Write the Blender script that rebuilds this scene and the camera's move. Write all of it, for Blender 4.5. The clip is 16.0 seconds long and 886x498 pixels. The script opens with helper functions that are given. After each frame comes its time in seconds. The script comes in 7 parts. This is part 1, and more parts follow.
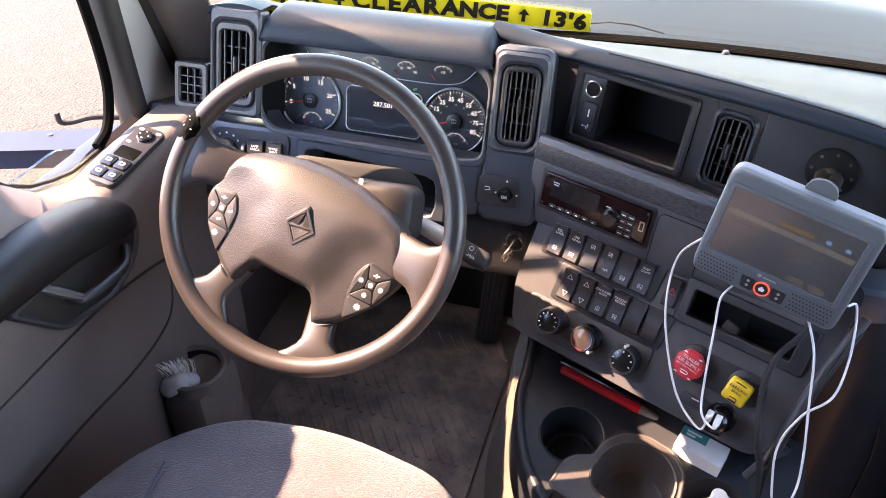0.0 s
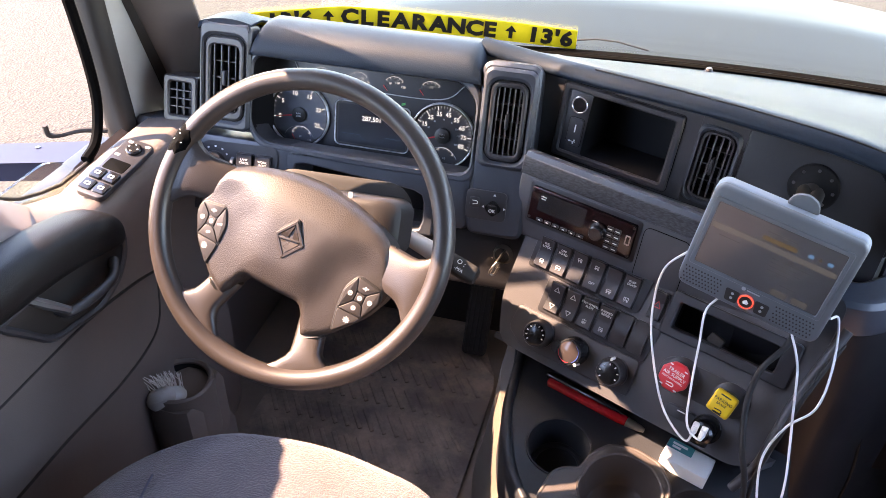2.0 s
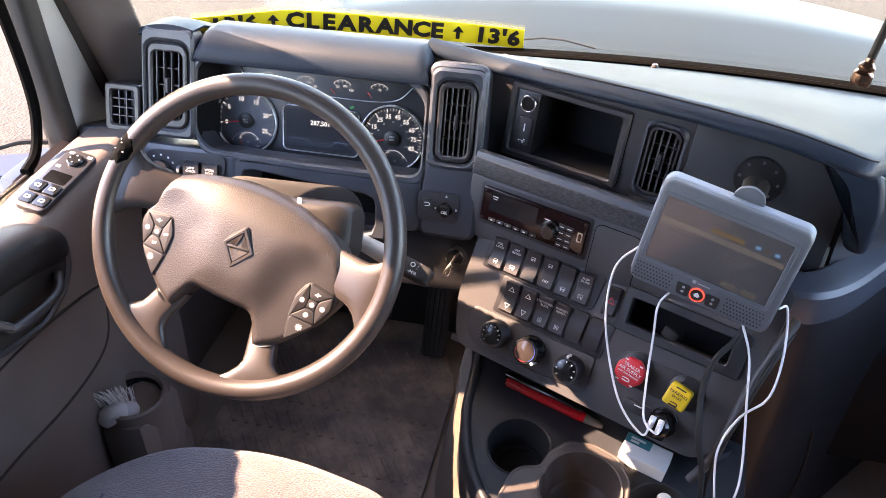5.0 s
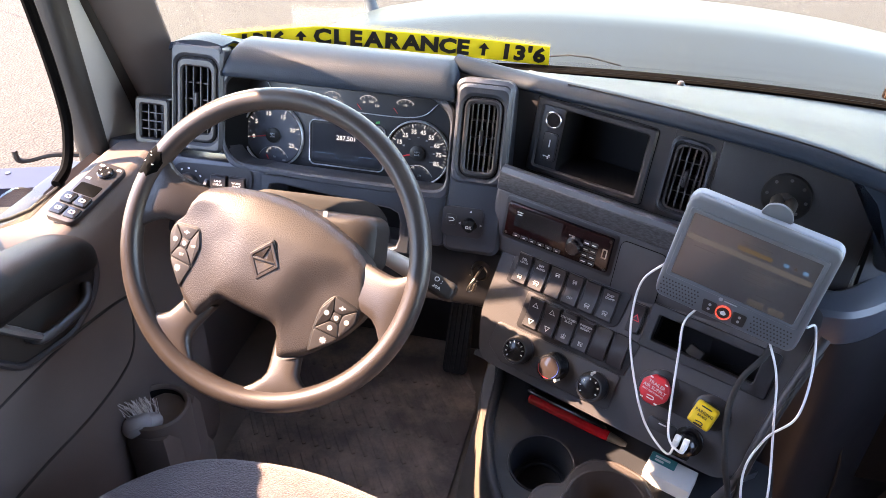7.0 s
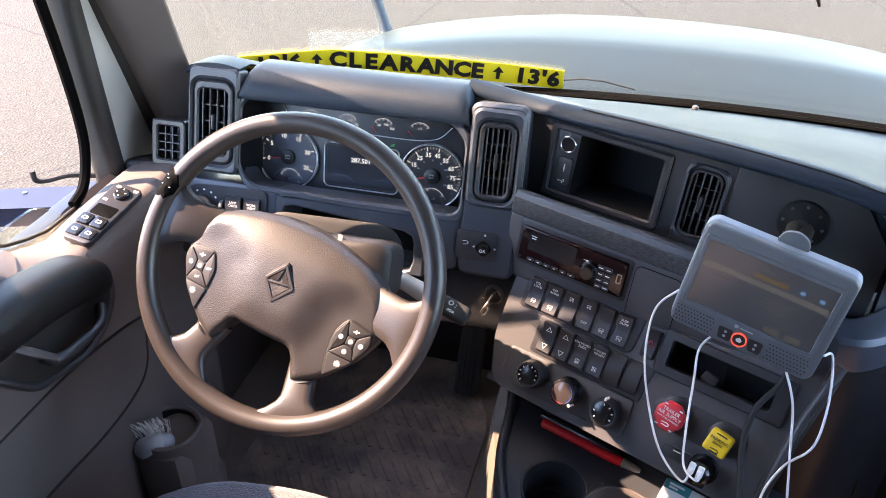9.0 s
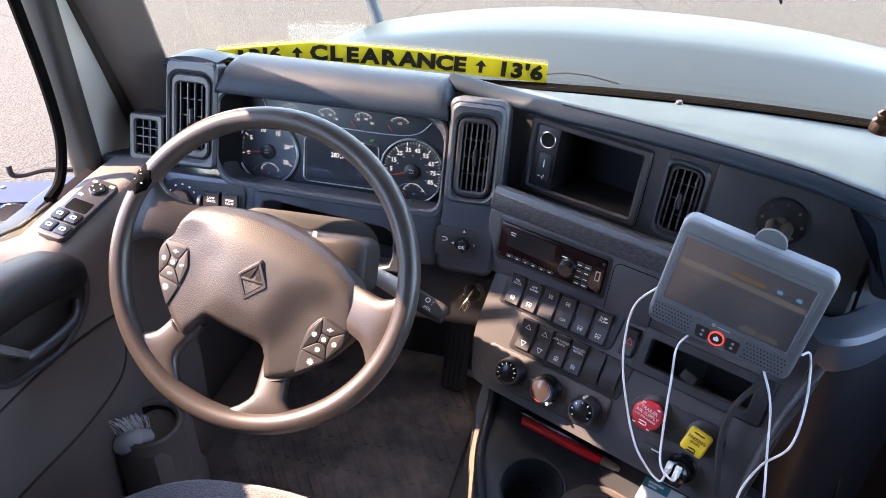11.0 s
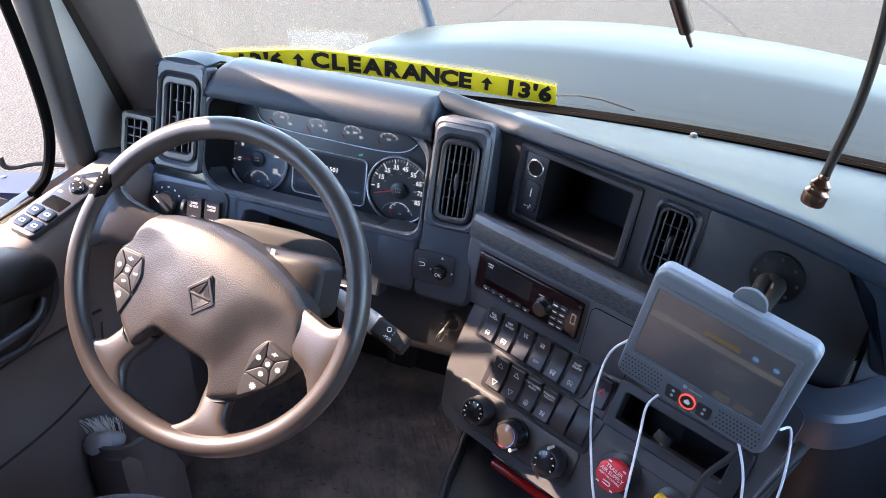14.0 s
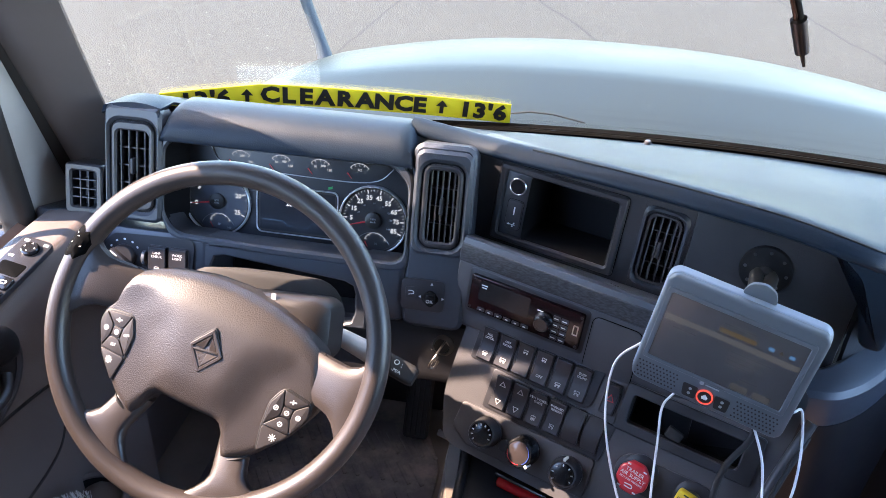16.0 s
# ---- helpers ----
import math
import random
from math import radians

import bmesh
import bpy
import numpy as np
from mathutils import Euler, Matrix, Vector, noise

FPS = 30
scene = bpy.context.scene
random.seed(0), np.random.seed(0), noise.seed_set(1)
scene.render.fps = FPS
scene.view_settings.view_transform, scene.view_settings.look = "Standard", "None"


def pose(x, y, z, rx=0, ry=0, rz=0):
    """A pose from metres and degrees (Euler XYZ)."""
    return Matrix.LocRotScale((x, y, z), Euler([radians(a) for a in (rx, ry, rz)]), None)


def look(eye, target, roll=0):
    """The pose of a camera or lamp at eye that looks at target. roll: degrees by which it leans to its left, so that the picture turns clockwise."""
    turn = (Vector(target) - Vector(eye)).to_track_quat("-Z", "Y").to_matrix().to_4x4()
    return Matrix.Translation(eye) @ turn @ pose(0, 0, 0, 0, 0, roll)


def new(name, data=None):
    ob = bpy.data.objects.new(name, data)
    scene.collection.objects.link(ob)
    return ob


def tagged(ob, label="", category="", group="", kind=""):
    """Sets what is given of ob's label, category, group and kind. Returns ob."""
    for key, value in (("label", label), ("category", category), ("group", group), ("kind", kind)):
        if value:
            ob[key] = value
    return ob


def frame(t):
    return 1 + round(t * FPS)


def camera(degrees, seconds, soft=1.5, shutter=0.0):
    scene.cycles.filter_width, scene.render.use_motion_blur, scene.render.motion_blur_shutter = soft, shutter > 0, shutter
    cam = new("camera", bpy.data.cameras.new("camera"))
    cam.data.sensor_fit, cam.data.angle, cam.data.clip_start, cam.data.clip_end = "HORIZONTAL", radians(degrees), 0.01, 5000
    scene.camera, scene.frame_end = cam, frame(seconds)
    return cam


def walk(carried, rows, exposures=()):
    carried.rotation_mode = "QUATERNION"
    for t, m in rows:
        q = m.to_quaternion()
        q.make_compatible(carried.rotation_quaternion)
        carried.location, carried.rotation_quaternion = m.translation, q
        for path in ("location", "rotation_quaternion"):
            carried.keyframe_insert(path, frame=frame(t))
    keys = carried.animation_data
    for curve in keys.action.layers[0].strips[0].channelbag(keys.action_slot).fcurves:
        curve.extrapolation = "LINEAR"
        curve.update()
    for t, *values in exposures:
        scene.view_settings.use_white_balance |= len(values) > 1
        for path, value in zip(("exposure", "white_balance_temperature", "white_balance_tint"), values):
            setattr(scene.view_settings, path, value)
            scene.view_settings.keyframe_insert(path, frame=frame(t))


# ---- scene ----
cam = camera(56.8, 16.0, soft=0.8)
METRES, EYE, TILT, LEAN, TURN = 0.61, 1.46, -37.0, 0.0, 16.5
ROWS = [
    (0.0, 0.0, 0.0, 0.0, 0.0, 0.0, -0.0),
    (0.5, -0.0021, -0.0141, -0.0013, -0.21, 0.2, -0.01),
    (1.0, -0.0089, -0.0201, -0.0046, -0.7, 0.52, -0.11),
    (1.5, -0.0172, -0.0205, -0.0121, -0.8, 0.83, -0.33),
    (2.0, -0.0104, -0.0162, -0.0034, -1.1, 1.02, -0.09),
    (2.5, -0.0213, -0.0174, -0.0065, -1.64, 0.88, 0.49),
    (3.0, -0.0476, -0.0177, -0.0423, -2.59, 0.34, 1.22),
    (3.5, -0.051, -0.0232, -0.0549, -3.58, -0.07, 1.82),
    (4.0, -0.0155, -0.0137, -0.0358, -4.27, -0.06, 2.11),
    (4.5, 0.0105, -0.0084, -0.0167, -4.31, 0.41, 2.05),
    (5.0, 0.0097, -0.0033, -0.0035, -3.82, 1.15, 1.83),
    (7.5, -0.0062, -0.0086, -0.0138, -2.22, 2.55, 0.9),
    (8.0, -0.0185, -0.0137, -0.0122, -2.04, 2.79, 0.52),
    (8.5, -0.026, -0.0114, -0.0054, -1.77, 3.26, 0.38),
    (9.0, -0.0123, -0.0063, 0.0084, -1.78, 3.57, 0.72),
    (9.5, -0.0101, -0.0097, 0.0074, -2.31, 3.33, 1.54),
    (12.0, 0.1042, 0.0518, 0.052, -0.37, 2.91, -1.28),
    (12.5, 0.1299, 0.0743, 0.0739, 1.42, 3.1, -2.52),
    (13.0, 0.1788, 0.0967, 0.0869, 3.38, 3.0, -4.3),
    (13.5, 0.2589, 0.1196, 0.0959, 4.32, 2.93, -4.94),
    (14.0, 0.305, 0.1282, 0.0969, 3.53, 2.99, -4.01),
    (14.5, 0.2276, 0.1331, 0.1233, 1.36, 3.29, -1.97),
    (15.0, 0.1111, 0.1558, 0.119, -1.42, 3.59, 0.35),
    (15.5, 0.0316, 0.1457, 0.1234, -3.99, 3.92, 1.93),
    (16.0, 0.0013, 0.1347, 0.1156, -5.44, 4.26, 2.26),
]
walk(cam, [(t, pose(0, 0, EYE, TILT, LEAN, TURN) @ pose(METRES * x, METRES * y, METRES * z, 90 + pitch, roll, yaw)) for t, x, y, z, yaw, pitch, roll in ROWS],
     exposures=[(0.0, 4.03, 7690, 22), (4.0, 4.03, 7740, 22), (8.0, 3.93, 7640, 19), (9.0, 3.80, 7150, 17), (9.5, 3.72, 6850, 17), (11.5, 3.82, 7150, 19), (12.0, 3.86, 7250, 20), (12.5, 3.80, 6750, 18), (14.5, 3.72, 6450, 15), (16.0, 3.69, 6350, 15)])

# ---- world, sun, exposure ----
SUN_WAY = Vector((1.0, 0.08, -0.929)).normalized()
world = bpy.data.worlds.new("sky")
scene.world = world
world.use_nodes = True
sky = world.node_tree.nodes.new("ShaderNodeTexSky")
sky.sky_type = "NISHITA"
sky.sun_disc = False
sky.dust_density, sky.ozone_density = 0.3, 2.5
sky.sun_elevation = math.asin(-SUN_WAY.z)
sky.sun_rotation = math.atan2(-SUN_WAY.x, -SUN_WAY.y)
world.node_tree.links.new(sky.outputs[0], world.node_tree.nodes["Background"].inputs[0])
world.node_tree.nodes["Background"].inputs[1].default_value = 0.15
sun_data = bpy.data.lights.new("sun", "SUN")
sun_data.energy, sun_data.angle, sun_data.color = 3.05, radians(0.6), (1.0, 0.755, 0.565)
sun = new("sun", sun_data)
sun.matrix_world = look((-3, -1, 4), Vector((-3, -1, 4)) + SUN_WAY)


# ---- materials ----
def material(name, colour, rough=0.5, metal=0.0, grain=0.0, grain_size=900.0, mottle=0.25, mottle_size=9.0, coat=0.0, dust=0.0, spec=0.5, pebble=0.0):
    """Painted, moulded or woven stuff: colour with stains, dust and a fine bump."""
    mat = bpy.data.materials.new(name)
    mat.use_nodes = True
    nt = mat.node_tree
    b = nt.nodes["Principled BSDF"]
    co = nt.nodes.new("ShaderNodeTexCoord")
    big = nt.nodes.new("ShaderNodeTexNoise")
    big.inputs["Scale"].default_value, big.inputs["Detail"].default_value = mottle_size, 6
    nt.links.new(co.outputs["Object"], big.inputs["Vector"])
    ramp = nt.nodes.new("ShaderNodeMix")
    ramp.data_type = "RGBA"
    ramp.inputs["A"].default_value = (*[c * (1 - mottle) for c in colour], 1)
    ramp.inputs["B"].default_value = (*[min(1, c * (1 + mottle) + dust) for c in colour], 1)
    nt.links.new(big.outputs["Fac"], ramp.inputs["Factor"])
    nt.links.new(ramp.outputs["Result"], b.inputs["Base Color"])
    rr = nt.nodes.new("ShaderNodeMapRange")
    rr.inputs["To Min"].default_value, rr.inputs["To Max"].default_value = max(0.02, rough - 0.08), min(1, rough + 0.1)
    nt.links.new(big.outputs["Fac"], rr.inputs["Value"])
    nt.links.new(rr.outputs["Result"], b.inputs["Roughness"])
    b.inputs["Metallic"].default_value = metal
    b.inputs["Coat Weight"].default_value = coat
    b.inputs["Specular IOR Level"].default_value = spec
    if pebble:
        cells = nt.nodes.new("ShaderNodeTexVoronoi")
        cells.inputs["Scale"].default_value = pebble
        nt.links.new(co.outputs["Object"], cells.inputs["Vector"])
        bump = nt.nodes.new("ShaderNodeBump")
        bump.invert = True
        bump.inputs["Strength"].default_value, bump.inputs["Distance"].default_value = grain, 0.0008
        nt.links.new(cells.outputs["Distance"], bump.inputs["Height"])
        nt.links.new(bump.outputs["Normal"], b.inputs["Normal"])
    elif grain:
        fine = nt.nodes.new("ShaderNodeTexNoise")
        fine.inputs["Scale"].default_value, fine.inputs["Detail"].default_value = grain_size, 3
        nt.links.new(co.outputs["Object"], fine.inputs["Vector"])
        bump = nt.nodes.new("ShaderNodeBump")
        bump.inputs["Strength"].default_value, bump.inputs["Distance"].default_value = grain, 0.0008
        nt.links.new(fine.outputs["Fac"], bump.inputs["Height"])
        nt.links.new(bump.outputs["Normal"], b.inputs["Normal"])
    return mat


DASH = material("moulded dash plastic, slate", (0.0460, 0.0552, 0.0736), 0.48, spec=0.32, grain=0.6, grain_size=1500, mottle=0.18, dust=0.006)
LEDGEM = material("slate hard ledge plastic", (0.044, 0.052, 0.068), 0.30, grain=0.3, grain_size=1500, mottle=0.15, spec=0.5)
DASHTOP = material("slate soft dash top", (0.0070, 0.0138, 0.0244), 0.42, grain=0.2, pebble=700, mottle=0.25, mottle_size=5, dust=0.002, spec=0.20)
STACK = material("charcoal moulded plastic", (0.0526, 0.0514, 0.0562), 0.42, grain=0.22, pebble=800, mottle=0.22, dust=0.006, spec=0.4)
DASHF = material("slate dash front plastic", (0.0299, 0.0352, 0.0458), 0.38, grain=0.22, pebble=800, mottle=0.2, dust=0.004)
SLATM = material("satin grey vent slat", (0.060, 0.060, 0.064), 0.34, mottle=0.1)
# near-black base: shade of recesses and the passenger side put into the colour
WELLM = material("matt plastic, near-black for shade", (0.006, 0.006, 0.007), 0.65, mottle=0.2, spec=0.15)
DARK = material("black grained plastic", (0.0234, 0.0234, 0.0274), 0.35, grain=0.2, pebble=800, mottle=0.25, dust=0.004, spec=0.42)
GLOSS = material("gloss black plastic", (0.012, 0.012, 0.013), 0.18, mottle=0.2)
DOORM = material("taupe door plastic", (0.1085, 0.0868, 0.0799), 0.56, grain=0.25, pebble=700, mottle=0.25, dust=0.010)
PILLAR = material("grey pillar trim", (0.30, 0.31, 0.31), 0.6, grain=0.3)
PILLARD = material("dark pillar trim", (0.085, 0.074, 0.072), 0.6, grain=0.3)
RUBBER = material("black rubber", (0.012, 0.0115, 0.0115), 0.7, grain=0.2)
WHEELM = material("worn steering wheel urethane", (0.0345, 0.0280, 0.0258), 0.36, grain=0.16, pebble=640, mottle=0.35, mottle_size=14, spec=0.5)
WHEELC = material("pebbled airbag cover urethane", (0.0285, 0.0232, 0.0216), 0.42, grain=0.45, pebble=600, mottle=0.25, mottle_size=14, spec=0.6)
PAD = material("leather armrest pad", (0.0060, 0.0054, 0.0057), 0.50, grain=0.3, pebble=700, spec=0.22)
CARPET = material("black cab floor rubber", (0.1980, 0.1493, 0.1167), 0.85, grain=0.4, grain_size=200, mottle=0.45)


def dirt_material():
    """Ribbed rubber with trodden-in brown dust."""
    mat = material("dusty ribbed rubber mat", (0.120, 0.094, 0.082), 0.75, grain=0.6, grain_size=180, mottle=0.4, mottle_size=20)
    nt = mat.node_tree
    b = nt.nodes["Principled BSDF"]
    old = b.inputs["Base Color"].links[0].from_socket
    co = nt.nodes.new("ShaderNodeTexCoord")
    n = nt.nodes.new("ShaderNodeTexNoise")
    n.inputs["Scale"].default_value, n.inputs["Detail"].default_value, n.inputs["Roughness"].default_value = 5.5, 10, 0.68
    nt.links.new(co.outputs["Object"], n.inputs["Vector"])
    r = nt.nodes.new("ShaderNodeMapRange")
    r.inputs["From Min"].default_value, r.inputs["From Max"].default_value = 0.44, 0.66
    nt.links.new(n.outputs["Fac"], r.inputs["Value"])
    m = nt.nodes.new("ShaderNodeMix")
    m.data_type = "RGBA"
    m.inputs["B"].default_value = (0.34, 0.255, 0.195, 1)
    nt.links.new(r.outputs["Result"], m.inputs["Factor"])
    nt.links.new(old, m.inputs["A"])
    nt.links.new(m.outputs["Result"], b.inputs["Base Color"])
    return mat


MATM = dirt_material()
MARK = material("white print", (0.7, 0.7, 0.7), 0.5, mottle=0.05)
GREYMARK = material("grey print", (0.3, 0.31, 0.33), 0.5, mottle=0.05)
REDP = material("red knob plastic", (0.55, 0.02, 0.03), 0.35, mottle=0.1)
BLUEP = material("blue print", (0.03, 0.08, 0.4), 0.4, mottle=0.1)
YELLOWP = material("yellow knob plastic", (0.75, 0.50, 0.02), 0.4, mottle=0.1)
STICKER = material("yellow vinyl sticker", (0.78, 0.66, 0.02), 0.4, mottle=0.05)
BLACKP = material("black print", (0.009, 0.009, 0.009), 0.5, mottle=0.1)
BELLOWM = material("matt black bellows rubber", (0.011, 0.010, 0.0095), 0.6, mottle=0.3, spec=0.3)
RINGM = material("bright satin gauge ring", (0.62, 0.64, 0.68), 0.30, metal=0.6, mottle=0.05)
DISPLAYM = material("driver display glass", (0.022, 0.024, 0.030), 0.22, mottle=0.3, mottle_size=12)
CHROME = material("chrome", (0.85, 0.85, 0.86), 0.20, metal=1.0, mottle=0.1)
SILVER = material("satin silver paint", (0.34, 0.355, 0.38), 0.35, metal=0.3, mottle=0.05)
STEEL = material("worn steel", (0.45, 0.42, 0.38), 0.35, metal=1.0, mottle=0.2)
COPPER = material("tarnished copper plating", (0.27, 0.165, 0.12), 0.25, metal=1.0, mottle=0.2)
GREYP = material("grey tablet plastic", (0.0851, 0.0966, 0.1104), 0.42, grain=0.15, grain_size=1800, mottle=0.1)
SILVERP = material("pale grey plastic rim", (0.19, 0.225, 0.275), 0.38, mottle=0.1)
WHITEP = material("white plastic", (0.75, 0.75, 0.74), 0.4, mottle=0.06)
CABLEW = material("white cable sheath", (0.72, 0.72, 0.72), 0.45, mottle=0.08)
CONSOLE = material("grey-brown console plastic", (0.0522, 0.0429, 0.0400), 0.48, grain=0.25, pebble=700, mottle=0.3, dust=0.014)
PAINT = material("pale metallic hood paint", (0.0167, 0.0176, 0.0116), 0.36, mottle=0.3, mottle_size=3, spec=0.16)
REDGLASS = material("red translucent plastic", (0.5, 0.01, 0.015), 0.08, mottle=0.1, coat=0.8)
CARD = material("teal and white carton", (0.75, 0.78, 0.78), 0.5, mottle=0.1)
TEAL = material("teal print", (0.03, 0.22, 0.24), 0.5, mottle=0.1)
ROOFM = material("grey headliner fabric", (0.20, 0.20, 0.21), 0.9, grain=0.3)

FRIT = material("matt black ceramic edge", (0.0016, 0.0017, 0.0018), 0.7, mottle=0.3, spec=0.03)
CHROMEDARK = material("smoky bright cap", (0.03, 0.024, 0.024), 0.10, metal=0.0, mottle=0.2)
RADIOM = material("dark red-black radio front", (0.012, 0.004, 0.004), 0.10, mottle=0.2)
# pinkish-grey base stands for the haze reflected in the screen
SCREENM = material("dark display glass, greyed for haze", (0.060, 0.056, 0.057), 0.20, mottle=0.35, mottle_size=9, coat=0.5)


def lit(name, colour, strength):
    """A display's or lamp's own light."""
    mat = bpy.data.materials.new(name)
    mat.use_nodes = True
    b = mat.node_tree.nodes["Principled BSDF"]
    b.inputs["Base Color"].default_value = (0.02, 0.02, 0.02, 1)
    b.inputs["Roughness"].default_value = 0.15
    b.inputs["Emission Color"].default_value = (*colour, 1)
    b.inputs["Emission Strength"].default_value = strength
    return mat


LITWHITE = lit("lit white digits", (0.9, 0.95, 1.0), 0.12)
LITNUM = lit("backlit white numerals", (0.9, 0.95, 1.0), 0.065)
LITBLUE = lit("lit blue line", (0.1, 0.25, 0.5), 0.056)
LITGREY = lit("lit grey bar", (0.5, 0.5, 0.5), 0.011)
LITDIM = lit("dim lit button", (0.3, 0.3, 0.3), 0.012)
LITYELLOW = lit("lit yellow tag", (0.8, 0.55, 0.2), 0.008)
LITRED = lit("lit red ring", (1.0, 0.08, 0.05), 0.140)


def streak_material():
    mat = material("dusty wood-grain strip", (0.05, 0.05, 0.055), 0.55, mottle=0.3, dust=0.01)
    nt = mat.node_tree
    b = nt.nodes["Principled BSDF"]
    co = nt.nodes.new("ShaderNodeTexCoord")
    sc = nt.nodes.new("ShaderNodeMapping")
    sc.inputs["Scale"].default_value = (12, 160, 160)
    n = nt.nodes.new("ShaderNodeTexNoise")
    n.inputs["Scale"].default_value, n.inputs["Detail"].default_value = 3, 5
    nt.links.new(co.outputs["Object"], sc.inputs["Vector"])
    nt.links.new(sc.outputs["Vector"], n.inputs["Vector"])
    r = nt.nodes.new("ShaderNodeValToRGB")
    r.color_ramp.elements[0].position, r.color_ramp.elements[0].color = 0.35, (0.014, 0.015, 0.018, 1)
    r.color_ramp.elements[1].position, r.color_ramp.elements[1].color = 0.7, (0.050, 0.053, 0.062, 1)
    nt.links.new(n.outputs["Fac"], r.inputs[0])
    nt.links.new(r.outputs[0], b.inputs["Base Color"])
    return mat


LEDGE = streak_material()


def glass_material(name, tint=(1, 1, 1), rough=0.0):
    mat = bpy.data.materials.new(name)
    mat.use_nodes = True
    b = mat.node_tree.nodes["Principled BSDF"]
    b.inputs["Base Color"].default_value = (*tint, 1)
    b.inputs["Transmission Weight"].default_value = 1.0
    b.inputs["Roughness"].default_value = rough
    b.inputs["IOR"].default_value = 1.45
    return mat


GLASS = glass_material("clear glass", (0.875, 0.925, 0.868))
TINT = glass_material("green-tinted glass", (0.80, 0.92, 0.86))
CLEAR = glass_material("clear plastic", (0.95, 0.97, 0.98), 0.05)


PADM = material("dark switch pad", (0.020, 0.017, 0.017), 0.5, grain=0.2)
SHROUD = material("taupe column plastic", (0.0185, 0.0153, 0.0145), 0.45, grain=0.25, pebble=700)
# grey raised so the shaded barrel looks sunlit
STALKM = material("satin grey stalk, paled for sun", (0.4940, 0.4680, 0.4420), 0.3, mottle=0.1)
SEAMM = material("dark seat stitching", (0.05, 0.05, 0.07), 0.9, mottle=0.2)
PAINTB = material("blue body paint", (0.016, 0.020, 0.042), 0.5, mottle=0.1, spec=0.25)
BRUSHM = material("grey brush plastic", (0.4, 0.4, 0.42), 0.5, mottle=0.15)
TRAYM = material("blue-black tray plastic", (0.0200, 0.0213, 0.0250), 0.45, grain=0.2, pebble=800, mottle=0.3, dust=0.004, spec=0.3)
# darker than the stack's front: the flank's shade is in this colour
FLANKM = material("blue-black side plastic, darkened for shade", (0.0095, 0.0100, 0.0125), 0.45, grain=0.2, pebble=800, mottle=0.3, dust=0.003, spec=0.3)
# dusty grey made paler than the console to look sunlit
TRIMP = material("dusty trim plastic, paled for sun", (0.1063, 0.0875, 0.0725), 0.6, grain=0.25, pebble=600, mottle=0.4)
GELM = glass_material("clear gel", (0.85, 0.92, 0.95))
STEELD = material("dark nickel", (0.16, 0.15, 0.15), 0.3, metal=1.0, mottle=0.2)
POSTM = material("weathered grey post", (0.05, 0.056, 0.066), 0.5, mottle=0.2)


def frosted():
    mat = bpy.data.materials.new("faint white film")
    mat.use_nodes = True
    b = mat.node_tree.nodes["Principled BSDF"]
    b.inputs["Base Color"].default_value = (0.8, 0.88, 0.85, 1)
    b.inputs["Roughness"].default_value = 0.5
    b.inputs["Alpha"].default_value = 0.13
    return mat


FROST = frosted()


def fabric_material():
    mat = bpy.data.materials.new("blue-grey woven seat cloth")
    mat.use_nodes = True
    nt = mat.node_tree
    b = nt.nodes["Principled BSDF"]
    co = nt.nodes.new("ShaderNodeTexCoord")
    vor = nt.nodes.new("ShaderNodeTexVoronoi")
    vor.inputs["Scale"].default_value = 380
    nt.links.new(co.outputs["Object"], vor.inputs["Vector"])
    big = nt.nodes.new("ShaderNodeTexNoise")
    big.inputs["Scale"].default_value, big.inputs["Detail"].default_value = 14, 8
    nt.links.new(co.outputs["Object"], big.inputs["Vector"])
    mix = nt.nodes.new("ShaderNodeMix")
    mix.data_type = "RGBA"
    mix.inputs["A"].default_value, mix.inputs["B"].default_value = (0.033, 0.0275, 0.040, 1), (0.168, 0.134, 0.140, 1)
    nt.links.new(vor.outputs["Distance"], mix.inputs["Factor"])
    mix2 = nt.nodes.new("ShaderNodeMix")
    mix2.data_type, mix2.blend_type = "RGBA", "MULTIPLY"
    mix2.inputs["Factor"].default_value = 0.5
    nt.links.new(mix.outputs["Result"], mix2.inputs["A"])
    nt.links.new(big.outputs["Fac"], mix2.inputs["B"])
    nt.links.new(mix2.outputs["Result"], b.inputs["Base Color"])
    b.inputs["Roughness"].default_value = 0.9
    b.inputs["Sheen Weight"].default_value = 0.3
    bump = nt.nodes.new("ShaderNodeBump")
    bump.inputs["Strength"].default_value, bump.inputs["Distance"].default_value = 0.8, 0.0015
    bump.invert = True
    fuzz = nt.nodes.new("ShaderNodeTexNoise")
    fuzz.inputs["Scale"].default_value, fuzz.inputs["Detail"].default_value = 900, 4
    nt.links.new(co.outputs["Object"], fuzz.inputs["Vector"])
    both = nt.nodes.new("ShaderNodeMath")
    both.operation = "ADD"
    nt.links.new(vor.outputs["Distance"], both.inputs[0])
    nt.links.new(fuzz.outputs["Fac"], both.inputs[1])
    nt.links.new(both.outputs[0], bump.inputs["Height"])
    nt.links.new(bump.outputs["Normal"], b.inputs["Normal"])
    return mat


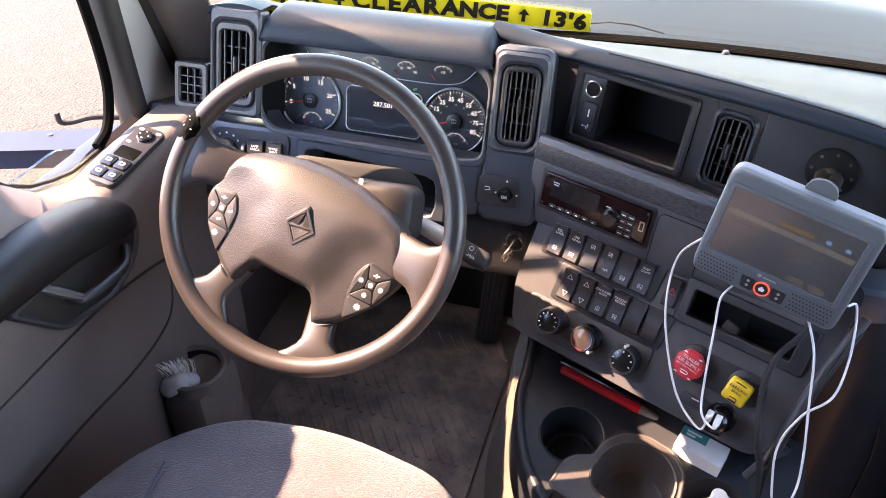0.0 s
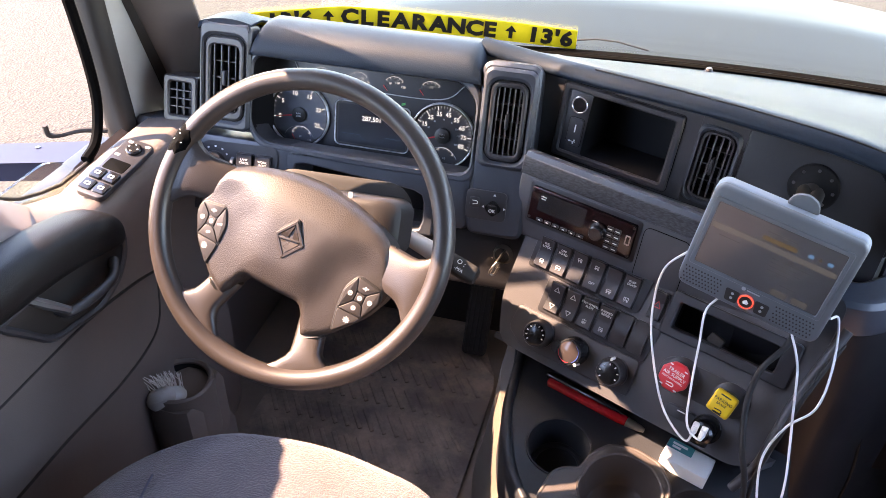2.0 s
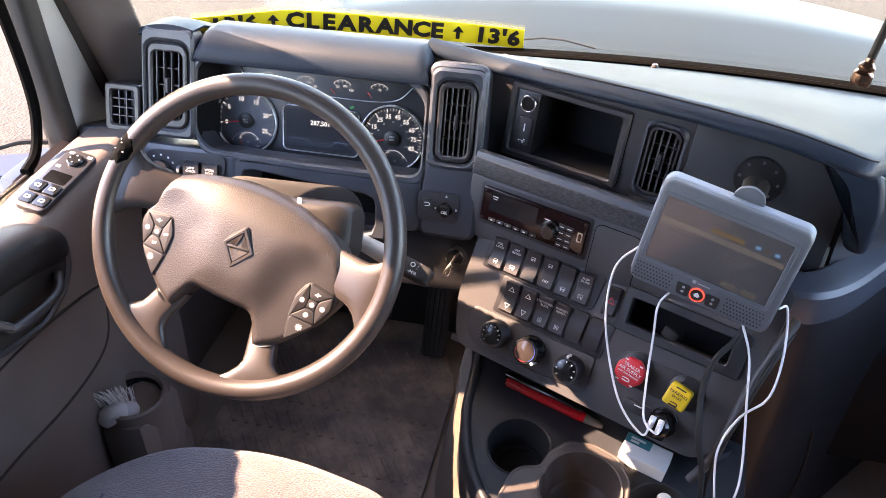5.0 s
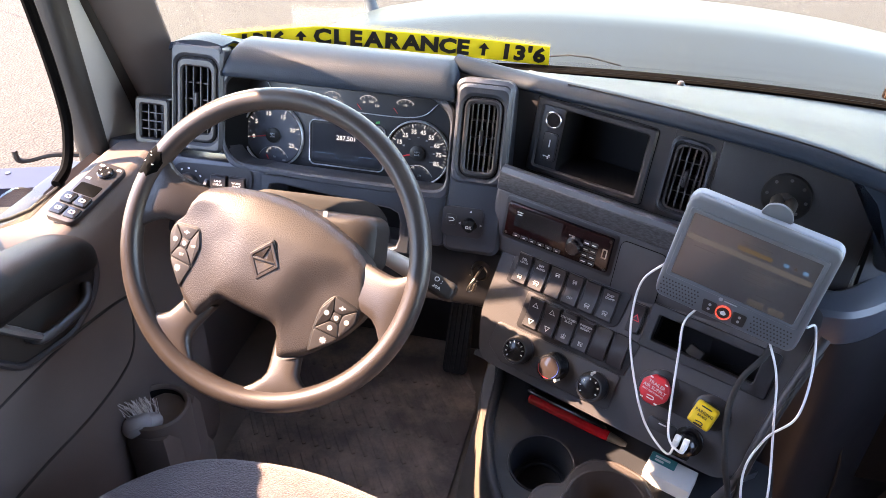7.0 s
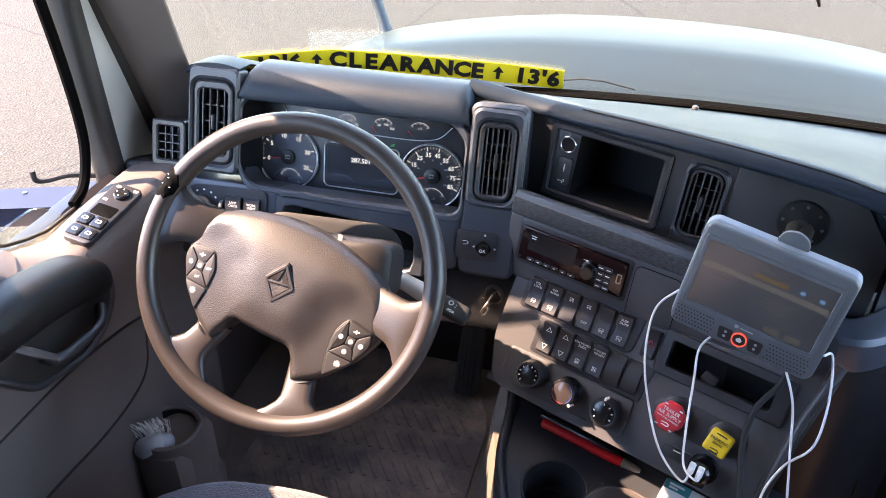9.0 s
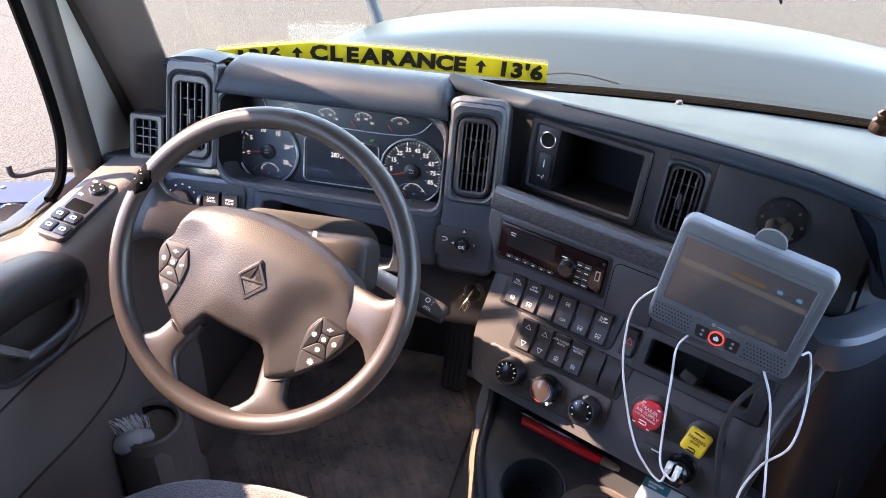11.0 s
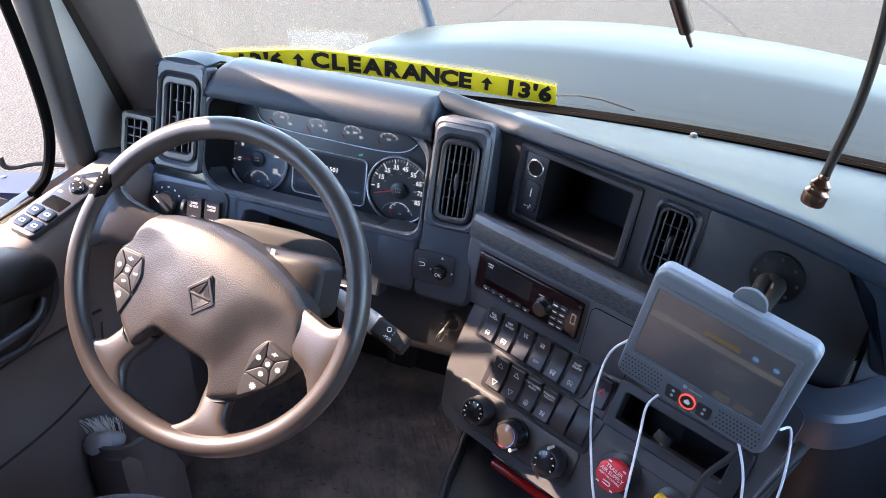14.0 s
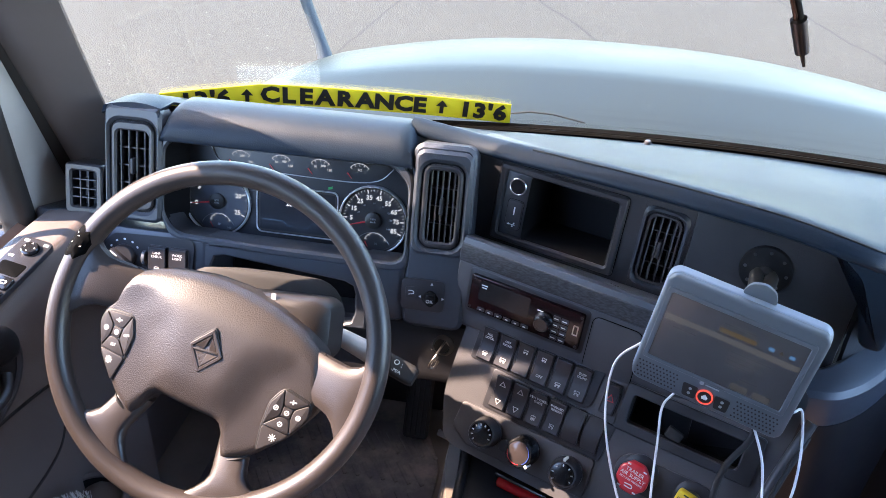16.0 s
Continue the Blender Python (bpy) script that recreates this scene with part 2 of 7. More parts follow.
def asphalt_material():
    mat = bpy.data.materials.new("sun-bleached asphalt")
    mat.use_nodes = True
    nt = mat.node_tree
    b = nt.nodes["Principled BSDF"]
    co = nt.nodes.new("ShaderNodeTexCoord")

    def tex(kind, scale, detail=0):
        n = nt.nodes.new(kind)
        n.inputs["Scale"].default_value = scale
        if detail:
            n.inputs["Detail"].default_value = detail
        nt.links.new(co.outputs["Object"], n.inputs["Vector"])
        return n

    grit = tex("ShaderNodeTexNoise", 60, 8)
    stain = tex("ShaderNodeTexNoise", 0.5, 6)
    stones = tex("ShaderNodeTexVoronoi", 55)
    ramp = nt.nodes.new("ShaderNodeValToRGB")
    ramp.color_ramp.elements[0].position, ramp.color_ramp.elements[0].color = 0.38, (0.0255, 0.0228, 0.0165, 1)
    ramp.color_ramp.elements[1].position, ramp.color_ramp.elements[1].color = 0.62, (0.0525, 0.0468, 0.0345, 1)
    nt.links.new(grit.outputs["Fac"], ramp.inputs[0])
    m = nt.nodes.new("ShaderNodeMix")
    m.data_type, m.blend_type = "RGBA", "MULTIPLY"
    m.inputs["Factor"].default_value = 0.35
    nt.links.new(ramp.outputs[0], m.inputs["A"])
    nt.links.new(stain.outputs["Fac"], m.inputs["B"])
    warp = nt.nodes.new("ShaderNodeMix")
    warp.data_type = "RGBA"
    warp.inputs["Factor"].default_value = 0.12
    wob = tex("ShaderNodeTexNoise", 1.3, 6)
    nt.links.new(co.outputs["Object"], warp.inputs["A"])
    nt.links.new(wob.outputs["Color"], warp.inputs["B"])
    cell = nt.nodes.new("ShaderNodeTexVoronoi")
    cell.feature = "DISTANCE_TO_EDGE"
    cell.inputs["Scale"].default_value = 0.28
    nt.links.new(warp.outputs["Result"], cell.inputs["Vector"])
    edge = nt.nodes.new("ShaderNodeMapRange")
    edge.inputs["From Min"].default_value, edge.inputs["From Max"].default_value = 0.0008, 0.0045
    edge.inputs["To Min"].default_value = 0.45
    nt.links.new(cell.outputs["Distance"], edge.inputs["Value"])
    crack = nt.nodes.new("ShaderNodeMix")
    crack.data_type, crack.blend_type = "RGBA", "MULTIPLY"
    crack.inputs["Factor"].default_value = 1.0
    nt.links.new(m.outputs["Result"], crack.inputs["A"])
    nt.links.new(edge.outputs["Result"], crack.inputs["B"])
    pale = nt.nodes.new("ShaderNodeTexVoronoi")
    pale.inputs["Scale"].default_value = 9
    nt.links.new(co.outputs["Object"], pale.inputs["Vector"])
    spot = nt.nodes.new("ShaderNodeMapRange")
    spot.inputs["From Min"].default_value, spot.inputs["From Max"].default_value = 0.05, 0.09
    spot.inputs["To Min"].default_value, spot.inputs["To Max"].default_value = 1.0, 0.0
    nt.links.new(pale.outputs["Distance"], spot.inputs["Value"])
    speck = nt.nodes.new("ShaderNodeMix")
    speck.data_type = "RGBA"
    speck.inputs["B"].default_value = (0.125, 0.117, 0.105, 1)
    nt.links.new(spot.outputs["Result"], speck.inputs["Factor"])
    nt.links.new(crack.outputs["Result"], speck.inputs["A"])
    nt.links.new(speck.outputs["Result"], b.inputs["Base Color"])
    b.inputs["Roughness"].default_value = 0.9
    bump = nt.nodes.new("ShaderNodeBump")
    bump.inputs["Strength"].default_value, bump.inputs["Distance"].default_value = 0.6, 0.01
    nt.links.new(stones.outputs["Distance"], bump.inputs["Height"])
    nt.links.new(bump.outputs["Normal"], b.inputs["Normal"])
    return mat


FABRIC = fabric_material()
ASPHALT = asphalt_material()


# ---- mesh helpers ----
def panel(x, y, z, yaw=0.0, lean=0.0, roll=0.0):
    """A panel's frame: x to its right, y up along it, z out of it."""
    return Matrix.Translation((x, y, z)) @ pose(0, 0, 0, 0, 0, yaw) @ pose(0, 0, 0, 90 - lean) @ pose(0, 0, 0, 0, 0, roll)


def at(x, y, z=0.0, turn=0.0):
    return pose(x, y, z, 0, 0, turn)


def rrect(w, h, r, n=4, cx=0.0, cy=0.0):
    r = min(r, w / 2 - 1e-5, h / 2 - 1e-5)
    pts = []
    for sx, sy, a0 in ((1, 1, 0), (-1, 1, 90), (-1, -1, 180), (1, -1, 270)):
        for i in range(n + 1):
            a = radians(a0 + 90 * i / n)
            pts.append((cx + sx * (w / 2 - r) + r * math.cos(a), cy + sy * (h / 2 - r) + r * math.sin(a)))
    return pts


def box2(x0, y0, x1, y1, r, n=4):
    return rrect(x1 - x0, y1 - y0, r, n, (x0 + x1) / 2, (y0 + y1) / 2)


def ngon(r, n, turn=0.0, cx=0.0, cy=0.0):
    return [(cx + r * math.cos(2 * math.pi * i / n + radians(turn)), cy + r * math.sin(2 * math.pi * i / n + radians(turn))) for i in range(n)]


def inset(pts, d):
    out = []
    k = len(pts)
    for i in range(k):
        a, p, c = Vector(pts[i - 1]), Vector(pts[i]), Vector(pts[(i + 1) % k])
        e1, e2 = (p - a), (c - p)
        n1, n2 = Vector((-e1.y, e1.x)), Vector((-e2.y, e2.x))
        if n1.length > 1e-9:
            n1.normalize()
        if n2.length > 1e-9:
            n2.normalize()
        nn = n1 + n2
        nn = nn.normalized() if nn.length > 1e-6 else n1
        out.append((p.x + nn.x * d, p.y + nn.y * d))
    return out


def rounded(pts, r, n=3):
    """A polygon with its corners rounded."""
    out = []
    k = len(pts)
    for i in range(k):
        a, p, c = Vector(pts[i - 1]), Vector(pts[i]), Vector(pts[(i + 1) % k])
        d1, d2 = (a - p), (c - p)
        rr = min(r, d1.length * 0.45, d2.length * 0.45)
        q1, q2 = p + d1.normalized() * rr, p + d2.normalized() * rr
        for j in range(n + 1):
            t = j / n
            q = q1 * (1 - t) ** 2 + p * 2 * t * (1 - t) + q2 * t * t
            out.append((q.x, q.y))
    return out


def loops(bm, rings, m=None, closed=True, cap0=True, cap1=True):
    """Faces between rings of equal length."""
    m = m or Matrix()
    made = [[bm.verts.new(m @ Vector(p)) for p in ring] for ring in rings]
    k = len(made[0])
    for r0, r1 in zip(made, made[1:]):
        for i in range(k if closed else k - 1):
            j = (i + 1) % k
            bm.faces.new((r0[i], r0[j], r1[j], r1[i]))
    if closed and cap0:
        bm.faces.new(list(reversed(made[0])))
    if closed and cap1:
        bm.faces.new(made[-1])
    return bm


def prism(bm, pts, z0, z1, bev=0.0, m=None, steps=3):
    rings = [[(x, y, z0) for x, y in pts]]
    if bev:
        for i in range(steps + 1):
            a = math.pi / 2 * i / steps
            q = inset(pts, bev * (1 - math.cos(a)))
            rings.append([(x, y, z1 - bev + bev * math.sin(a)) for x, y in q])
    else:
        rings.append([(x, y, z1) for x, y in pts])
    return loops(bm, rings, m)


def frame_ring(bm, outer, inner, z0, z1, bev=0.0, m=None):
    """A frame with a hole: equal counts of points outside and inside."""
    b = bev
    rings = [[(x, y, z0) for x, y in inner], [(x, y, z0) for x, y in outer]]
    rings += [[(x, y, z1 - b) for x, y in outer]]
    if b:
        rings += [[(x, y, z1) for x, y in inset(outer, b)], [(x, y, z1) for x, y in inset(inner, -b)]]
        rings += [[(x, y, z1 - b) for x, y in inner]]
    else:
        rings += [[(x, y, z1) for x, y in inner]]
    rings.append(rings[0])
    return loops(bm, rings, m, cap0=False, cap1=False)


def lathe(bm, profile, n=24, m=None):
    rings = [[(max(r, 1e-5) * math.cos(2 * math.pi * i / n), max(r, 1e-5) * math.sin(2 * math.pi * i / n), z) for i in range(n)] for r, z in profile]
    return loops(bm, rings, m)


def spline(pts, k=6):
    p = [Vector(q) for q in pts]
    p = [p[0] * 2 - p[1]] + p + [p[-1] * 2 - p[-2]]
    out = []
    for i in range(1, len(p) - 2):
        for j in range(k):
            t = j / k
            out.append(0.5 * ((2 * p[i]) + (-p[i - 1] + p[i + 1]) * t + (2 * p[i - 1] - 5 * p[i] + 4 * p[i + 1] - p[i + 2]) * t * t + (-p[i - 1] + 3 * p[i] - 3 * p[i + 1] + p[i + 2]) * t ** 3))
    out.append(p[-2])
    return out


def tube(bm, pts, r, n=8, m=None, radii=None):
    pts = [Vector(p) for p in pts]
    side = None
    rings = []
    for i, p in enumerate(pts):
        d = (pts[min(i + 1, len(pts) - 1)] - pts[max(i - 1, 0)]).normalized()
        if side is None:
            side = d.orthogonal().normalized()
        side = (side - d * side.dot(d)).normalized()
        up = d.cross(side)
        rad = radii[i] if radii else r
        rings.append([p + side * rad * math.cos(2 * math.pi * j / n) + up * rad * math.sin(2 * math.pi * j / n) for j in range(n)])
    return loops(bm, rings, m)


def slab(bm, x0, y0, z0, x1, y1, z1, r=0.004, m=None):
    """A box with its upright edges and top rounded."""
    return prism(bm, box2(x0, y0, x1, y1, r, 2), z0, z1, min(r, (z1 - z0) / 2), m, 2)


def sheet(bm, rows, thick, m=None):
    """A sheet of given thickness under a grid of points."""
    m = m or Matrix()
    rows = [[m @ Vector(p) for p in row] for row in rows]
    a = [[bm.verts.new(p) for p in row] for row in rows]
    nr, nc = len(rows), len(rows[0])
    for i in range(nr - 1):
        for j in range(nc - 1):
            bm.faces.new((a[i][j], a[i][j + 1], a[i + 1][j + 1], a[i + 1][j]))
    if thick:
        bm.normal_update()
        geo = bmesh.ops.solidify(bm, geom=list(bm.faces), thickness=thick)
    return bm


def finish(name, bm, mat, sharp=38):
    bm.normal_update()
    bmesh.ops.recalc_face_normals(bm, faces=list(bm.faces))
    me = bpy.data.meshes.new(name)
    bm.to_mesh(me)
    bm.free()
    me.materials.append(mat)
    me.polygons.foreach_set("use_smooth", [True] * len(me.polygons))
    me.set_sharp_from_angle(angle=radians(sharp))
    return me


def part(name, bm, mat, parent, label="", sharp=38, m=None):
    ob = new(name, finish(name, bm, mat, sharp))
    ob.parent = parent
    if m is not None:
        ob.matrix_basis = m
    if label:
        ob["label"] = label
    return ob


def thing(name, m, label, category, group="", kind=""):
    ob = new(name)
    ob.empty_display_size = 0.02
    ob.matrix_basis = m
    return tagged(ob, label, category, group, kind)


def single(name, bm, mat, label, category, kind="", m=None, group="", sharp=38):
    ob = new(name, finish(name, bm, mat, sharp))
    if m is not None:
        ob.matrix_basis = m
    return tagged(ob, label, category, group, kind)


def letters(name, body, size, mat, parent, x, y, z, turn=0.0, deep=0.0003, bold=0.0, align="CENTER", label="", m=None):
    cu = bpy.data.curves.new(name, "FONT")
    cu.body, cu.size, cu.align_x, cu.align_y = body, size, align, "CENTER"
    cu.extrude, cu.offset, cu.resolution_u = deep, bold, 2
    tmp = bpy.data.objects.new(name, cu)
    scene.collection.objects.link(tmp)
    me = bpy.data.meshes.new_from_object(tmp.evaluated_get(bpy.context.evaluated_depsgraph_get()))
    bpy.data.objects.remove(tmp)
    me.materials.clear()
    me.materials.append(mat)
    ob = new(name, me)
    ob.parent = parent
    ob.matrix_basis = m if m is not None else at(x, y, z, turn)
    if label:
        ob["label"] = label
    return ob


def bars(bm, rows, x, y, z, w, h, m=None):
    """Plain bars in place of small print: rows of (offset, length)."""
    for dx, dy, l in rows:
        prism(bm, box2(x + dx - l / 2, y + dy - h / 2, x + dx + l / 2, y + dy + h / 2, 0.0002, 1), z, z + 0.0003, m=m)
    return bm


def holed(outer, wells, z0, z1, m=None):
    """A block with round or shaped holes through it."""
    bm = BM()
    m = m or Matrix()
    edges, rims = [], []
    for pts in (outer, *wells):
        vs = [bm.verts.new(m @ Vector((x, y, z1))) for x, y in pts]
        edges += [bm.edges.new((vs[i], vs[(i + 1) % len(vs)])) for i in range(len(vs))]
        rims.append((vs, pts))
    bmesh.ops.triangle_fill(bm, use_beauty=True, use_dissolve=False, edges=edges, normal=m.to_3x3() @ Vector((0, 0, 1)))
    for vs, pts in rims:
        low = [bm.verts.new(m @ Vector((x, y, z0))) for x, y in pts]
        for i in range(len(low)):
            j = (i + 1) % len(low)
            bm.faces.new((vs[i], low[i], low[j], vs[j]))
    return bm


BM = bmesh.new
FACE = panel(-0.472, 1.174, 0.915, 0, 19)
GAUGES = panel(-0.472, 1.216, 0.788, 0, 15)
UPPER = panel(-0.133, 1.21, 0.91, -16, 9, -3)
RADIO = panel(-0.156, 1.113, 0.771, -18, 8, -3)
SWITCH = panel(-0.119, 1.093, 0.695, -19, 32, -3)
TABLET = panel(0.101, 0.983, 0.904, -16, 6, -8)
WHEEL = panel(-0.4505, 0.852, 0.804, 2, 33)


# ---- ground and cab shell ----
bm = BM()
sheet(bm, [[(x, y, -1.14) for x in (-80, -10, 0, 10, 80)] for y in (-60, -5, 5, 15, 120)], 0)
single("ground", bm, ASPHALT, "sun-bleached grey asphalt lot with hairline cracks", "ground", "structure")

bm = BM()
slab(bm, -0.96, -1.2, -0.05, 1.2, 1.62, 0.0, 0.002)
floor = single("floor", bm, CARPET, "dark rubber cab floor", "floor", "structure")
bm = BM()
slab(bm, -0.94, 1.62, -0.05, 1.15, 1.66, 0.62, 0.002)
single("wall_front", bm, DARK, "dark plastic firewall under the dashboard", "wall", "structure")
bm = BM()
slab(bm, -0.98, -1.25, -0.05, 1.2, -1.2, 1.95, 0.002)
single("wall_back", bm, ROOFM, "grey padded back wall of the cab", "wall", "structure")
bm = BM()
sheet(bm, [[(x, y, 1.93 - 0.06 * ((x - 0.11) / 1.09) ** 2) for x in (-0.98, -0.5, 0.1, 0.7, 1.2)] for y in (-1.25, 0, 0.9, 1.15)], 0.03)
single("ceiling", bm, ROOFM, "grey fabric cab headliner", "ceiling", "structure")
bm = BM()
slab(bm, 1.15, -1.2, -0.05, 1.2, 1.75, 0.85, 0.002)
slab(bm, 1.15, -1.2, 0.85, 1.2, 0.0, 1.93, 0.002)
slab(bm, 1.15, 0.0, 1.58, 1.2, 1.30, 1.93, 0.002)
single("wall_right", bm, DOORM, "taupe passenger door and side wall", "wall", "structure")
bm = BM()
slab(bm, -0.99, -1.2, -0.05, -0.93, -0.10, 1.93, 0.002)
slab(bm, -0.97, 1.14, -0.05, -0.90, 1.62, 0.62, 0.002)
slab(bm, -0.97, 1.14, 0.62, -0.90, 1.36, 0.80, 0.002)
single("wall_left", bm, PILLARD, "dark cab side wall and kick panel by the driver door", "wall", "structure")
# header over the side window, lower towards the front
bm = BM()
prism(bm, [(-0.12, 1.715), (0.99, 1.349), (0.93, 1.93), (-0.12, 1.93)], -0.004, 0.004, 0, Matrix(((0, 0, 1, -0.90), (1, 0, 0, 0), (0, 1, 0, 0), (0, 0, 0, 1))))
single("door_header", bm, PILLARD, "dark trim over the side window opening", "trim", "structure")


# windscreen: curved in plan, raked back
def screen_y(x, z):
    return 1.50 - 0.20 * ((x - 0.11) / 0.96) ** 2 - 0.34 * (z - 0.86)


bm = BM()
rows = []
for i in range(9):
    z = 0.80 + 1.10 * i / 8
    rows.append([(x, screen_y(x, z), z) for x in np.linspace(-0.85, 1.07, 25)])
sheet(bm, rows, 0.005)
glass = single("window_windscreen", bm, GLASS, "large curved clear windscreen, slightly dusty", "windscreen", "structure")
glass.visible_shadow = False
# the side window is wound down, with its curved top edge standing out of the door
bm = BM()
rows = []
for k in range(4):
    rows.append([(-0.905 + 0.012 * k / 3, y, 0.69 + (0.125 - 0.105 * max(0.0, (y - 0.88) / 0.11) ** 2) * k / 3) for y in np.linspace(0.60, 1.0, 20)])
sheet(bm, rows, 0.005)
glass = single("window_side", bm, TINT, "greenish side window pane, wound almost all the way down", "window", "structure")
glass.visible_shadow = False

# rubber seal along the foot of the glass
bm = BM()
tube(bm, [(x, screen_y(x, 0.852) - 0.019, 0.855) for x in np.linspace(-0.85, 1.07, 30)], 0.013, 8)
single("windscreen_seal", bm, FRIT, "black rubber seal along the foot of the windscreen", "seal", "structure")

# A-pillar: dark inner trim beside the screen, pale trim beside the door, black door seal


def post(bm, low, high, z0, z1, k=8):
    """A moulding that tapers from one outline up to another."""
    rings = []
    for i in range(k + 1):
        t = i / k
        rings.append([(x0 + (x1 - x0) * t, y0 + (y1 - y0) * t, z0 + (z1 - z0) * t) for (x0, y0), (x1, y1) in zip(low, high)])
    return loops(bm, rings)


def outline(x0, x1, x2, y0, y1):
    return rounded([(x0, y1), (x0, y0), (x1, y0), (x2, (y0 + y1) / 2), (x1, y1)], 0.015)


bm = BM()
post(bm, outline(-0.93, -0.850, -0.785, 1.262, 1.325), outline(-0.90, -0.80, -0.738, 0.80, 0.925), 0.74, 1.93)
single("a_pillar", bm, PILLARD, "taupe-black moulded windscreen pillar trim", "pillar", "structure")
bm = BM()
post(bm, outline(-0.93, -0.885, -0.875, 1.245, 1.282), outline(-0.92, -0.872, -0.862, 0.81, 0.88), 0.74, 1.93)
single("pillar_seal", bm, RUBBER, "black rubber seal along the windscreen pillar", "seal", "structure")
bm = BM()
post(bm, outline(-0.93, -0.892, -0.888, 1.130, 1.250), outline(-0.93, -0.887, -0.884, 1.105, 1.130), 0.74, 1.10)
single("pillar_panel", bm, PILLAR, "pale grey triangular trim beside the door", "trim", "structure")
bm = BM()
post(bm, outline(-0.94, -0.895, -0.885, 1.098, 1.140), outline(-0.94, -0.892, -0.882, 1.078, 1.118), 0.74, 1.10)
post(bm, outline(-0.94, -0.892, -0.882, 1.078, 1.118), outline(-0.93, -0.885, -0.875, 0.91, 0.97), 1.10, 1.93)
single("door_seal_front", bm, RUBBER, "black door seal beside the window opening", "seal", "structure")
# header over the windscreen
bm = BM()
sheet(bm, [[(x, screen_y(x, z) - 0.012, z) for x in np.linspace(-0.86, 1.08, 13)] for z in (1.60, 1.75, 1.93)], 0.03)
# unseen gusset in the driver's corner, added only to block sun
sheet(bm, [[(x, screen_y(x, z) - 0.012, z) for x in np.linspace(-0.86, -0.60, 5)] for z in (1.44, 1.52, 1.599)], 0.02)
single("windscreen_header", bm, ROOFM, "grey trim over the windscreen, with an added sun-blocking corner", "trim", "structure")

# hood outside
bm = BM()
rows = []
for i in range(41):
    t = i / 40
    y = 1.50 + 1.42 * t
    half = 1.06 - 0.08 * t - 0.16 * t ** 6
    row = []
    for x in np.linspace(-1, 1, 25):
        crown = 0.765 + 0.035 * min(t, 0.325) / 0.325 - 0.06 * max(0, t - 0.325) - 0.52 * max(0, t - 0.325) ** 2
        side = 0.10 * abs(x) ** 2.5 + 0.10 * max(0, abs(x) - 0.8) * 4
        yy = y - 0.25 * t * x * x - 0.16 * abs(x) ** 3 * (1 - t)
        row.append((0.06 + half * x, yy, crown - side))
    rows.append(row)
last = rows[-1]
rows.append([(p[0], p[1] + 0.035, p[2] - 0.06) for p in last])
rows.append([(p[0], p[1] + 0.045, p[2] - 0.35) for p in last])
sheet(bm, rows, 0.004)
hood = thing("truck_hood", Matrix(), "pale silver-grey painted truck hood, lightly scuffed", "hood")
part("panel", bm, PAINT, hood, sharp=8)

# ---- dashboard ----
dash = thing("dashboard", Matrix(), "slate and black moulded truck dashboard", "dashboard")


def brow_row(y, z, x0=-0.195, x1=0.207, drop=0.02):
    out = []
    for i in range(33):
        t = i / 32
        u = 2 * t - 1
        u = u * (1.5 - 0.5 * u * u)
        e = max(0, abs(u) - 0.9) / 0.1
        out.append(((x0 + x1) / 2 + (x1 - x0) / 2 * u, y - drop * (1 - math.sqrt(max(0, 1 - e * e))), z))
    return out


bm = BM()
sheet(bm, [brow_row(-0.002, -0.02, drop=0), brow_row(-0.006, -0.004, drop=0.0), brow_row(-0.004, 0.003, drop=0.002), brow_row(0.004, 0.006, drop=0.008), brow_row(0.026, 0.002, drop=0.030), brow_row(0.044, -0.012, drop=0.046), brow_row(0.056, -0.035, drop=0.056), brow_row(0.062, -0.07, drop=0.060), brow_row(0.054, -0.13, drop=0.055), brow_row(0.01, -0.28, drop=0.02)], 0.004, FACE)
part("brow", bm, DASHTOP, dash, "slate hood over the instruments, sun-streaked")
# housing round the instruments
bm = BM()
opening = rounded([(0.202, -0.154), (0.203, -0.030), (0.172, -0.004), (0.06, 0.003), (-0.166, 0.003), (-0.190, -0.012), (-0.193, -0.122), (-0.168, -0.150), (0.0, -0.154)], 0.022, 4)
frame_ring(bm, rounded([(0.210, -0.168), (0.210, -0.02), (0.190, 0.005), (0.06, 0.010), (-0.17, 0.010), (-0.196, 0.0), (-0.199, -0.125), (-0.180, -0.160), (0.0, -0.168)], 0.022, 4), opening, -0.060, 0.0, 0.0035, FACE)
part("instrument_surround", bm, DASHF, dash)
# well coloured near-black, so the opening's shade is in the material
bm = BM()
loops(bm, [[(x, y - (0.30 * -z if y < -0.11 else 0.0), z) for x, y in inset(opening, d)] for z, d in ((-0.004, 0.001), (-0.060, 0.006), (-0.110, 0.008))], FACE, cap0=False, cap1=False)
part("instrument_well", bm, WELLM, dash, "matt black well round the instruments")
for x0, y0, z0, x1, y1, z1 in ((-0.305, -0.26, -0.06, -0.112, -0.150, -0.001), (0.128, -0.250, -0.06, 0.209, -0.152, -0.002), (-0.125, -0.1765, -0.05, 0.14, -0.150, -0.0015)):
    bm = BM()
    slab(bm, x0, y0, z0, x1, y1, z1, 0.012, FACE)
    part("lower_panel", bm, DASHF, dash)
bm = BM()
frame_ring(bm, box2(0.206, -0.252, 0.302, 0.034, 0.016), rrect(0.074, 0.142, 0.014, 4, 0.255, -0.056), -0.07, -0.001, 0.006, FACE)
part("vent_panel", bm, DASHF, dash)
bm = BM()
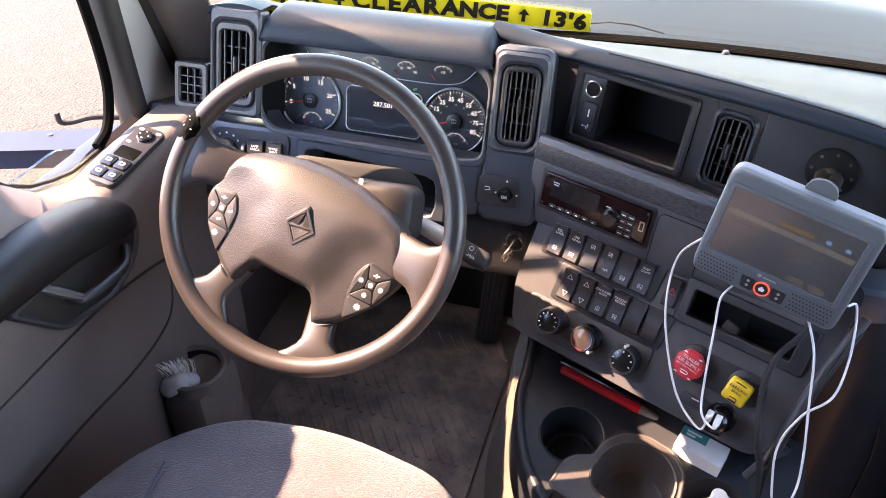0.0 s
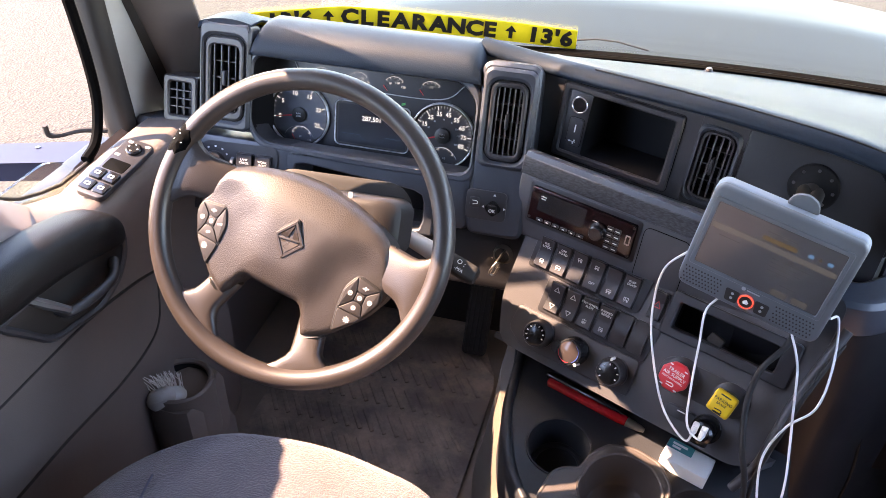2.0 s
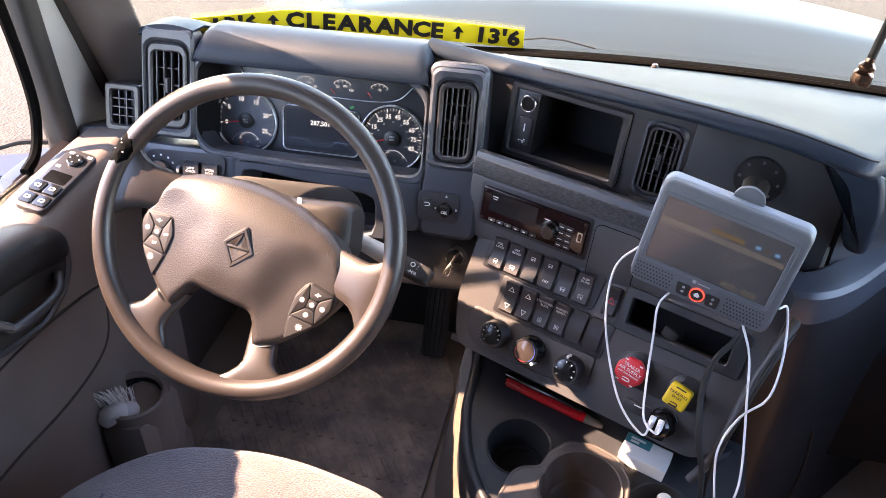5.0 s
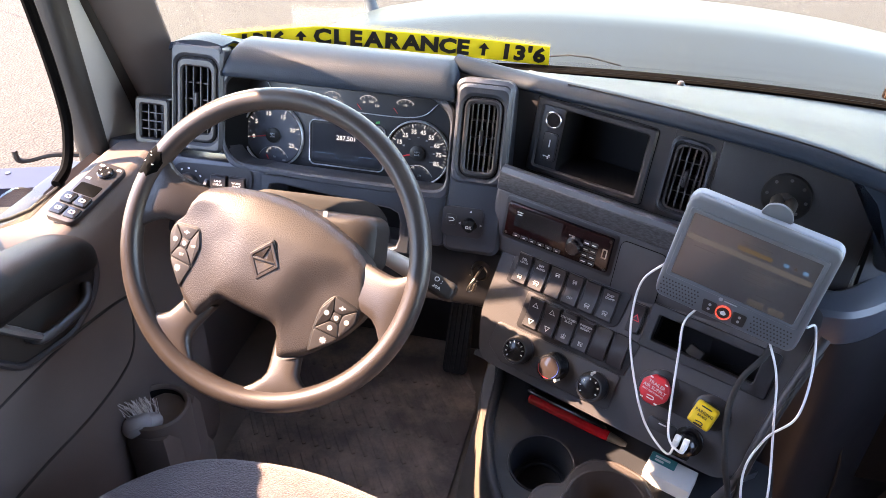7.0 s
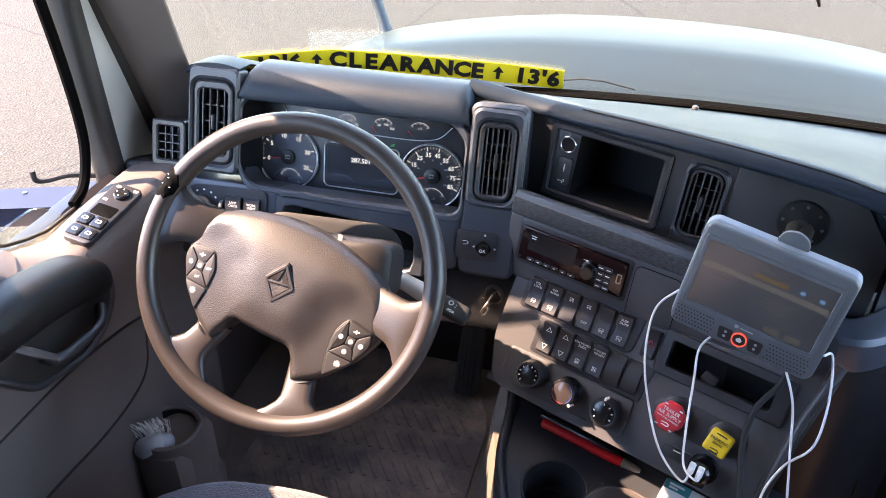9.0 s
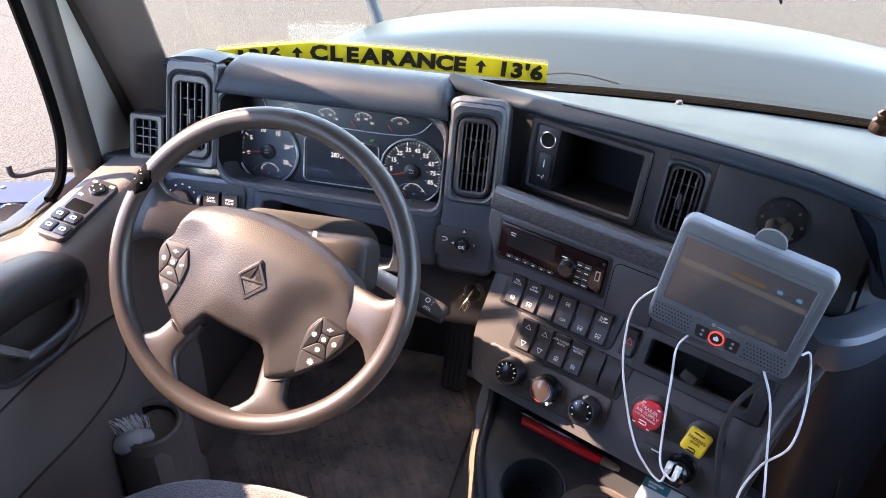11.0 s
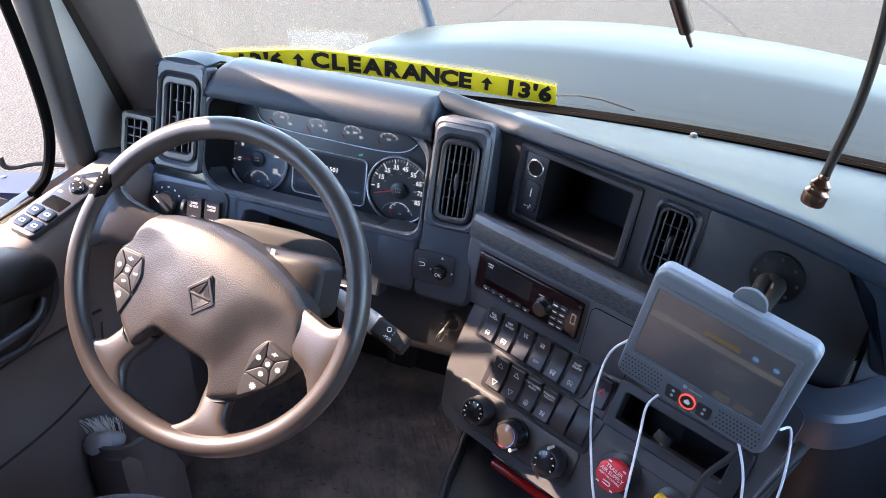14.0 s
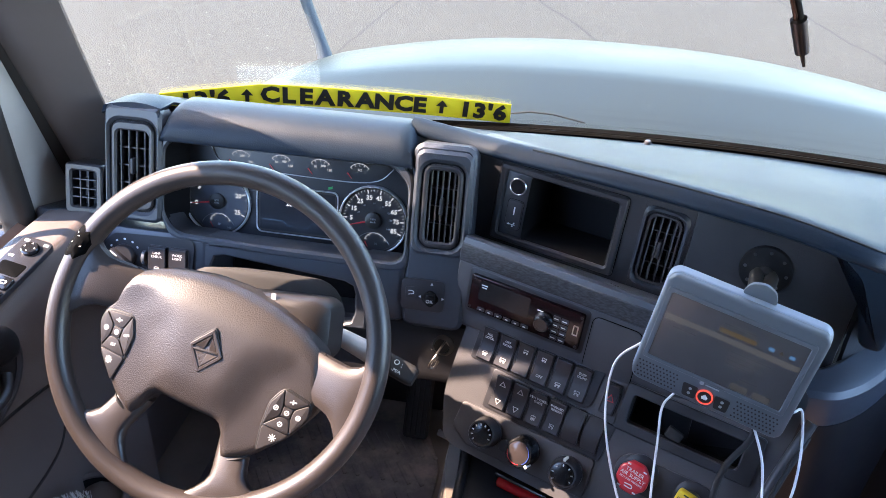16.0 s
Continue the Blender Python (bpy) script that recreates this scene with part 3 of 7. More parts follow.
slab(bm, 0.06, -0.36, -0.12, 0.33, -0.252, -0.035, 0.02, FACE)
part("knee_panel", bm, DARK, dash)
bm = BM()
slab(bm, -0.36, -0.36, -0.16, -0.12, -0.262, -0.04, 0.02, FACE)
part("knee_panel", bm, DARK, dash)
bm = BM()
slab(bm, -0.12, -0.33, -0.20, 0.16, -0.14, -0.10, 0.02, FACE)
part("column_recess", bm, WELLM, dash)
bm = BM()
frame_ring(bm, rounded([(0.150, -0.27), (0.150, -0.165), (-0.13, -0.163), (-0.13, -0.27)], 0.004, 2), rounded([(0.131, -0.265), (0.131, -0.196), (-0.109, -0.176), (-0.112, -0.265)], 0.020, 2), -0.09, -0.0022, 0.003, FACE)
part("column_arch", bm, DASHF, dash)
bm = BM()
slab(bm, -0.42, -0.16, -0.16, -0.29, -0.135, 0.0, 0.01, FACE)
slab(bm, -0.42, -0.30, -0.20, -0.29, -0.15, -0.02, 0.01, FACE)
part("corner_panel", bm, DASH, dash)


def vent(name, m, outer, rw, rh, w, h, slats, label):
    """A tall air vent: body, recessed ring, raised inner frame, slats, cross vanes and a thumb lever."""
    bm = BM()
    frame_ring(bm, outer, rrect(rw, rh, 0.019), -0.03, 0.006, 0.005, m)
    house = part(name, bm, DASHF, dash, label)
    bm = BM()
    frame_ring(bm, rrect(rw + 0.001, rh + 0.001, 0.019), rrect(rw - 0.010, rh - 0.010, 0.015), -0.025, 0.0005, 0.0012, m)
    part("recess", bm, WELLM, house)
    bm = BM()
    frame_ring(bm, rrect(rw - 0.006, rh - 0.006, 0.016), rrect(w, h, 0.009), -0.022, 0.0052, 0.0028, m)
    part("frame", bm, DARK, house)
    bm = BM()
    prism(bm, rrect(w + 0.006, h + 0.006, 0.012), -0.044, -0.040, m=m)
    loops(bm, [[(x, y, z) for x, y in rrect(w + 0.001, h + 0.001, 0.009)] for z in (-0.02, -0.042)], m, cap0=False, cap1=False)
    part("duct", bm, WELLM, house)
    for i in range(slats):
        x = -w / 2 + w * (i + 0.5) / slats
        bm = BM()
        slab(bm, -0.0010, -h / 2, -0.020, 0.0010, h / 2, 0.0015, 0.0006, m @ at(x, 0, 0) @ pose(0, 0, 0, 0, 14, 0))
        part("slat", bm, SLATM, house)
    for y in (-0.25, 0.0, 0.25):
        bm = BM()
        slab(bm, -w / 2, y * h - 0.0011, -0.022, w / 2, y * h + 0.0011, -0.004, 0.0005, m)
        part("vane", bm, SLATM, house)
    bm = BM()
    slab(bm, -0.0028, -0.013, -0.008, 0.0028, 0.013, 0.006, 0.002, m)
    part("lever", bm, DARK, house)
    return house


vent("air_vent", FACE @ at(-0.242, -0.050), rrect(0.096, 0.182, 0.012, 4, 0.0005, 0.003), 0.078, 0.146, 0.054, 0.112, 4, "tall black air vent with upright slats")
vent("air_vent", FACE @ at(0.255, -0.058), rrect(0.088, 0.160, 0.016, 4, 0, 0.004), 0.066, 0.132, 0.044, 0.108, 5, "tall black air vent with upright slats")
vent("air_vent", UPPER @ at(0.252, -0.052), rrect(0.066, 0.124, 0.014), 0.054, 0.112, 0.042, 0.100, 4, "narrow black air vent with upright slats")
# pod cap over the outer vent
bm = BM()
sheet(bm, [[(x, 0.036 + (0.0 if abs(x + 0.24) < 0.04 else -0.006), 0.006) for x in np.linspace(-0.292, -0.196, 9)], [(x, 0.05 - (8 * (x + 0.24)) ** 2 * 0.05, 0.0) for x in np.linspace(-0.292, -0.196, 9)], [(x, 0.062 - (8 * (x + 0.24)) ** 2 * 0.08, -0.04) for x in np.linspace(-0.29, -0.196, 9)], [(x, 0.05 - (8 * (x + 0.24)) ** 2 * 0.08, -0.16) for x in np.linspace(-0.27, -0.196, 9)]], 0.004, FACE)
slab(bm, -0.29, -0.10, -0.14, -0.196, 0.036, -0.031, 0.004, FACE)
part("pod_cap", bm, DASHTOP, dash)
# small side vent by the door
bm = BM()
SMALL = FACE @ at(-0.327, -0.096, 0.0)
frame_ring(bm, rrect(0.066, 0.082, 0.008), rrect(0.042, 0.058, 0.004), -0.05, 0.004, 0.003, SMALL)
prism(bm, rrect(0.044, 0.06, 0.004), -0.03, -0.022, m=SMALL)
for i in range(1, 3):
    slab(bm, -0.021 + 0.042 * i / 3 - 0.0012, -0.029, -0.012, -0.021 + 0.042 * i / 3 + 0.0012, 0.029, 0.001, 0.0006, SMALL)
for i in range(1, 4):
    slab(bm, -0.021, -0.029 + 0.058 * i / 4 - 0.0012, -0.012, 0.021, -0.029 + 0.058 * i / 4 + 0.0012, 0.0, 0.0006, SMALL)
part("side_vent", bm, DARK, dash, "small square grid air vent")

# centre: upper panel, dash top, ledge, radio panel, switch panel, flank
bm = BM()
frame_ring(bm, box2(-0.05, -0.135, 0.22, 0.03, 0.004), box2(0.004, -0.108, 0.188, 0.002, 0.006), -0.05, 0.0, 0, UPPER)
part("upper_panel", bm, DARK, dash)
bm = BM()
frame_ring(bm, box2(0.2202, -0.150, 0.29, 0.03, 0.002), rrect(0.058, 0.116, 0.012, 4, 0.252, -0.052), -0.05, 0.0, 0, UPPER)
part("upper_panel", bm, DARK, dash)
bm = BM()
slab(bm, 0.2902, -0.165, -0.05, 0.515, 0.03, 0.0, 0.002, UPPER)
part("upper_panel", bm, DARK, dash)
corner = spline([tuple(UPPER @ Vector((0.514, 0, 0)))[:2] + (0,), (0.378, 1.078, 0), (0.44, 1.125, 0), (0.62, 1.245, 0), (1.15, 1.29, 0)], 5)
bm = BM()
sheet(bm, [[(p.x, p.y, z) for p in corner] for z in (0.91, 0.85, 0.72)], 0.006)
part("upper_return", bm, DARK, dash, "rounded end of the centre panel")
front = [(-0.285, 1.232, 0.952), (-0.16, 1.212, 0.938), (0.0, 1.152, 0.943), (0.12, 1.105, 0.946), (0.24, 1.058, 0.945), (0.315, 1.028, 0.938), (0.362, 1.026, 0.926), (0.395, 1.060, 0.915), (0.455, 1.12, 0.900), (0.62, 1.21, 0.88), (1.15, 1.26, 0.88)]
front = spline(front, 5)
rows = []
for dy, dz, blend in ((0.016, -0.019, 0), (0.004, -0.0165, 0), (-0.001, -0.012, 0), (-0.001, -0.007, 0), (0.003, -0.002, 0), (0.010, 0.0035, 0), (0.020, 0.007, 0), (0.016, 0.0085, 0.07), (0.008, 0.0092, 0.14), (0, 0.009, 0.25), (0, 0.0085, 0.4), (0, 0.007, 0.6), (0, 0.0045, 0.8), (0, 0.0, 1.0)):
    row = []
    for p in front:
        q = Vector((p.x + 0.03, screen_y(p.x + 0.03, 0.86) - 0.025, 0.855))
        row.append(p.lerp(q, blend) + Vector((0.3 * dy, dy, dz)))
    rows.append(row)
bm = BM()
sheet(bm, rows, 0.004)
part("dash_top", bm, DASHTOP, dash, "slate dash top with a dusty sheen", sharp=75)
bm = BM()
tube(bm, [p + Vector((0.005, 0.016, 0.0062)) for p in front if -0.1 < p.x < 0.37], 0.0014, 6)
part("lip_joint", bm, RUBBER, dash)
bm = BM()
prism(bm, rounded([(0.455, 0.030), (0.478, 0.012), (0.503, -0.006), (0.516, -0.040), (0.532, -0.090), (0.562, -0.090), (0.562, -0.020), (0.548, 0.022), (0.515, 0.040)], 0.012), -0.09, 0.026, 0.010, UPPER)
part("end_post", bm, DASHTOP, dash, "rounded slate post at the end of the dash hood")
rows = []
for t in (0, 0.5, 1.0):
    rows.append([(x, 1.25 + (screen_y(x, 0.86) - 0.03 - 1.25) * t, 0.90 - 0.04 * t) for x in np.linspace(-0.74, -0.25, 10)])
bm = BM()
sheet(bm, rows, 0.004)
part("dash_top_left", bm, DASHTOP, dash)

bm = BM()
prism(bm, rounded([(-0.03, 0.022), (-0.03, -0.09), (0.27, -0.09), (0.42, -0.09), (0.45, 0.0), (0.40, 0.022)], 0.01), -0.14, 0.0, 0.006, RADIO)
part("radio_panel", bm, STACK, dash)
bm = BM()
rows = []
for v, w, k in ((0.050, 0.004, 0), (0.0585, 0.001, 0), (0.0605, -0.006, 0), (0.057, -0.016, 0), (0.0, 0.0, 1)):
    rows.append([tuple(RADIO @ Vector((x, v, w))) if k == 0 else tuple(UPPER @ Vector((x - 0.005, -0.122, 0.0))) for x in np.linspace(-0.025, 0.44, 12)])
sheet(bm, rows, 0.004)
part("stack_ledge", bm, LEDGEM, dash, "slate bevelled ledge over the radio")
bm = holed(rounded([(-0.045, 0.03), (-0.045, -0.12), (-0.02, -0.195), (0.40, -0.20), (0.432, -0.15), (0.44, 0.09), (0.2, 0.05)], 0.025, 5), [box2(0.227, -0.053, 0.392, -0.005, 0.004)], -0.10, -0.004, SWITCH)
part("switch_panel", bm, STACK, dash)


# ---- instrument cluster ----
CLUSTER = material("blue-black gauge face", (0.016, 0.018, 0.023), 0.4, mottle=0.1)
FACEM = material("black gauge dial", (0.014, 0.0145, 0.018), 0.45, mottle=0.1)
FACET = material("blue-grey gauge dial", (0.050, 0.056, 0.074), 0.45, mottle=0.15)
cluster = thing("instrument_cluster", GAUGES, "blue-black instrument cluster with two round dials", "instrument cluster")
bm = BM()
prism(bm, box2(-0.205, -0.085, 0.205, 0.115, 0.02), -0.02, 0.0, 0.003)
part("backing", bm, CLUSTER, cluster)
bm = BM()
tube(bm, spline([(-0.146, 0.092, 0.002), (-0.120, 0.064, 0.002), (0.0, 0.058, 0.002), (0.125, 0.060, 0.002), (0.168, 0.090, 0.002)], 6), 0.0009, 6)
part("trim_line", bm, SILVER, cluster)


def arc_band(bm, cx, cy, r0, r1, a0, a1, z, n=16):
    pts = [(cx + r0 * math.cos(radians(a0 + (a1 - a0) * i / n)), cy + r0 * math.sin(radians(a0 + (a1 - a0) * i / n))) for i in range(n + 1)]
    pts += [(cx + r1 * math.cos(radians(a1 + (a0 - a1) * i / n)), cy + r1 * math.sin(radians(a1 + (a0 - a1) * i / n))) for i in range(n + 1)]
    prism(bm, pts if a1 < a0 else pts[::-1], z, z + 0.0003)


def needle(parent, cx, cy, a, l, w, z):
    bm = BM()
    prism(bm, [(0, -w), (l, -w * 0.3), (l, w * 0.3), (0, w)], 0, 0.001, m=at(cx, cy, z, a))
    part("needle", bm, REDP, parent, "red needle")


def ticks(bm, cx, cy, r0, r1, angles, w, z):
    for a in angles:
        prism(bm, box2(r0, -w / 2, r1, w / 2, w * 0.1, 1), 0, 0.0003, m=at(cx, cy, z, a))


def dial(name, cx, cy, r, numbers, a0, step, inner, centre, needle_at, label, face):
    bm = BM()
    lathe(bm, [(r - 0.003, 0.0005), (r - 0.003, 0.001), (0.004, 0.001)], 48, at(cx, cy))
    d = part(name, bm, face, cluster, label)
    bm = BM()
    lathe(bm, [(r - 0.0022, 0.0), (r - 0.0022, 0.006), (r - 0.0010, 0.0072), (r + 0.0006, 0.006), (r + 0.0006, 0.0)], 64, at(cx, cy))
    part("ring", bm, RINGM, d)
    bm = BM()
    frame_ring(bm, ngon(r - 0.0022, 64, 0, cx, cy), ngon(r - 0.0050, 64, 0, cx, cy), 0.0, 0.0032, 0.0006)
    part("inner_ring", bm, BLACKP, d)
    bm = BM()
    big = [a0 - step * i for i in range(len(numbers))]
    ticks(bm, cx, cy, r - 0.0125, r - 0.0058, big, 0.0016, 0.0013)
    ticks(bm, cx, cy, r - 0.0095, r - 0.0058, [a - step * k / 4 for a in big[:-1] for k in (1, 2, 3)], 0.0005, 0.0013)
    part("ticks", bm, LITNUM, d)
    for a, s in zip(big, numbers):
        letters("numeral", s, 0.0108, LITNUM, d, cx + (r - 0.0195) * math.cos(radians(a)), cy + (r - 0.0195) * math.sin(radians(a)), 0.0013, bold=0.0002)
    for a, s in inner:
        letters("numeral", s, 0.0042, GREYMARK, d, cx + (r - 0.029) * math.cos(radians(a)), cy + (r - 0.029) * math.sin(radians(a)), 0.0013)
    bm = BM()
    lathe(bm, [(0.0135, 0.001), (0.0135, 0.005), (0.012, 0.006), (0.0, 0.006)], 28, at(cx, cy))
    part("hub", bm, BLACKP, d)
    letters("lettering", centre, 0.0046, GREYMARK, d, cx, cy, 0.0062)
    needle(d, cx, cy, needle_at, r - 0.012, 0.0016, 0.003)
    # small gauge in the foot of the dial
    bm = BM()
    arc_band(bm, cx + 0.004, cy - 0.040, 0.0185, 0.0192, 160, 20, 0.0013)
    ticks(bm, cx + 0.004, cy - 0.040, 0.015, 0.0185, (155, 125, 90, 55, 25), 0.0006, 0.0013)
    part("scale", bm, LITNUM, d)
    bm = BM()
    arc_band(bm, cx, cy - 0.052, 0.0305, 0.0311, 155, 25, 0.0014, 20)
    part("subdial_line", bm, GREYMARK, d)
    needle(d, cx - 0.013, cy - 0.037, 300, 0.010, 0.0008, 0.0022)
    return d


tacho = dial("tachometer", -0.136, -0.001, 0.058, ["0", "5", "10", "15", "20", "25"], 190, 43, [], "RPM\nx100", 190, "round tachometer dial with a grey face", FACET)
for s, x in (("50", 0.0), ("100", 0.018)):
    letters("numeral", s, 0.005, GREYMARK, tacho, -0.134 + x, -0.041 - x * 0.25, 0.0013)
speed = dial("speedometer", 0.133, -0.002, 0.057, ["5", "15", "25", "35", "45", "55", "65", "75", "85"], 180, 25.5, [(157, "20"), (125, "40"), (90, "60"), (58, "80"), (30, "100"), (5, "120"), (-28, "140")], "MPH\nkm/h", 196, "round speedometer dial with a black face", FACEM)
letters("numeral", "1/2", 0.005, GREYMARK, speed, 0.138, -0.042, 0.0013)
bm = BM()
frame_ring(bm, rrect(0.140, 0.082, 0.010, 4, 0.003, -0.004), rrect(0.1365, 0.0785, 0.009, 4, 0.003, -0.004), 0, 0.004, 0.001)
display = part("display", bm, RINGM, cluster, "dark driver display in a silver bezel")
bm = BM()
prism(bm, rrect(0.137, 0.079, 0.010, 4, 0.003, -0.004), 0, 0.0010)
part("mask", bm, BLACKP, display)
bm = BM()
prism(bm, rrect(0.128, 0.070, 0.003, 2, 0.003, -0.004), 0, 0.0012)
part("glass", bm, DISPLAYM, display)
letters("odometer", "287,501", 0.0115, LITWHITE, display, 0.002, 0.008, 0.0014)
bm = BM()
for pts in ([(-0.055, -0.022), (-0.02, -0.022), (-0.014, -0.030), (-0.008, -0.030)], [(0.012, -0.030), (0.022, -0.030), (0.028, -0.022), (0.062, -0.022)]):
    tube(bm, [(x, y, 0.0014) for x, y in pts], 0.0004, 4)
part("screen_lines", bm, LITBLUE, display)
for i, (x, nums) in enumerate(((-0.095, (("200", 0.002, 0), ("300", 0.017, -0.009))), (-0.026, (("50", -0.008, -0.004), ("100", 0.005, -0.002), ("150", 0.016, -0.008))), (0.040, (("50", -0.008, -0.004), ("100", 0.005, -0.002), ("150", 0.016, -0.008))), (0.106, (("1/2", 0.0, -0.002),)))):
    bm = BM()
    arc_band(bm, x, 0.068, 0.0200, 0.0208, 140, 40, 0.0005)
    ticks(bm, x, 0.068, 0.016, 0.020, (138, 115, 90, 65, 42), 0.0006, 0.0005)
    g = part("strip_gauge", bm, LITNUM, cluster)
    for s, dx, dy in nums:
        letters("numeral", s, 0.0058, LITNUM, g, x + dx, 0.080 + dy, 0.0006)
    needle(g, x - 0.020, 0.072, 310, 0.012, 0.0008, 0.0012)
bm = BM()
prism(bm, [(0.055, 0.040), (0.062, 0.042), (0.062, 0.046), (0.055, 0.044)], 0.0005, 0.0008)
part("telltale", bm, material("green lamp lens", (0.03, 0.3, 0.08), 0.3), cluster, "small green telltale")


# ---- switches ----
def rocker(m, w, h, top="", mid="", icon=0, blank=False, flat=False, label="black rocker switch with white markings"):
    r = thing("rocker_switch", m, label, "switch", "dash rocker switches")
    bm = BM()
    frame_ring(bm, rrect(w + 0.002, h + 0.003, 0.003, 2), rrect(w - 0.001, h - 0.001, 0.002, 2), -0.006, 0.003, 0.001)
    part("bezel", bm, DARK, r)
    bm = BM()
    if blank:
        rings = []
        for i in range(9):
            t = i / 8
            y = -h / 2 + h * t
            z = 0.003 + 0.006 * math.sin(math.pi * t)
            rings.append([(-w / 2 + 0.001, y, -0.004), (w / 2 - 0.001, y, -0.004), (w / 2 - 0.001, y, z), (-w / 2 + 0.001, y, z)])
        loops(bm, rings)
    else:
        rings = []
        for y, z in ((-h / 2, 0.006), (-h / 2 + 0.002, 0.0085), (h / 2 - 0.002, 0.0085), (h / 2, 0.006)) if flat else ((-h / 2, 0.005), (-h / 2 + 0.002, 0.0075), (-h * 0.1, 0.0045), (h * 0.1, 0.0045), (h / 2 - 0.002, 0.0125), (h / 2, 0.0105)):
            rings.append([(-w / 2 + 0.001, y, -0.004), (w / 2 - 0.001, y, -0.004), (w / 2 - 0.001, y, z - 0.0008), (w / 2 - 0.0018, y, z), (-w / 2 + 0.0018, y, z), (-w / 2 + 0.001, y, z - 0.0008)])
        loops(bm, rings)
    part("paddle", bm, DARK, r, sharp=25)
    upper = Matrix.Translation((0, h * 0.26, 0.0088)) @ pose(0, 0, 0, math.degrees(math.atan2(0.008, h * 0.4 - 0.002)))
    lower = Matrix.Translation((0, -h * 0.27, 0.0064)) @ pose(0, 0, 0, -math.degrees(math.atan2(0.003, h * 0.4)))
    if flat:
        upper, lower = at(0, h * 0.22, 0.0086), at(0, -h * 0.26, 0.0086)
    if top in ("up",):
        bm = BM()
        frame_ring(bm, ngon(0.0062, 3, 90), ngon(0.0045, 3, 90), 0, 0.0004, 0, upper)
        frame_ring(bm, ngon(0.0058, 3, 270), ngon(0.0041, 3, 270), 0, 0.0004, 0, lower)
        part("arrow", bm, MARK, r)
    elif top:
        letters("lettering", top, 0.0056, MARK, r, 0, 0, 0, m=upper)
    if mid:
        letters("lettering", mid, 0.006, MARK, r, 0, 0, 0, m=lower)
    if icon:
        rng = random.Random(icon)
        mm = lower if icon < 10 else upper
        bm = BM()
        w2, h2 = rng.uniform(0.0065, 0.009), rng.uniform(0.0032, 0.0048)
        frame_ring(bm, rrect(w2, h2, 0.0009, 2), rrect(w2 - 0.0011, h2 - 0.0011, 0.0006, 2), 0, 0.0004, 0, mm @ at(0, 0.0008))
        for k in (-1, 1):
            frame_ring(bm, ngon(0.0013, 8), ngon(0.0007, 8), 0, 0.0004, 0, mm @ at(k * w2 * 0.3, -0.0028))
        prism(bm, box2(-0.0048, -0.00028, 0.0048, 0.00028, 0.0001, 1), 0.0001, 0.0005, m=mm @ at(0, 0, 0, rng.choice((0, 35, 90, -35))))
        part("symbol", bm, MARK, r)
    return r


row1 = [("FGL\nLOCK", "", 1), ("OFF\nROAD", "", 2), ("", "", 13), ("", "OFF", 14), ("", "", 5), ("SUSP\nDUMP", "", 6)]
for i, (a, b, ic) in enumerate(row1):
    rocker(SWITCH @ at(0.0005 + 0.0305 * i, -0.0265, -0.003), 0.0262, 0.050, a, b, ic)
row2 = [("up", "", 0), ("up", "", 0), ("5TH WHEEL\nSLIDE", "", 3), ("PARKED\nREGEN", "", 4), ("", "", 0), ("", "", 0)]
for i, (a, b, ic) in enumerate(row2):
    rocker(SWITCH @ at(0.0455 + 0.0298 * i, -0.0865, -0.003), 0.0262, 0.050, a, b, ic, blank=i > 3, label="plain black blanking plate among the switches" if i > 3 else "black rocker switch with white markings")
rocker(SWITCH @ at(0.2005, -0.028, -0.003), 0.021, 0.044, "", "", 0, label="black hazard rocker with a red triangle")
for ob in [o for o in scene.objects if o.name.startswith("rocker_switch") and o.get("label", "").startswith("black hazard")]:
    bm = BM()
    frame_ring(bm, ngon(0.0075, 3, 90), ngon(0.0055, 3, 90), 0.0055, 0.0062)
    part("triangle", bm, REDP, ob, "red warning triangle")
# switch bezels stepping round the two rows
for pts in ([(-0.022, 0.010), (-0.022, -0.056), (0.168, -0.058), (0.178, -0.050), (0.182, 0.008)], [(0.022, -0.056), (0.022, -0.118), (0.215, -0.120), (0.222, -0.062)]):
    bm = BM()
    prism(bm, rounded(pts, 0.005), -0.008, -0.0015, 0.0015, SWITCH)
    part("switch_bezel", bm, DARK, dash)
bm = BM()
prism(bm, rounded([(-0.008, -0.122), (-0.012, -0.165), (0.02, -0.185), (0.212, -0.180), (0.211, -0.120)], 0.008), -0.006, -0.001, 0.002, SWITCH)
part("knob_plate", bm, STACK, dash)


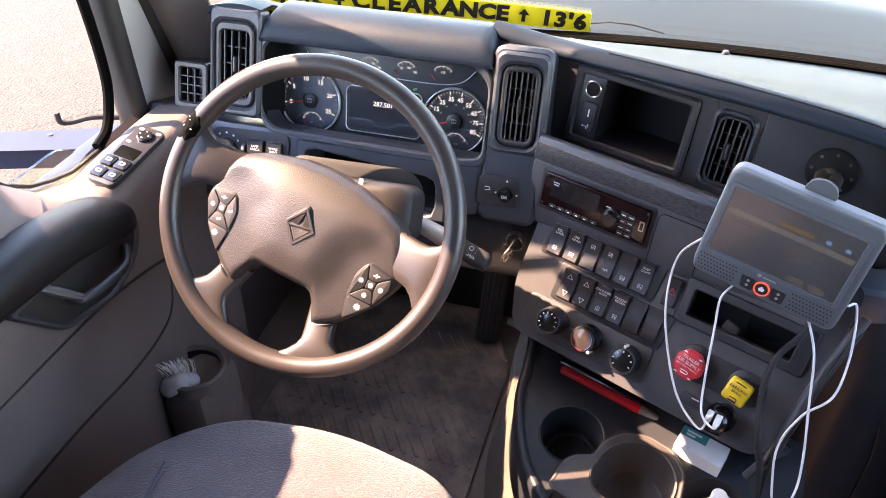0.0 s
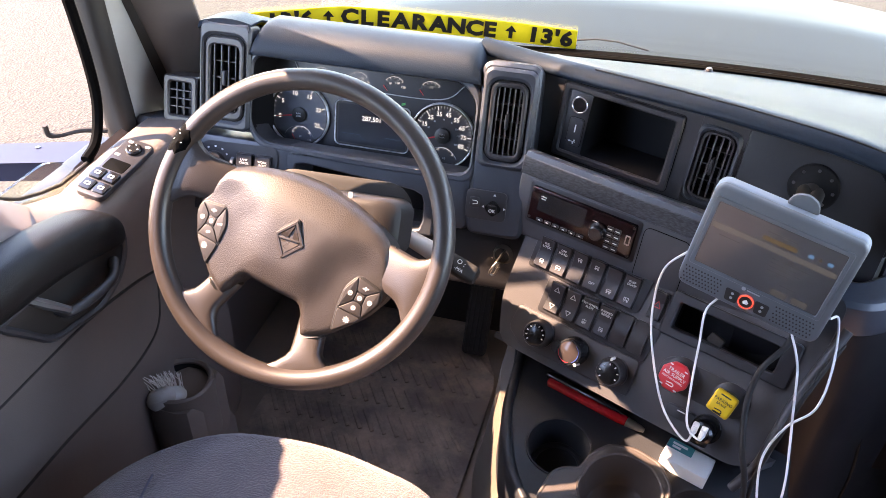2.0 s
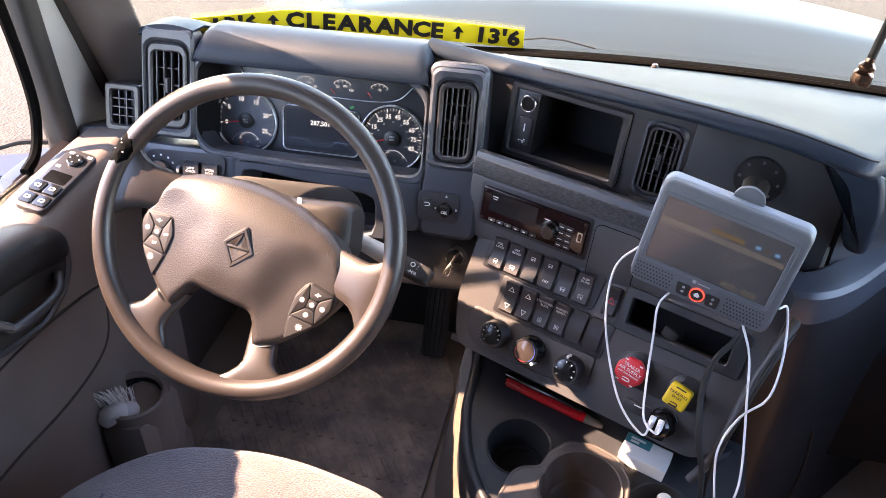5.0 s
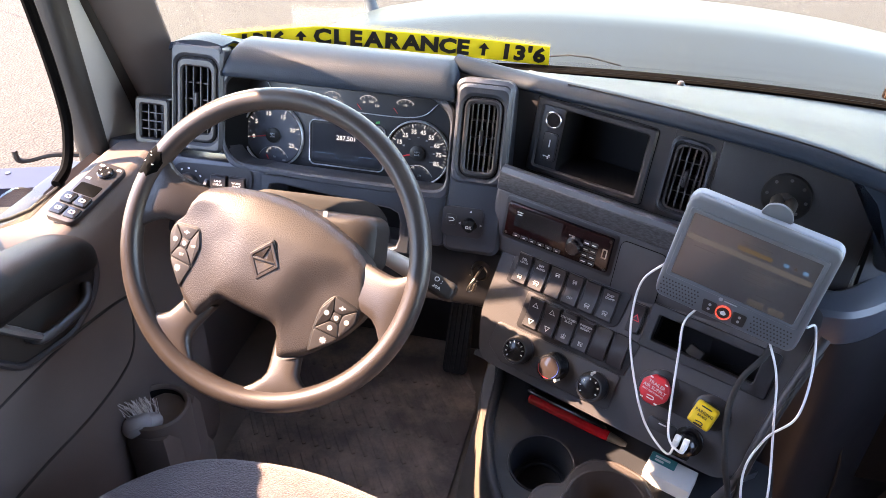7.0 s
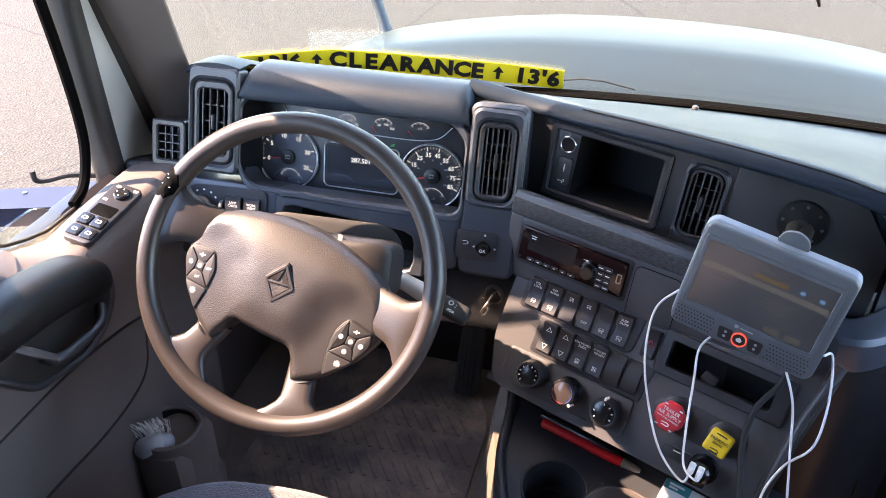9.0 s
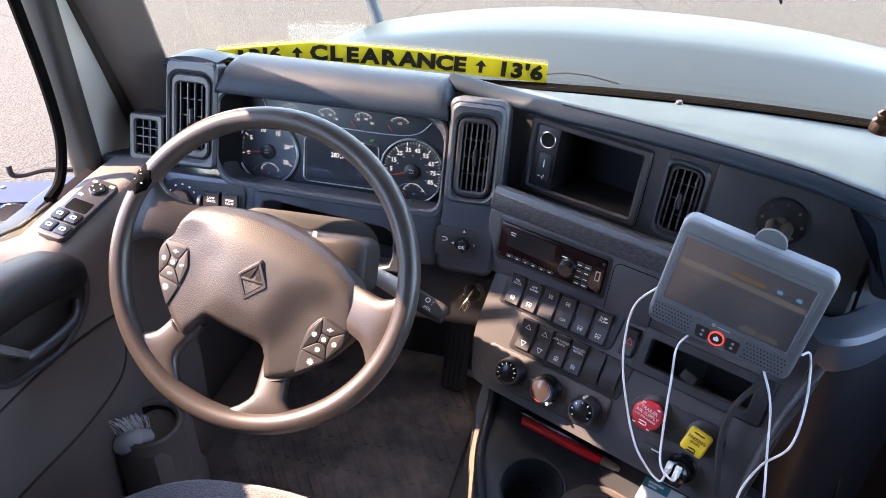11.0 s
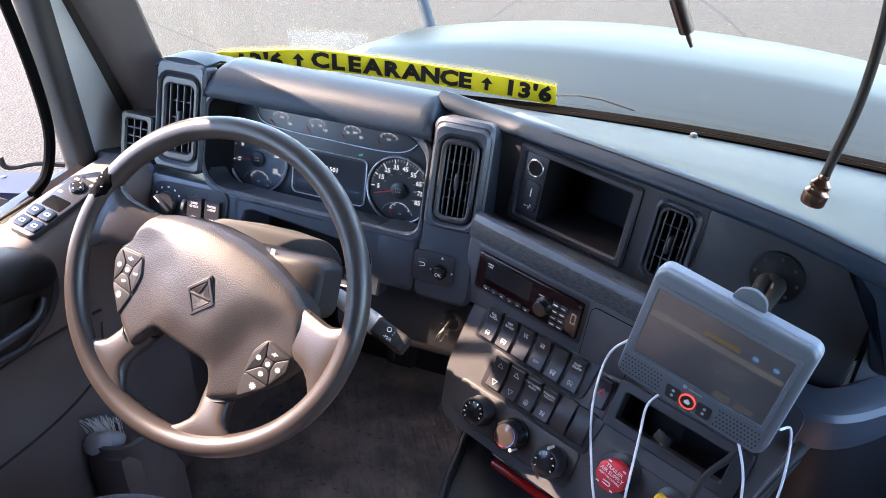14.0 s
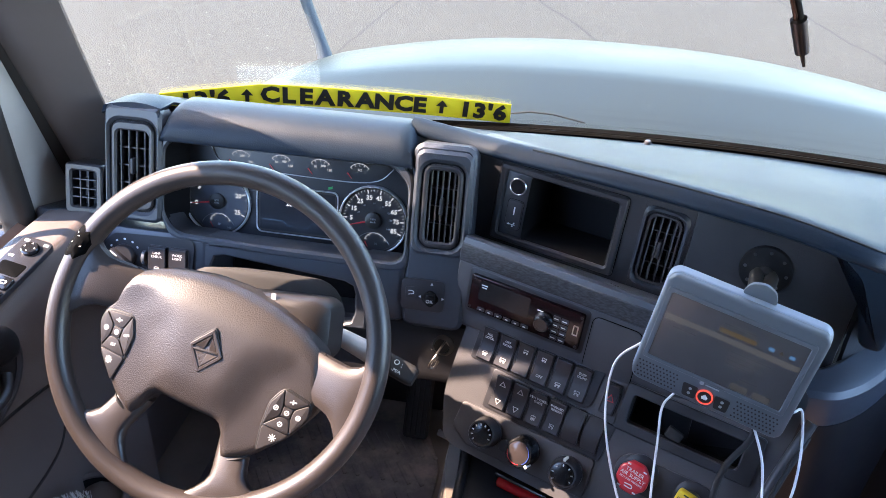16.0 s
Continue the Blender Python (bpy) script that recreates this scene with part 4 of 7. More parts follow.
def knob(m, r, h, mat, label, cap=None, pointer=False, marks=0):
    k = thing("climate_knob", m, label, "knob", "climate knobs")
    bm = BM()
    ridges = []
    for rr, z in ((r * 1.08, 0), (r * 1.08, 0.006), (r, 0.008), (r * 0.96, h - 0.002), (r * 0.9, h)):
        ridges.append([((rr * (1.03 if i % 2 else 0.98) if 0.007 < z < h - 0.001 else rr) * math.cos(2 * math.pi * i / 40), (rr * (1.03 if i % 2 else 0.98) if 0.007 < z < h - 0.001 else rr) * math.sin(2 * math.pi * i / 40), z) for i in range(40)])
    loops(bm, ridges)
    part("body", bm, mat, k)
    bm = BM()
    lathe(bm, [(r * 0.8, h - 0.001), (r * 0.8, h + 0.0006), (r * 0.7, h + 0.0012), (0, h + 0.0014)], 32)
    part("cap", bm, cap or GLOSS, k)
    if cap:
        for mt, a0, a1 in ((REDP, 60, -50), (BLUEP, 190, 80)):
            bm = BM()
            arc_band(bm, 0, 0, r * 0.745, r * 0.78, a0, a1, h + 0.0013)
            part("heat_mark" if mt is REDP else "cool_mark", bm, mt, k)
    bm = BM()
    for i in range(marks):
        a = -30 + 240 * i / (marks - 1)
        prism(bm, box2(r * 0.58, -0.0009, r * 0.72, 0.0009, 0.0003, 1), h + 0.0012, h + 0.0016, m=at(0, 0, 0, a))
    if pointer:
        prism(bm, box2(-0.0018, r * 0.9, 0.0018, r * 1.12, 0.0008, 2), h * 0.4, h + 0.0008)
    if marks or pointer:
        part("markings", bm, MARK, k)
    return k


knob(SWITCH @ at(0.046, -0.150, 0.0, 20), 0.0220, 0.027, DARK, "ridged black rotary climate knob with white symbols", marks=9)
knob(SWITCH @ at(0.110, -0.150, 0.0, -130), 0.0215, 0.032, GLOSS, "glossy temperature knob with a red and blue rim", cap=CHROMEDARK, pointer=True)
knob(SWITCH @ at(0.179, -0.152, 0.0, 10), 0.0220, 0.027, DARK, "ridged black rotary climate knob with white symbols", pointer=True, marks=7)
bm = BM()
lathe(bm, [(0.010, 0), (0.010, 0.004), (0.009, 0.005), (0, 0.005)], 20)
single("push_button", bm, DARK, "small round black push button between the knobs", "button", m=SWITCH @ at(0.079, -0.158, 0.0))

# light switch pod by the door
pod = thing("light_switch", FACE @ at(-0.214, -0.193, 0.0), "black headlight switch plate with a rotary knob", "switch")
bm = BM()
prism(bm, rounded([(-0.078, 0.010), (-0.060, 0.030), (0.07, 0.034), (0.076, 0.022), (0.070, -0.032), (-0.06, -0.032), (-0.078, -0.018)], 0.010), -0.004, 0.003, 0.002)
part("plate", bm, DARK, pod)
bm = BM()
lathe(bm, [(0.019, 0.003), (0.019, 0.010), (0.017, 0.013), (0, 0.013)], 28, at(-0.042, -0.004))
slab(bm, -0.004, -0.020, 0.010, 0.004, 0.020, 0.022, 0.003, at(-0.042, -0.004, 0, 55))
part("knob", bm, DARK, pod)
bm = BM()
prism(bm, box2(-0.001, 0.004, 0.001, 0.018, 0.0004, 1), 0.022, 0.0224, m=at(-0.042, -0.004, 0, 55))
for a in (150, 120, 90, 60, 35):
    prism(bm, rrect(0.004, 0.003, 0.001, 2), 0.003, 0.0034, m=at(-0.042 + 0.027 * math.cos(radians(a)), -0.004 + 0.027 * math.sin(radians(a)), 0, a - 90))
part("markings", bm, MARK, pod)
bm = BM()
for k in range(9):
    slab(bm, -0.003, -0.002, 0.0, 0.003, 0.002, 0.004, 0.0008, Matrix.Translation((-0.008, -0.004, -0.004)) @ pose(0, 0, 0, -60 + 15 * k) @ at(0, 0, 0.010))
part("dimmer_wheel", bm, GREYP, pod)
rocker(FACE @ at(-0.197, -0.198, 0.002), 0.031, 0.046, "LAMP\nCHECK", "", 7, flat=True)
rocker(FACE @ at(-0.162, -0.198, 0.002), 0.031, 0.046, "WORK\nLIGHT", "", 8, flat=True)

# menu control by the right-hand vent
menu = thing("menu_control", FACE @ at(0.238, -0.199, 0.0), "black menu control plate with an OK knob", "control")
bm = BM()
prism(bm, rrect(0.068, 0.050, 0.008), -0.002, 0.0016, 0.001)
part("plate", bm, DARK, menu)
bm = BM()
slab(bm, -0.0085, -0.0085, 0.001, 0.0085, 0.0085, 0.014, 0.004, at(0.013, -0.002, 0, 0))
prism(bm, rounded([(-0.013, 0), (0, 0.013), (0.013, 0), (0, -0.013)], 0.005), 0.001, 0.008, 0.002, at(0.013, -0.002))
part("knob", bm, GLOSS, menu)
letters("lettering", "OK", 0.0075, MARK, menu, 0.013, -0.005, 0.0145)
bm = BM()
prism(bm, rrect(0.017, 0.018, 0.004), 0.001, 0.003, 0.001, at(-0.019, 0.003))
part("button", bm, DARK, menu)
bm = BM()
tube(bm, spline([(-0.023, 0.006, 0.0034), (-0.016, 0.006, 0.0034), (-0.014, 0.002, 0.0034), (-0.022, 0.0, 0.0034)], 4), 0.0006, 4)
part("back_symbol", bm, MARK, menu)
for a, dx, dy in ((90, 0.013, 0.019), (0, 0.031, -0.002), (180, -0.004, -0.002)):
    bm = BM()
    prism(bm, ngon(0.0026, 3, a, dx, dy), 0.0016, 0.002)
    part("arrow", bm, MARK, menu)

# ignition
lock = thing("ignition_lock", panel(-0.201, 1.118, 0.628, -8, 12), "chromed ignition lock with the key in it", "ignition lock")
bm = BM()
lathe(bm, [(0.019, -0.01), (0.019, 0.004), (0.014, 0.010), (0.012, 0.004), (0.0, 0.004)], 28)
part("barrel", bm, STEEL, lock)
bm = BM()
slab(bm, -0.0016, -0.012, 0.004, 0.0016, 0.012, 0.030, 0.001, at(0, 0, 0, -25))
tube(bm, spline([(0.0, -0.004, 0.030), (-0.006, -0.014, 0.034), (-0.011, -0.028, 0.030), (-0.004, -0.030, 0.026), (0.002, -0.016, 0.028)], 5), 0.0022, 6)
slab(bm, -0.024, -0.020, 0.006, -0.010, -0.012, 0.009, 0.002, at(0, 0, 0, -20))
part("key", bm, STEEL, lock)

# ---- upper centre: open cubby, socket, mount ----
bm = BM()
frame_ring(bm, box2(-0.003, -0.116, 0.196, 0.010, 0.006), box2(0.009, -0.104, 0.184, -0.002, 0.004), -0.01, 0.0055, 0.003, UPPER)
part("cubby_frame", bm, DARK, dash)
bm = BM()
frame_ring(bm, box2(-0.0045, -0.1175, 0.1975, 0.0115, 0.007), box2(-0.003, -0.116, 0.196, 0.010, 0.006), -0.01, 0.0006, 0, UPPER)
part("cubby_joint", bm, WELLM, dash)
# cubby inside gets the same shade-dark colour
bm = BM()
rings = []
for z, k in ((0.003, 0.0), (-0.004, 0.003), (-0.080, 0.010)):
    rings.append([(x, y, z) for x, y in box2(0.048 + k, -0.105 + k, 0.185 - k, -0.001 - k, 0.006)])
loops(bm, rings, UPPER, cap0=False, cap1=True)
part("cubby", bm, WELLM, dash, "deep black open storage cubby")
bm = BM()
slab(bm, 0.008, -0.105, -0.03, 0.049, -0.001, 0.002, 0.003, UPPER)
part("port_plate", bm, DARK, dash)
bm = BM()
socket = thing("power_socket", UPPER @ at(0.0295, -0.0225, 0.002), "round power socket with a bright metal ring", "socket")
frame_ring(bm, ngon(0.0140, 32), ngon(0.0112, 32), -0.001, 0.004, 0.0008)
part("ring", bm, CHROME, socket)
bm = BM()
lathe(bm, [(0.0112, 0.003), (0.0105, -0.0008), (0.006, -0.0010), (0.0055, 0.0015), (0, 0.0015)], 28)
part("well", bm, WELLM, socket)
port = thing("usb_port", UPPER @ at(0.031, -0.068, 0.002), "black rectangular charging port cover", "charging port")
bm = BM()
frame_ring(bm, rrect(0.0265, 0.049, 0.006), rrect(0.025, 0.0475, 0.0055), -0.002, 0.0005)
part("joint", bm, WELLM, port)
bm = BM()
prism(bm, rrect(0.024, 0.0465, 0.005), -0.002, 0.003, 0.001)
part("cover", bm, DARK, port)
bm = BM()
prism(bm, box2(-0.001, 0.0, 0.001, 0.013, 0.0005, 1), 0.003, 0.0034)
prism(bm, box2(-0.005, -0.0165, 0.005, -0.0155, 0.0004, 1), 0.003, 0.0034)
prism(bm, ngon(0.0020, 3, 180, -0.006, -0.016), 0.003, 0.0034)
prism(bm, rrect(0.0025, 0.0025, 0.0004, 2, 0.003, -0.0135), 0.003, 0.0034)
prism(bm, ngon(0.0013, 8, 0, 0.001, -0.0185), 0.003, 0.0034)
part("markings", bm, MARK, port)

mount = thing("tablet_mount", UPPER @ at(0.396, -0.033, 0.0), "black ball mount holding the tablet", "mount")
bm = BM()
lathe(bm, [(0.035, -0.002), (0.035, 0.004), (0.033, 0.006), (0.020, 0.007), (0.013, 0.012), (0.0, 0.012)], 40)
part("base_plate", bm, WELLM, mount)
for i in range(8):
    bm = BM()
    lathe(bm, [(0.0024, 0.005), (0.0024, 0.0072), (0, 0.0072)], 10, at(0.027 * math.cos(i * math.pi / 4), 0.027 * math.sin(i * math.pi / 4)))
    part("screw", bm, STEELD, mount)
bm = BM()
lathe(bm, [(0.002, -0.0125), (0.008, -0.0095), (0.0125, 0), (0.008, 0.0095), (0.002, 0.0125)], 18, at(0, 0, 0.020))
part("ball", bm, RUBBER, mount)
loc = mount.matrix_basis.inverted() @ TABLET
bm = BM()
a, b = Vector((0, 0, 0.018)), loc @ Vector((0.115, -0.03, -0.03))
side = (b - a).cross(Vector((0, 1, 0.4))).normalized() * 0.0085
for k in (-1, 1):
    bm = BM()
    tube(bm, [a.lerp(b, t) + side * k for t in (-0.05, 0.06, 0.25, 0.5, 0.75, 0.94, 1.05)], 0.010, 12, None, [0.006, 0.0105, 0.0095, 0.0075, 0.0095, 0.0105, 0.006])
    part("arm_half", bm, RUBBER, mount)
c = a.lerp(b, 0.5)
bm = BM()
lathe(bm, [(0.013, 0), (0.014, 0.004), (0.013, 0.010), (0, 0.011)], 6, Matrix.Translation(c) @ pose(0, 0, 0, 90, 0, 20) @ at(0, 0, 0.010))
part("clamp_knob", bm, RUBBER, mount)

# ledge and radio
bm = BM()
prism(bm, box2(-0.028, 0.020, 0.400, 0.0515, 0.003), -0.01, 0.005, 0.003, RADIO)
part("ledge_trim", bm, LEDGE, dash, "dusty dark wood-grain trim strip")
bm = BM()
prism(bm, box2(0.190, -0.080, 0.262, 0.010, 0.010), -0.002, 0.0014, 0.001, RADIO)
part("blank_panel", bm, STACK, dash)
bm = BM()
frame_ring(bm, box2(0.189, -0.081, 0.263, 0.011, 0.011), box2(0.1902, -0.0798, 0.2618, 0.0098, 0.010), 0.0, 0.0008, 0, RADIO)
part("panel_joint", bm, FRIT, dash)
bm = BM()
slab(bm, -0.008, -0.060, -0.004, 0.186, 0.016, 0.001, 0.006, RADIO)
part("radio_bezel", bm, DARK, dash)
radio = thing("car_radio", RADIO, "glossy black car radio with a round volume knob", "radio")
bm = BM()
prism(bm, box2(-0.001, -0.051, 0.179, 0.008, 0.003), 0.0, 0.007, 0.002)
part("faceplate", bm, RADIOM, radio)
bm = BM()
prism(bm, box2(0.014, -0.030, 0.096, 0.003, 0.002), 0.007, 0.0076)
part("display", bm, GLOSS, radio)
bm = BM()
lathe(bm, [(0.0150, 0.007), (0.0150, 0.010), (0.0125, 0.013), (0.012, 0.020), (0.010, 0.022), (0, 0.022)], 28, at(0.122, -0.024))
part("volume_knob", bm, GLOSS, radio)
for i in range(6):
    bm = BM()
    prism(bm, rrect(0.012, 0.005, 0.001), 0.007, 0.009, 0.0006, at(0.022 + 0.0145 * i, -0.045))
    b = part("preset_button", bm, DARK, radio)
    bm = BM()
    prism(bm, box2(-0.002, -0.0008, 0.002, 0.0008, 0.0003, 1), 0.009, 0.0093, m=at(0.022 + 0.0145 * i, -0.045))
    part("print", bm, MARK, b)
for i in range(4):
    for j in range(2):
        bm = BM()
        prism(bm, rrect(0.011, 0.0075, 0.001), 0.007, 0.0095, 0.0006, at(0.140 + 0.0125 * j, -0.012 - 0.0105 * i))
        b = part("button", bm, DARK, radio)
        bm = BM()
        prism(bm, box2(-0.0035, -0.0007, 0.0035, 0.0007, 0.0003, 1), 0.0095, 0.0098, m=at(0.140 + 0.0125 * j, -0.012 - 0.0105 * i))
        part("print", bm, MARK, b)
bm = BM()
frame_ring(bm, rrect(0.008, 0.016, 0.001, 2, 0.170, -0.020), rrect(0.005, 0.013, 0.001, 2, 0.170, -0.020), 0.007, 0.0085)
part("usb_socket", bm, STEEL, radio)
bm = BM()
bars(bm, [(0, 0, 0.010), (0.0, -0.004, 0.008)], 0.022, -0.004, 0.0078, 0, 0.0014)
bars(bm, [(0, 0, 0.012)], 0.115, -0.010, 0.0072, 0, 0.0012)
part("print", bm, MARK, radio)
for x, y in ((0.003, 0.003), (0.003, -0.046), (0.175, 0.003), (0.175, -0.046)):
    bm = BM()
    lathe(bm, [(0.0022, 0.007), (0.0022, 0.0076), (0, 0.0076)], 10, at(x, y))
    part("screw", bm, BLACKP, radio)

# slot under the tablet
bm = BM()
frame_ring(bm, box2(0.216, -0.064, 0.412, 0.006, 0.006), box2(0.231, -0.049, 0.388, -0.009, 0.004), -0.02, 0.002, 0.002, SWITCH)
part("slot_frame", bm, DARK, dash)
# slot inside: depth shade put into the colour
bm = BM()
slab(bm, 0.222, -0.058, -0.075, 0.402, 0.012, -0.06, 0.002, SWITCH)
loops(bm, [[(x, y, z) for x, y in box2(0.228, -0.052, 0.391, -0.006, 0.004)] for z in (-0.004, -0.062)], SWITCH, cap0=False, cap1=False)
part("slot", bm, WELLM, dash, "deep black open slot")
bm = BM()
slab(bm, -0.012, -0.008, 0, 0.012, 0.008, 0.010, 0.003)
single("connector", bm, RUBBER, "small black connector hanging in the open slot", "connector", m=SWITCH @ at(0.297, -0.042, -0.022, -15))


def valve_knob(m, shape, mat, words, small, name, label, turn, ink):
    v = thing(name, m, label, "valve knob")
    bm = BM()
    lathe(bm, [(0.026, -0.006), (0.026, 0.002), (0.023, 0.004), (0.013, 0.004), (0.011, 0.022), (0, 0.022)], 28, at(0.004, 0.004))
    part("stem", bm, DARK, v)
    bm = BM()
    prism(bm, shape, 0.020, 0.034, 0.004, at(0, 0, 0, turn))
    part("head", bm, mat, v)
    for s, dy, sz in words:
        letters("lettering", s, sz, ink, v, 0, 0, 0, m=at(0, 0, 0.0343, -8) @ at(0, dy))
    bm = BM()
    for dx, dy, l in small:
        prism(bm, box2(dx - l / 2, dy - 0.001, dx + l / 2, dy + 0.001, 0.0004, 1), 0.034, 0.0343, m=at(0, 0, 0, -8))
    tube(bm, spline([(-0.006, -0.010, 0.0343), (0.004, -0.009, 0.0343), (0.005, -0.013, 0.0343), (-0.005, -0.0135, 0.0343)], 4), 0.0009, 4, at(0, 0, 0, -8))
    part("print", bm, ink, v)
    return v


bm = BM()
prism(bm, rrect(0.142, 0.050, 0.024, 8), -0.003, 0.0006, 0.001, SWITCH @ at(0.310, -0.112, -0.003))
part("valve_plate", bm, DARK, dash, "black rounded plate under the two air valves")
valve_knob(SWITCH @ at(0.270, -0.112, -0.004), rounded(ngon(0.0235, 8, 22.5), 0.003), REDP, [("TRAILER", 0.0095, 0.0072), ("AIR SUPPLY", 0.0025, 0.0072), ("NOT FOR PARKING", -0.0035, 0.0038)], [(-0.012, 0.0165, 0.005), (0.012, 0.0165, 0.005), (-0.0115, -0.0165, 0.005), (0.0115, -0.0165, 0.005)], "air_supply_knob", "red octagonal trailer air supply knob", -4, MARK)
valve_knob(SWITCH @ at(0.346, -0.116, -0.004), rounded([(0.0172, 0.0172), (-0.0172, 0.0172), (-0.0172, -0.0172), (0.0172, -0.0172)], 0.005), YELLOWP, [("PARKING", 0.005, 0.0066), ("BRAKE", -0.001, 0.0050)], [(0, 0.0132, 0.016), (0, -0.0145, 0.014)], "parking_brake_knob", "yellow square parking brake knob", -10, BLACKP)

# charger in the lower socket, with its two leads
sock = thing("charger", SWITCH @ at(0.338, -0.166, -0.004) @ Matrix.Scale(0.92, 4), "black charging plug with white connectors in a socket", "charger")
bm = BM()
frame_ring(bm, ngon(0.024, 24), ngon(0.0165, 24), 0, 0.006, 0.001)
part("socket_ring", bm, GLOSS, sock)
bm = BM()
lathe(bm, [(0.0155, 0), (0.0155, 0.020), (0.0175, 0.024), (0.0175, 0.046), (0.013, 0.050), (0, 0.050)], 24)
slab(bm, -0.014, -0.022, 0.030, 0.014, -0.008, 0.044, 0.004)
part("plug", bm, GLOSS, sock)
for x in (-0.011, 0.003):
    bm = BM()
    slab(bm, x - 0.005, -0.004, 0.046, x + 0.005, 0.014, 0.054, 0.002)
    slab(bm, x - 0.004, -0.006, 0.048, x + 0.004, 0.008, 0.062, 0.002)
    part("connector", bm, WHITEP, sock)
bm = BM()
prism(bm, rrect(0.046, 0.018, 0.005), -0.004, 0.001, 0.0006, SWITCH @ at(0.296, -0.164))
part("port_plate", bm, DARK, dash)
bm = BM()
bars(bm, [(0, 0, 0.012)], 0.296, -0.160, 0.001, 0, 0.002, SWITCH)
part("port_print", bm, MARK, dash)


def cable(pts, r, mat, label, name="cable", k=8):
    bm = BM()
    tube(bm, spline(pts, k), r, 8)
    return single(name, bm, mat, label, "cable", sharp=60)


def onsw(x, y, z=0.03):
    return tuple(SWITCH @ Vector((x, y, z)))


def ontab(x, y, z=0.0):
    return tuple(TABLET @ Vector((x, y, z)))


cable([ontab(0.004, -0.118, -0.022), onsw(0.194, 0.029, 0.030), onsw(0.203, -0.036, 0.030), onsw(0.230, -0.096, 0.030), onsw(0.276, -0.156, 0.045), onsw(0.323, -0.182, 0.055), onsw(0.329, -0.160, 0.054)], 0.0017, CABLEW, "thin white charging lead hanging from the tablet")
cable([ontab(0.066, -0.163, -0.010), onsw(0.276, 0.0, 0.05), onsw(0.285, -0.045, 0.045), onsw(0.302, -0.118, 0.045), onsw(0.318, -0.160, 0.055), onsw(0.342, -0.170, 0.062), onsw(0.343, -0.158, 0.054)], 0.0017, CABLEW, "thin white charging lead hanging from the tablet")
cable([ontab(0.168, -0.163, -0.014), onsw(0.414, -0.02), onsw(0.434, -0.08), onsw(0.462, -0.17), onsw(0.468, -0.22), onsw(0.462, -0.30, 0.02), onsw(0.45, -0.36, 0.0)], 0.0017, CABLEW, "thin white lead hanging down beside the console")
cable([ontab(0.204, -0.125, -0.018), onsw(0.436, 0.06), onsw(0.454, 0.0), onsw(0.458, -0.062), onsw(0.434, -0.105), onsw(0.424, -0.16), onsw(0.444, -0.225), onsw(0.468, -0.275), onsw(0.47, -0.36, 0.0)], 0.0017, CABLEW, "thin white lead looping beside the console")
cable([ontab(0.150, -0.10, -0.035), onsw(0.392, 0.012, 0.02), onsw(0.374, -0.045, 0.03), onsw(0.376, -0.10, 0.03), onsw(0.398, -0.165, 0.03), onsw(0.42, -0.22, 0.01), onsw(0.45, -0.36, -0.02)], 0.0045, RUBBER, "thick black power lead running down from the tablet")
cable([onsw(0.455, 0.03, 0.0), onsw(0.44, -0.05, 0.02), onsw(0.432, -0.12, 0.02), onsw(0.425, -0.18, 0.01), onsw(0.43, -0.26, -0.01)], 0.0035, RUBBER, "black lead beside the console")

# ---- tablet ----
tab = thing("tablet", TABLET, "grey rugged dash tablet with dark screen and reflections", "tablet")
bm = BM()
prism(bm, box2(0.0, -0.164, 0.203, 0.005, 0.015, 5), -0.024, -0.006, 0.006)
part("back_shell", bm, SILVERP, tab, "pale grey shell")
bm = BM()
prism(bm, box2(0.002, -0.162, 0.202, 0.003, 0.013, 5), -0.012, 0.003, 0.005)
part("case", bm, GREYP, tab)
bm = BM()
frame_ring(bm, box2(0.008, -0.124, 0.192, -0.014, 0.004), box2(0.0145, -0.1185, 0.1855, -0.0205, 0.002), 0.002, 0.005, 0.001)
part("screen_frame", bm, GREYP, tab)
bm = BM()
prism(bm, box2(0.0145, -0.1185, 0.1855, -0.0205, 0.002), 0.002, 0.0034)
screen = part("screen", bm, SCREENM, tab, "dark glossy display with faint text, greyed for reflected haze")
bm = BM()
prism(bm, box2(0.016, -0.058, 0.184, -0.050, 0.0005, 1), 0.0034, 0.0036)
part("title_bar", bm, LITGREY, screen)
bm = BM()
prism(bm, box2(0.082, -0.046, 0.128, -0.040, 0.001, 2), 0.0034, 0.0036)
part("yellow_tag", bm, LITYELLOW, screen)
bm = BM()
prism(bm, ngon(0.0032, 3, 90, 0.158, -0.042), 0.0034, 0.0036)
part("warning_icon", bm, LITYELLOW, screen)
for x in (0.146, 0.171):
    bm = BM()
    prism(bm, rrect(0.007, 0.005, 0.001, 2, x, -0.042), 0.0034, 0.0036)
    part("status_icon", bm, LITBLUE, screen)
for x, y, l in ((0.105, -0.0665, 0.05), (0.105, -0.0725, 0.034), (0.105, -0.0785, 0.042), (0.105, -0.0845, 0.030), (0.085, -0.033, 0.040), (0.020, -0.059, 0.02), (0.030, -0.066, 0.03), (0.128, -0.0992, 0.022)):
    bm = BM()
    prism(bm, box2(x, y - 0.0007, x + l, y + 0.0007, 0.0003, 1), 0.0034, 0.0036)
    part("caption_bar", bm, LITGREY, screen)
for x in (0.132, 0.160):
    bm = BM()
    prism(bm, rrect(0.022, 0.009, 0.001, 2, x, -0.112), 0.0034, 0.0036)
    part("screen_button", bm, LITDIM, screen)
bm = BM()
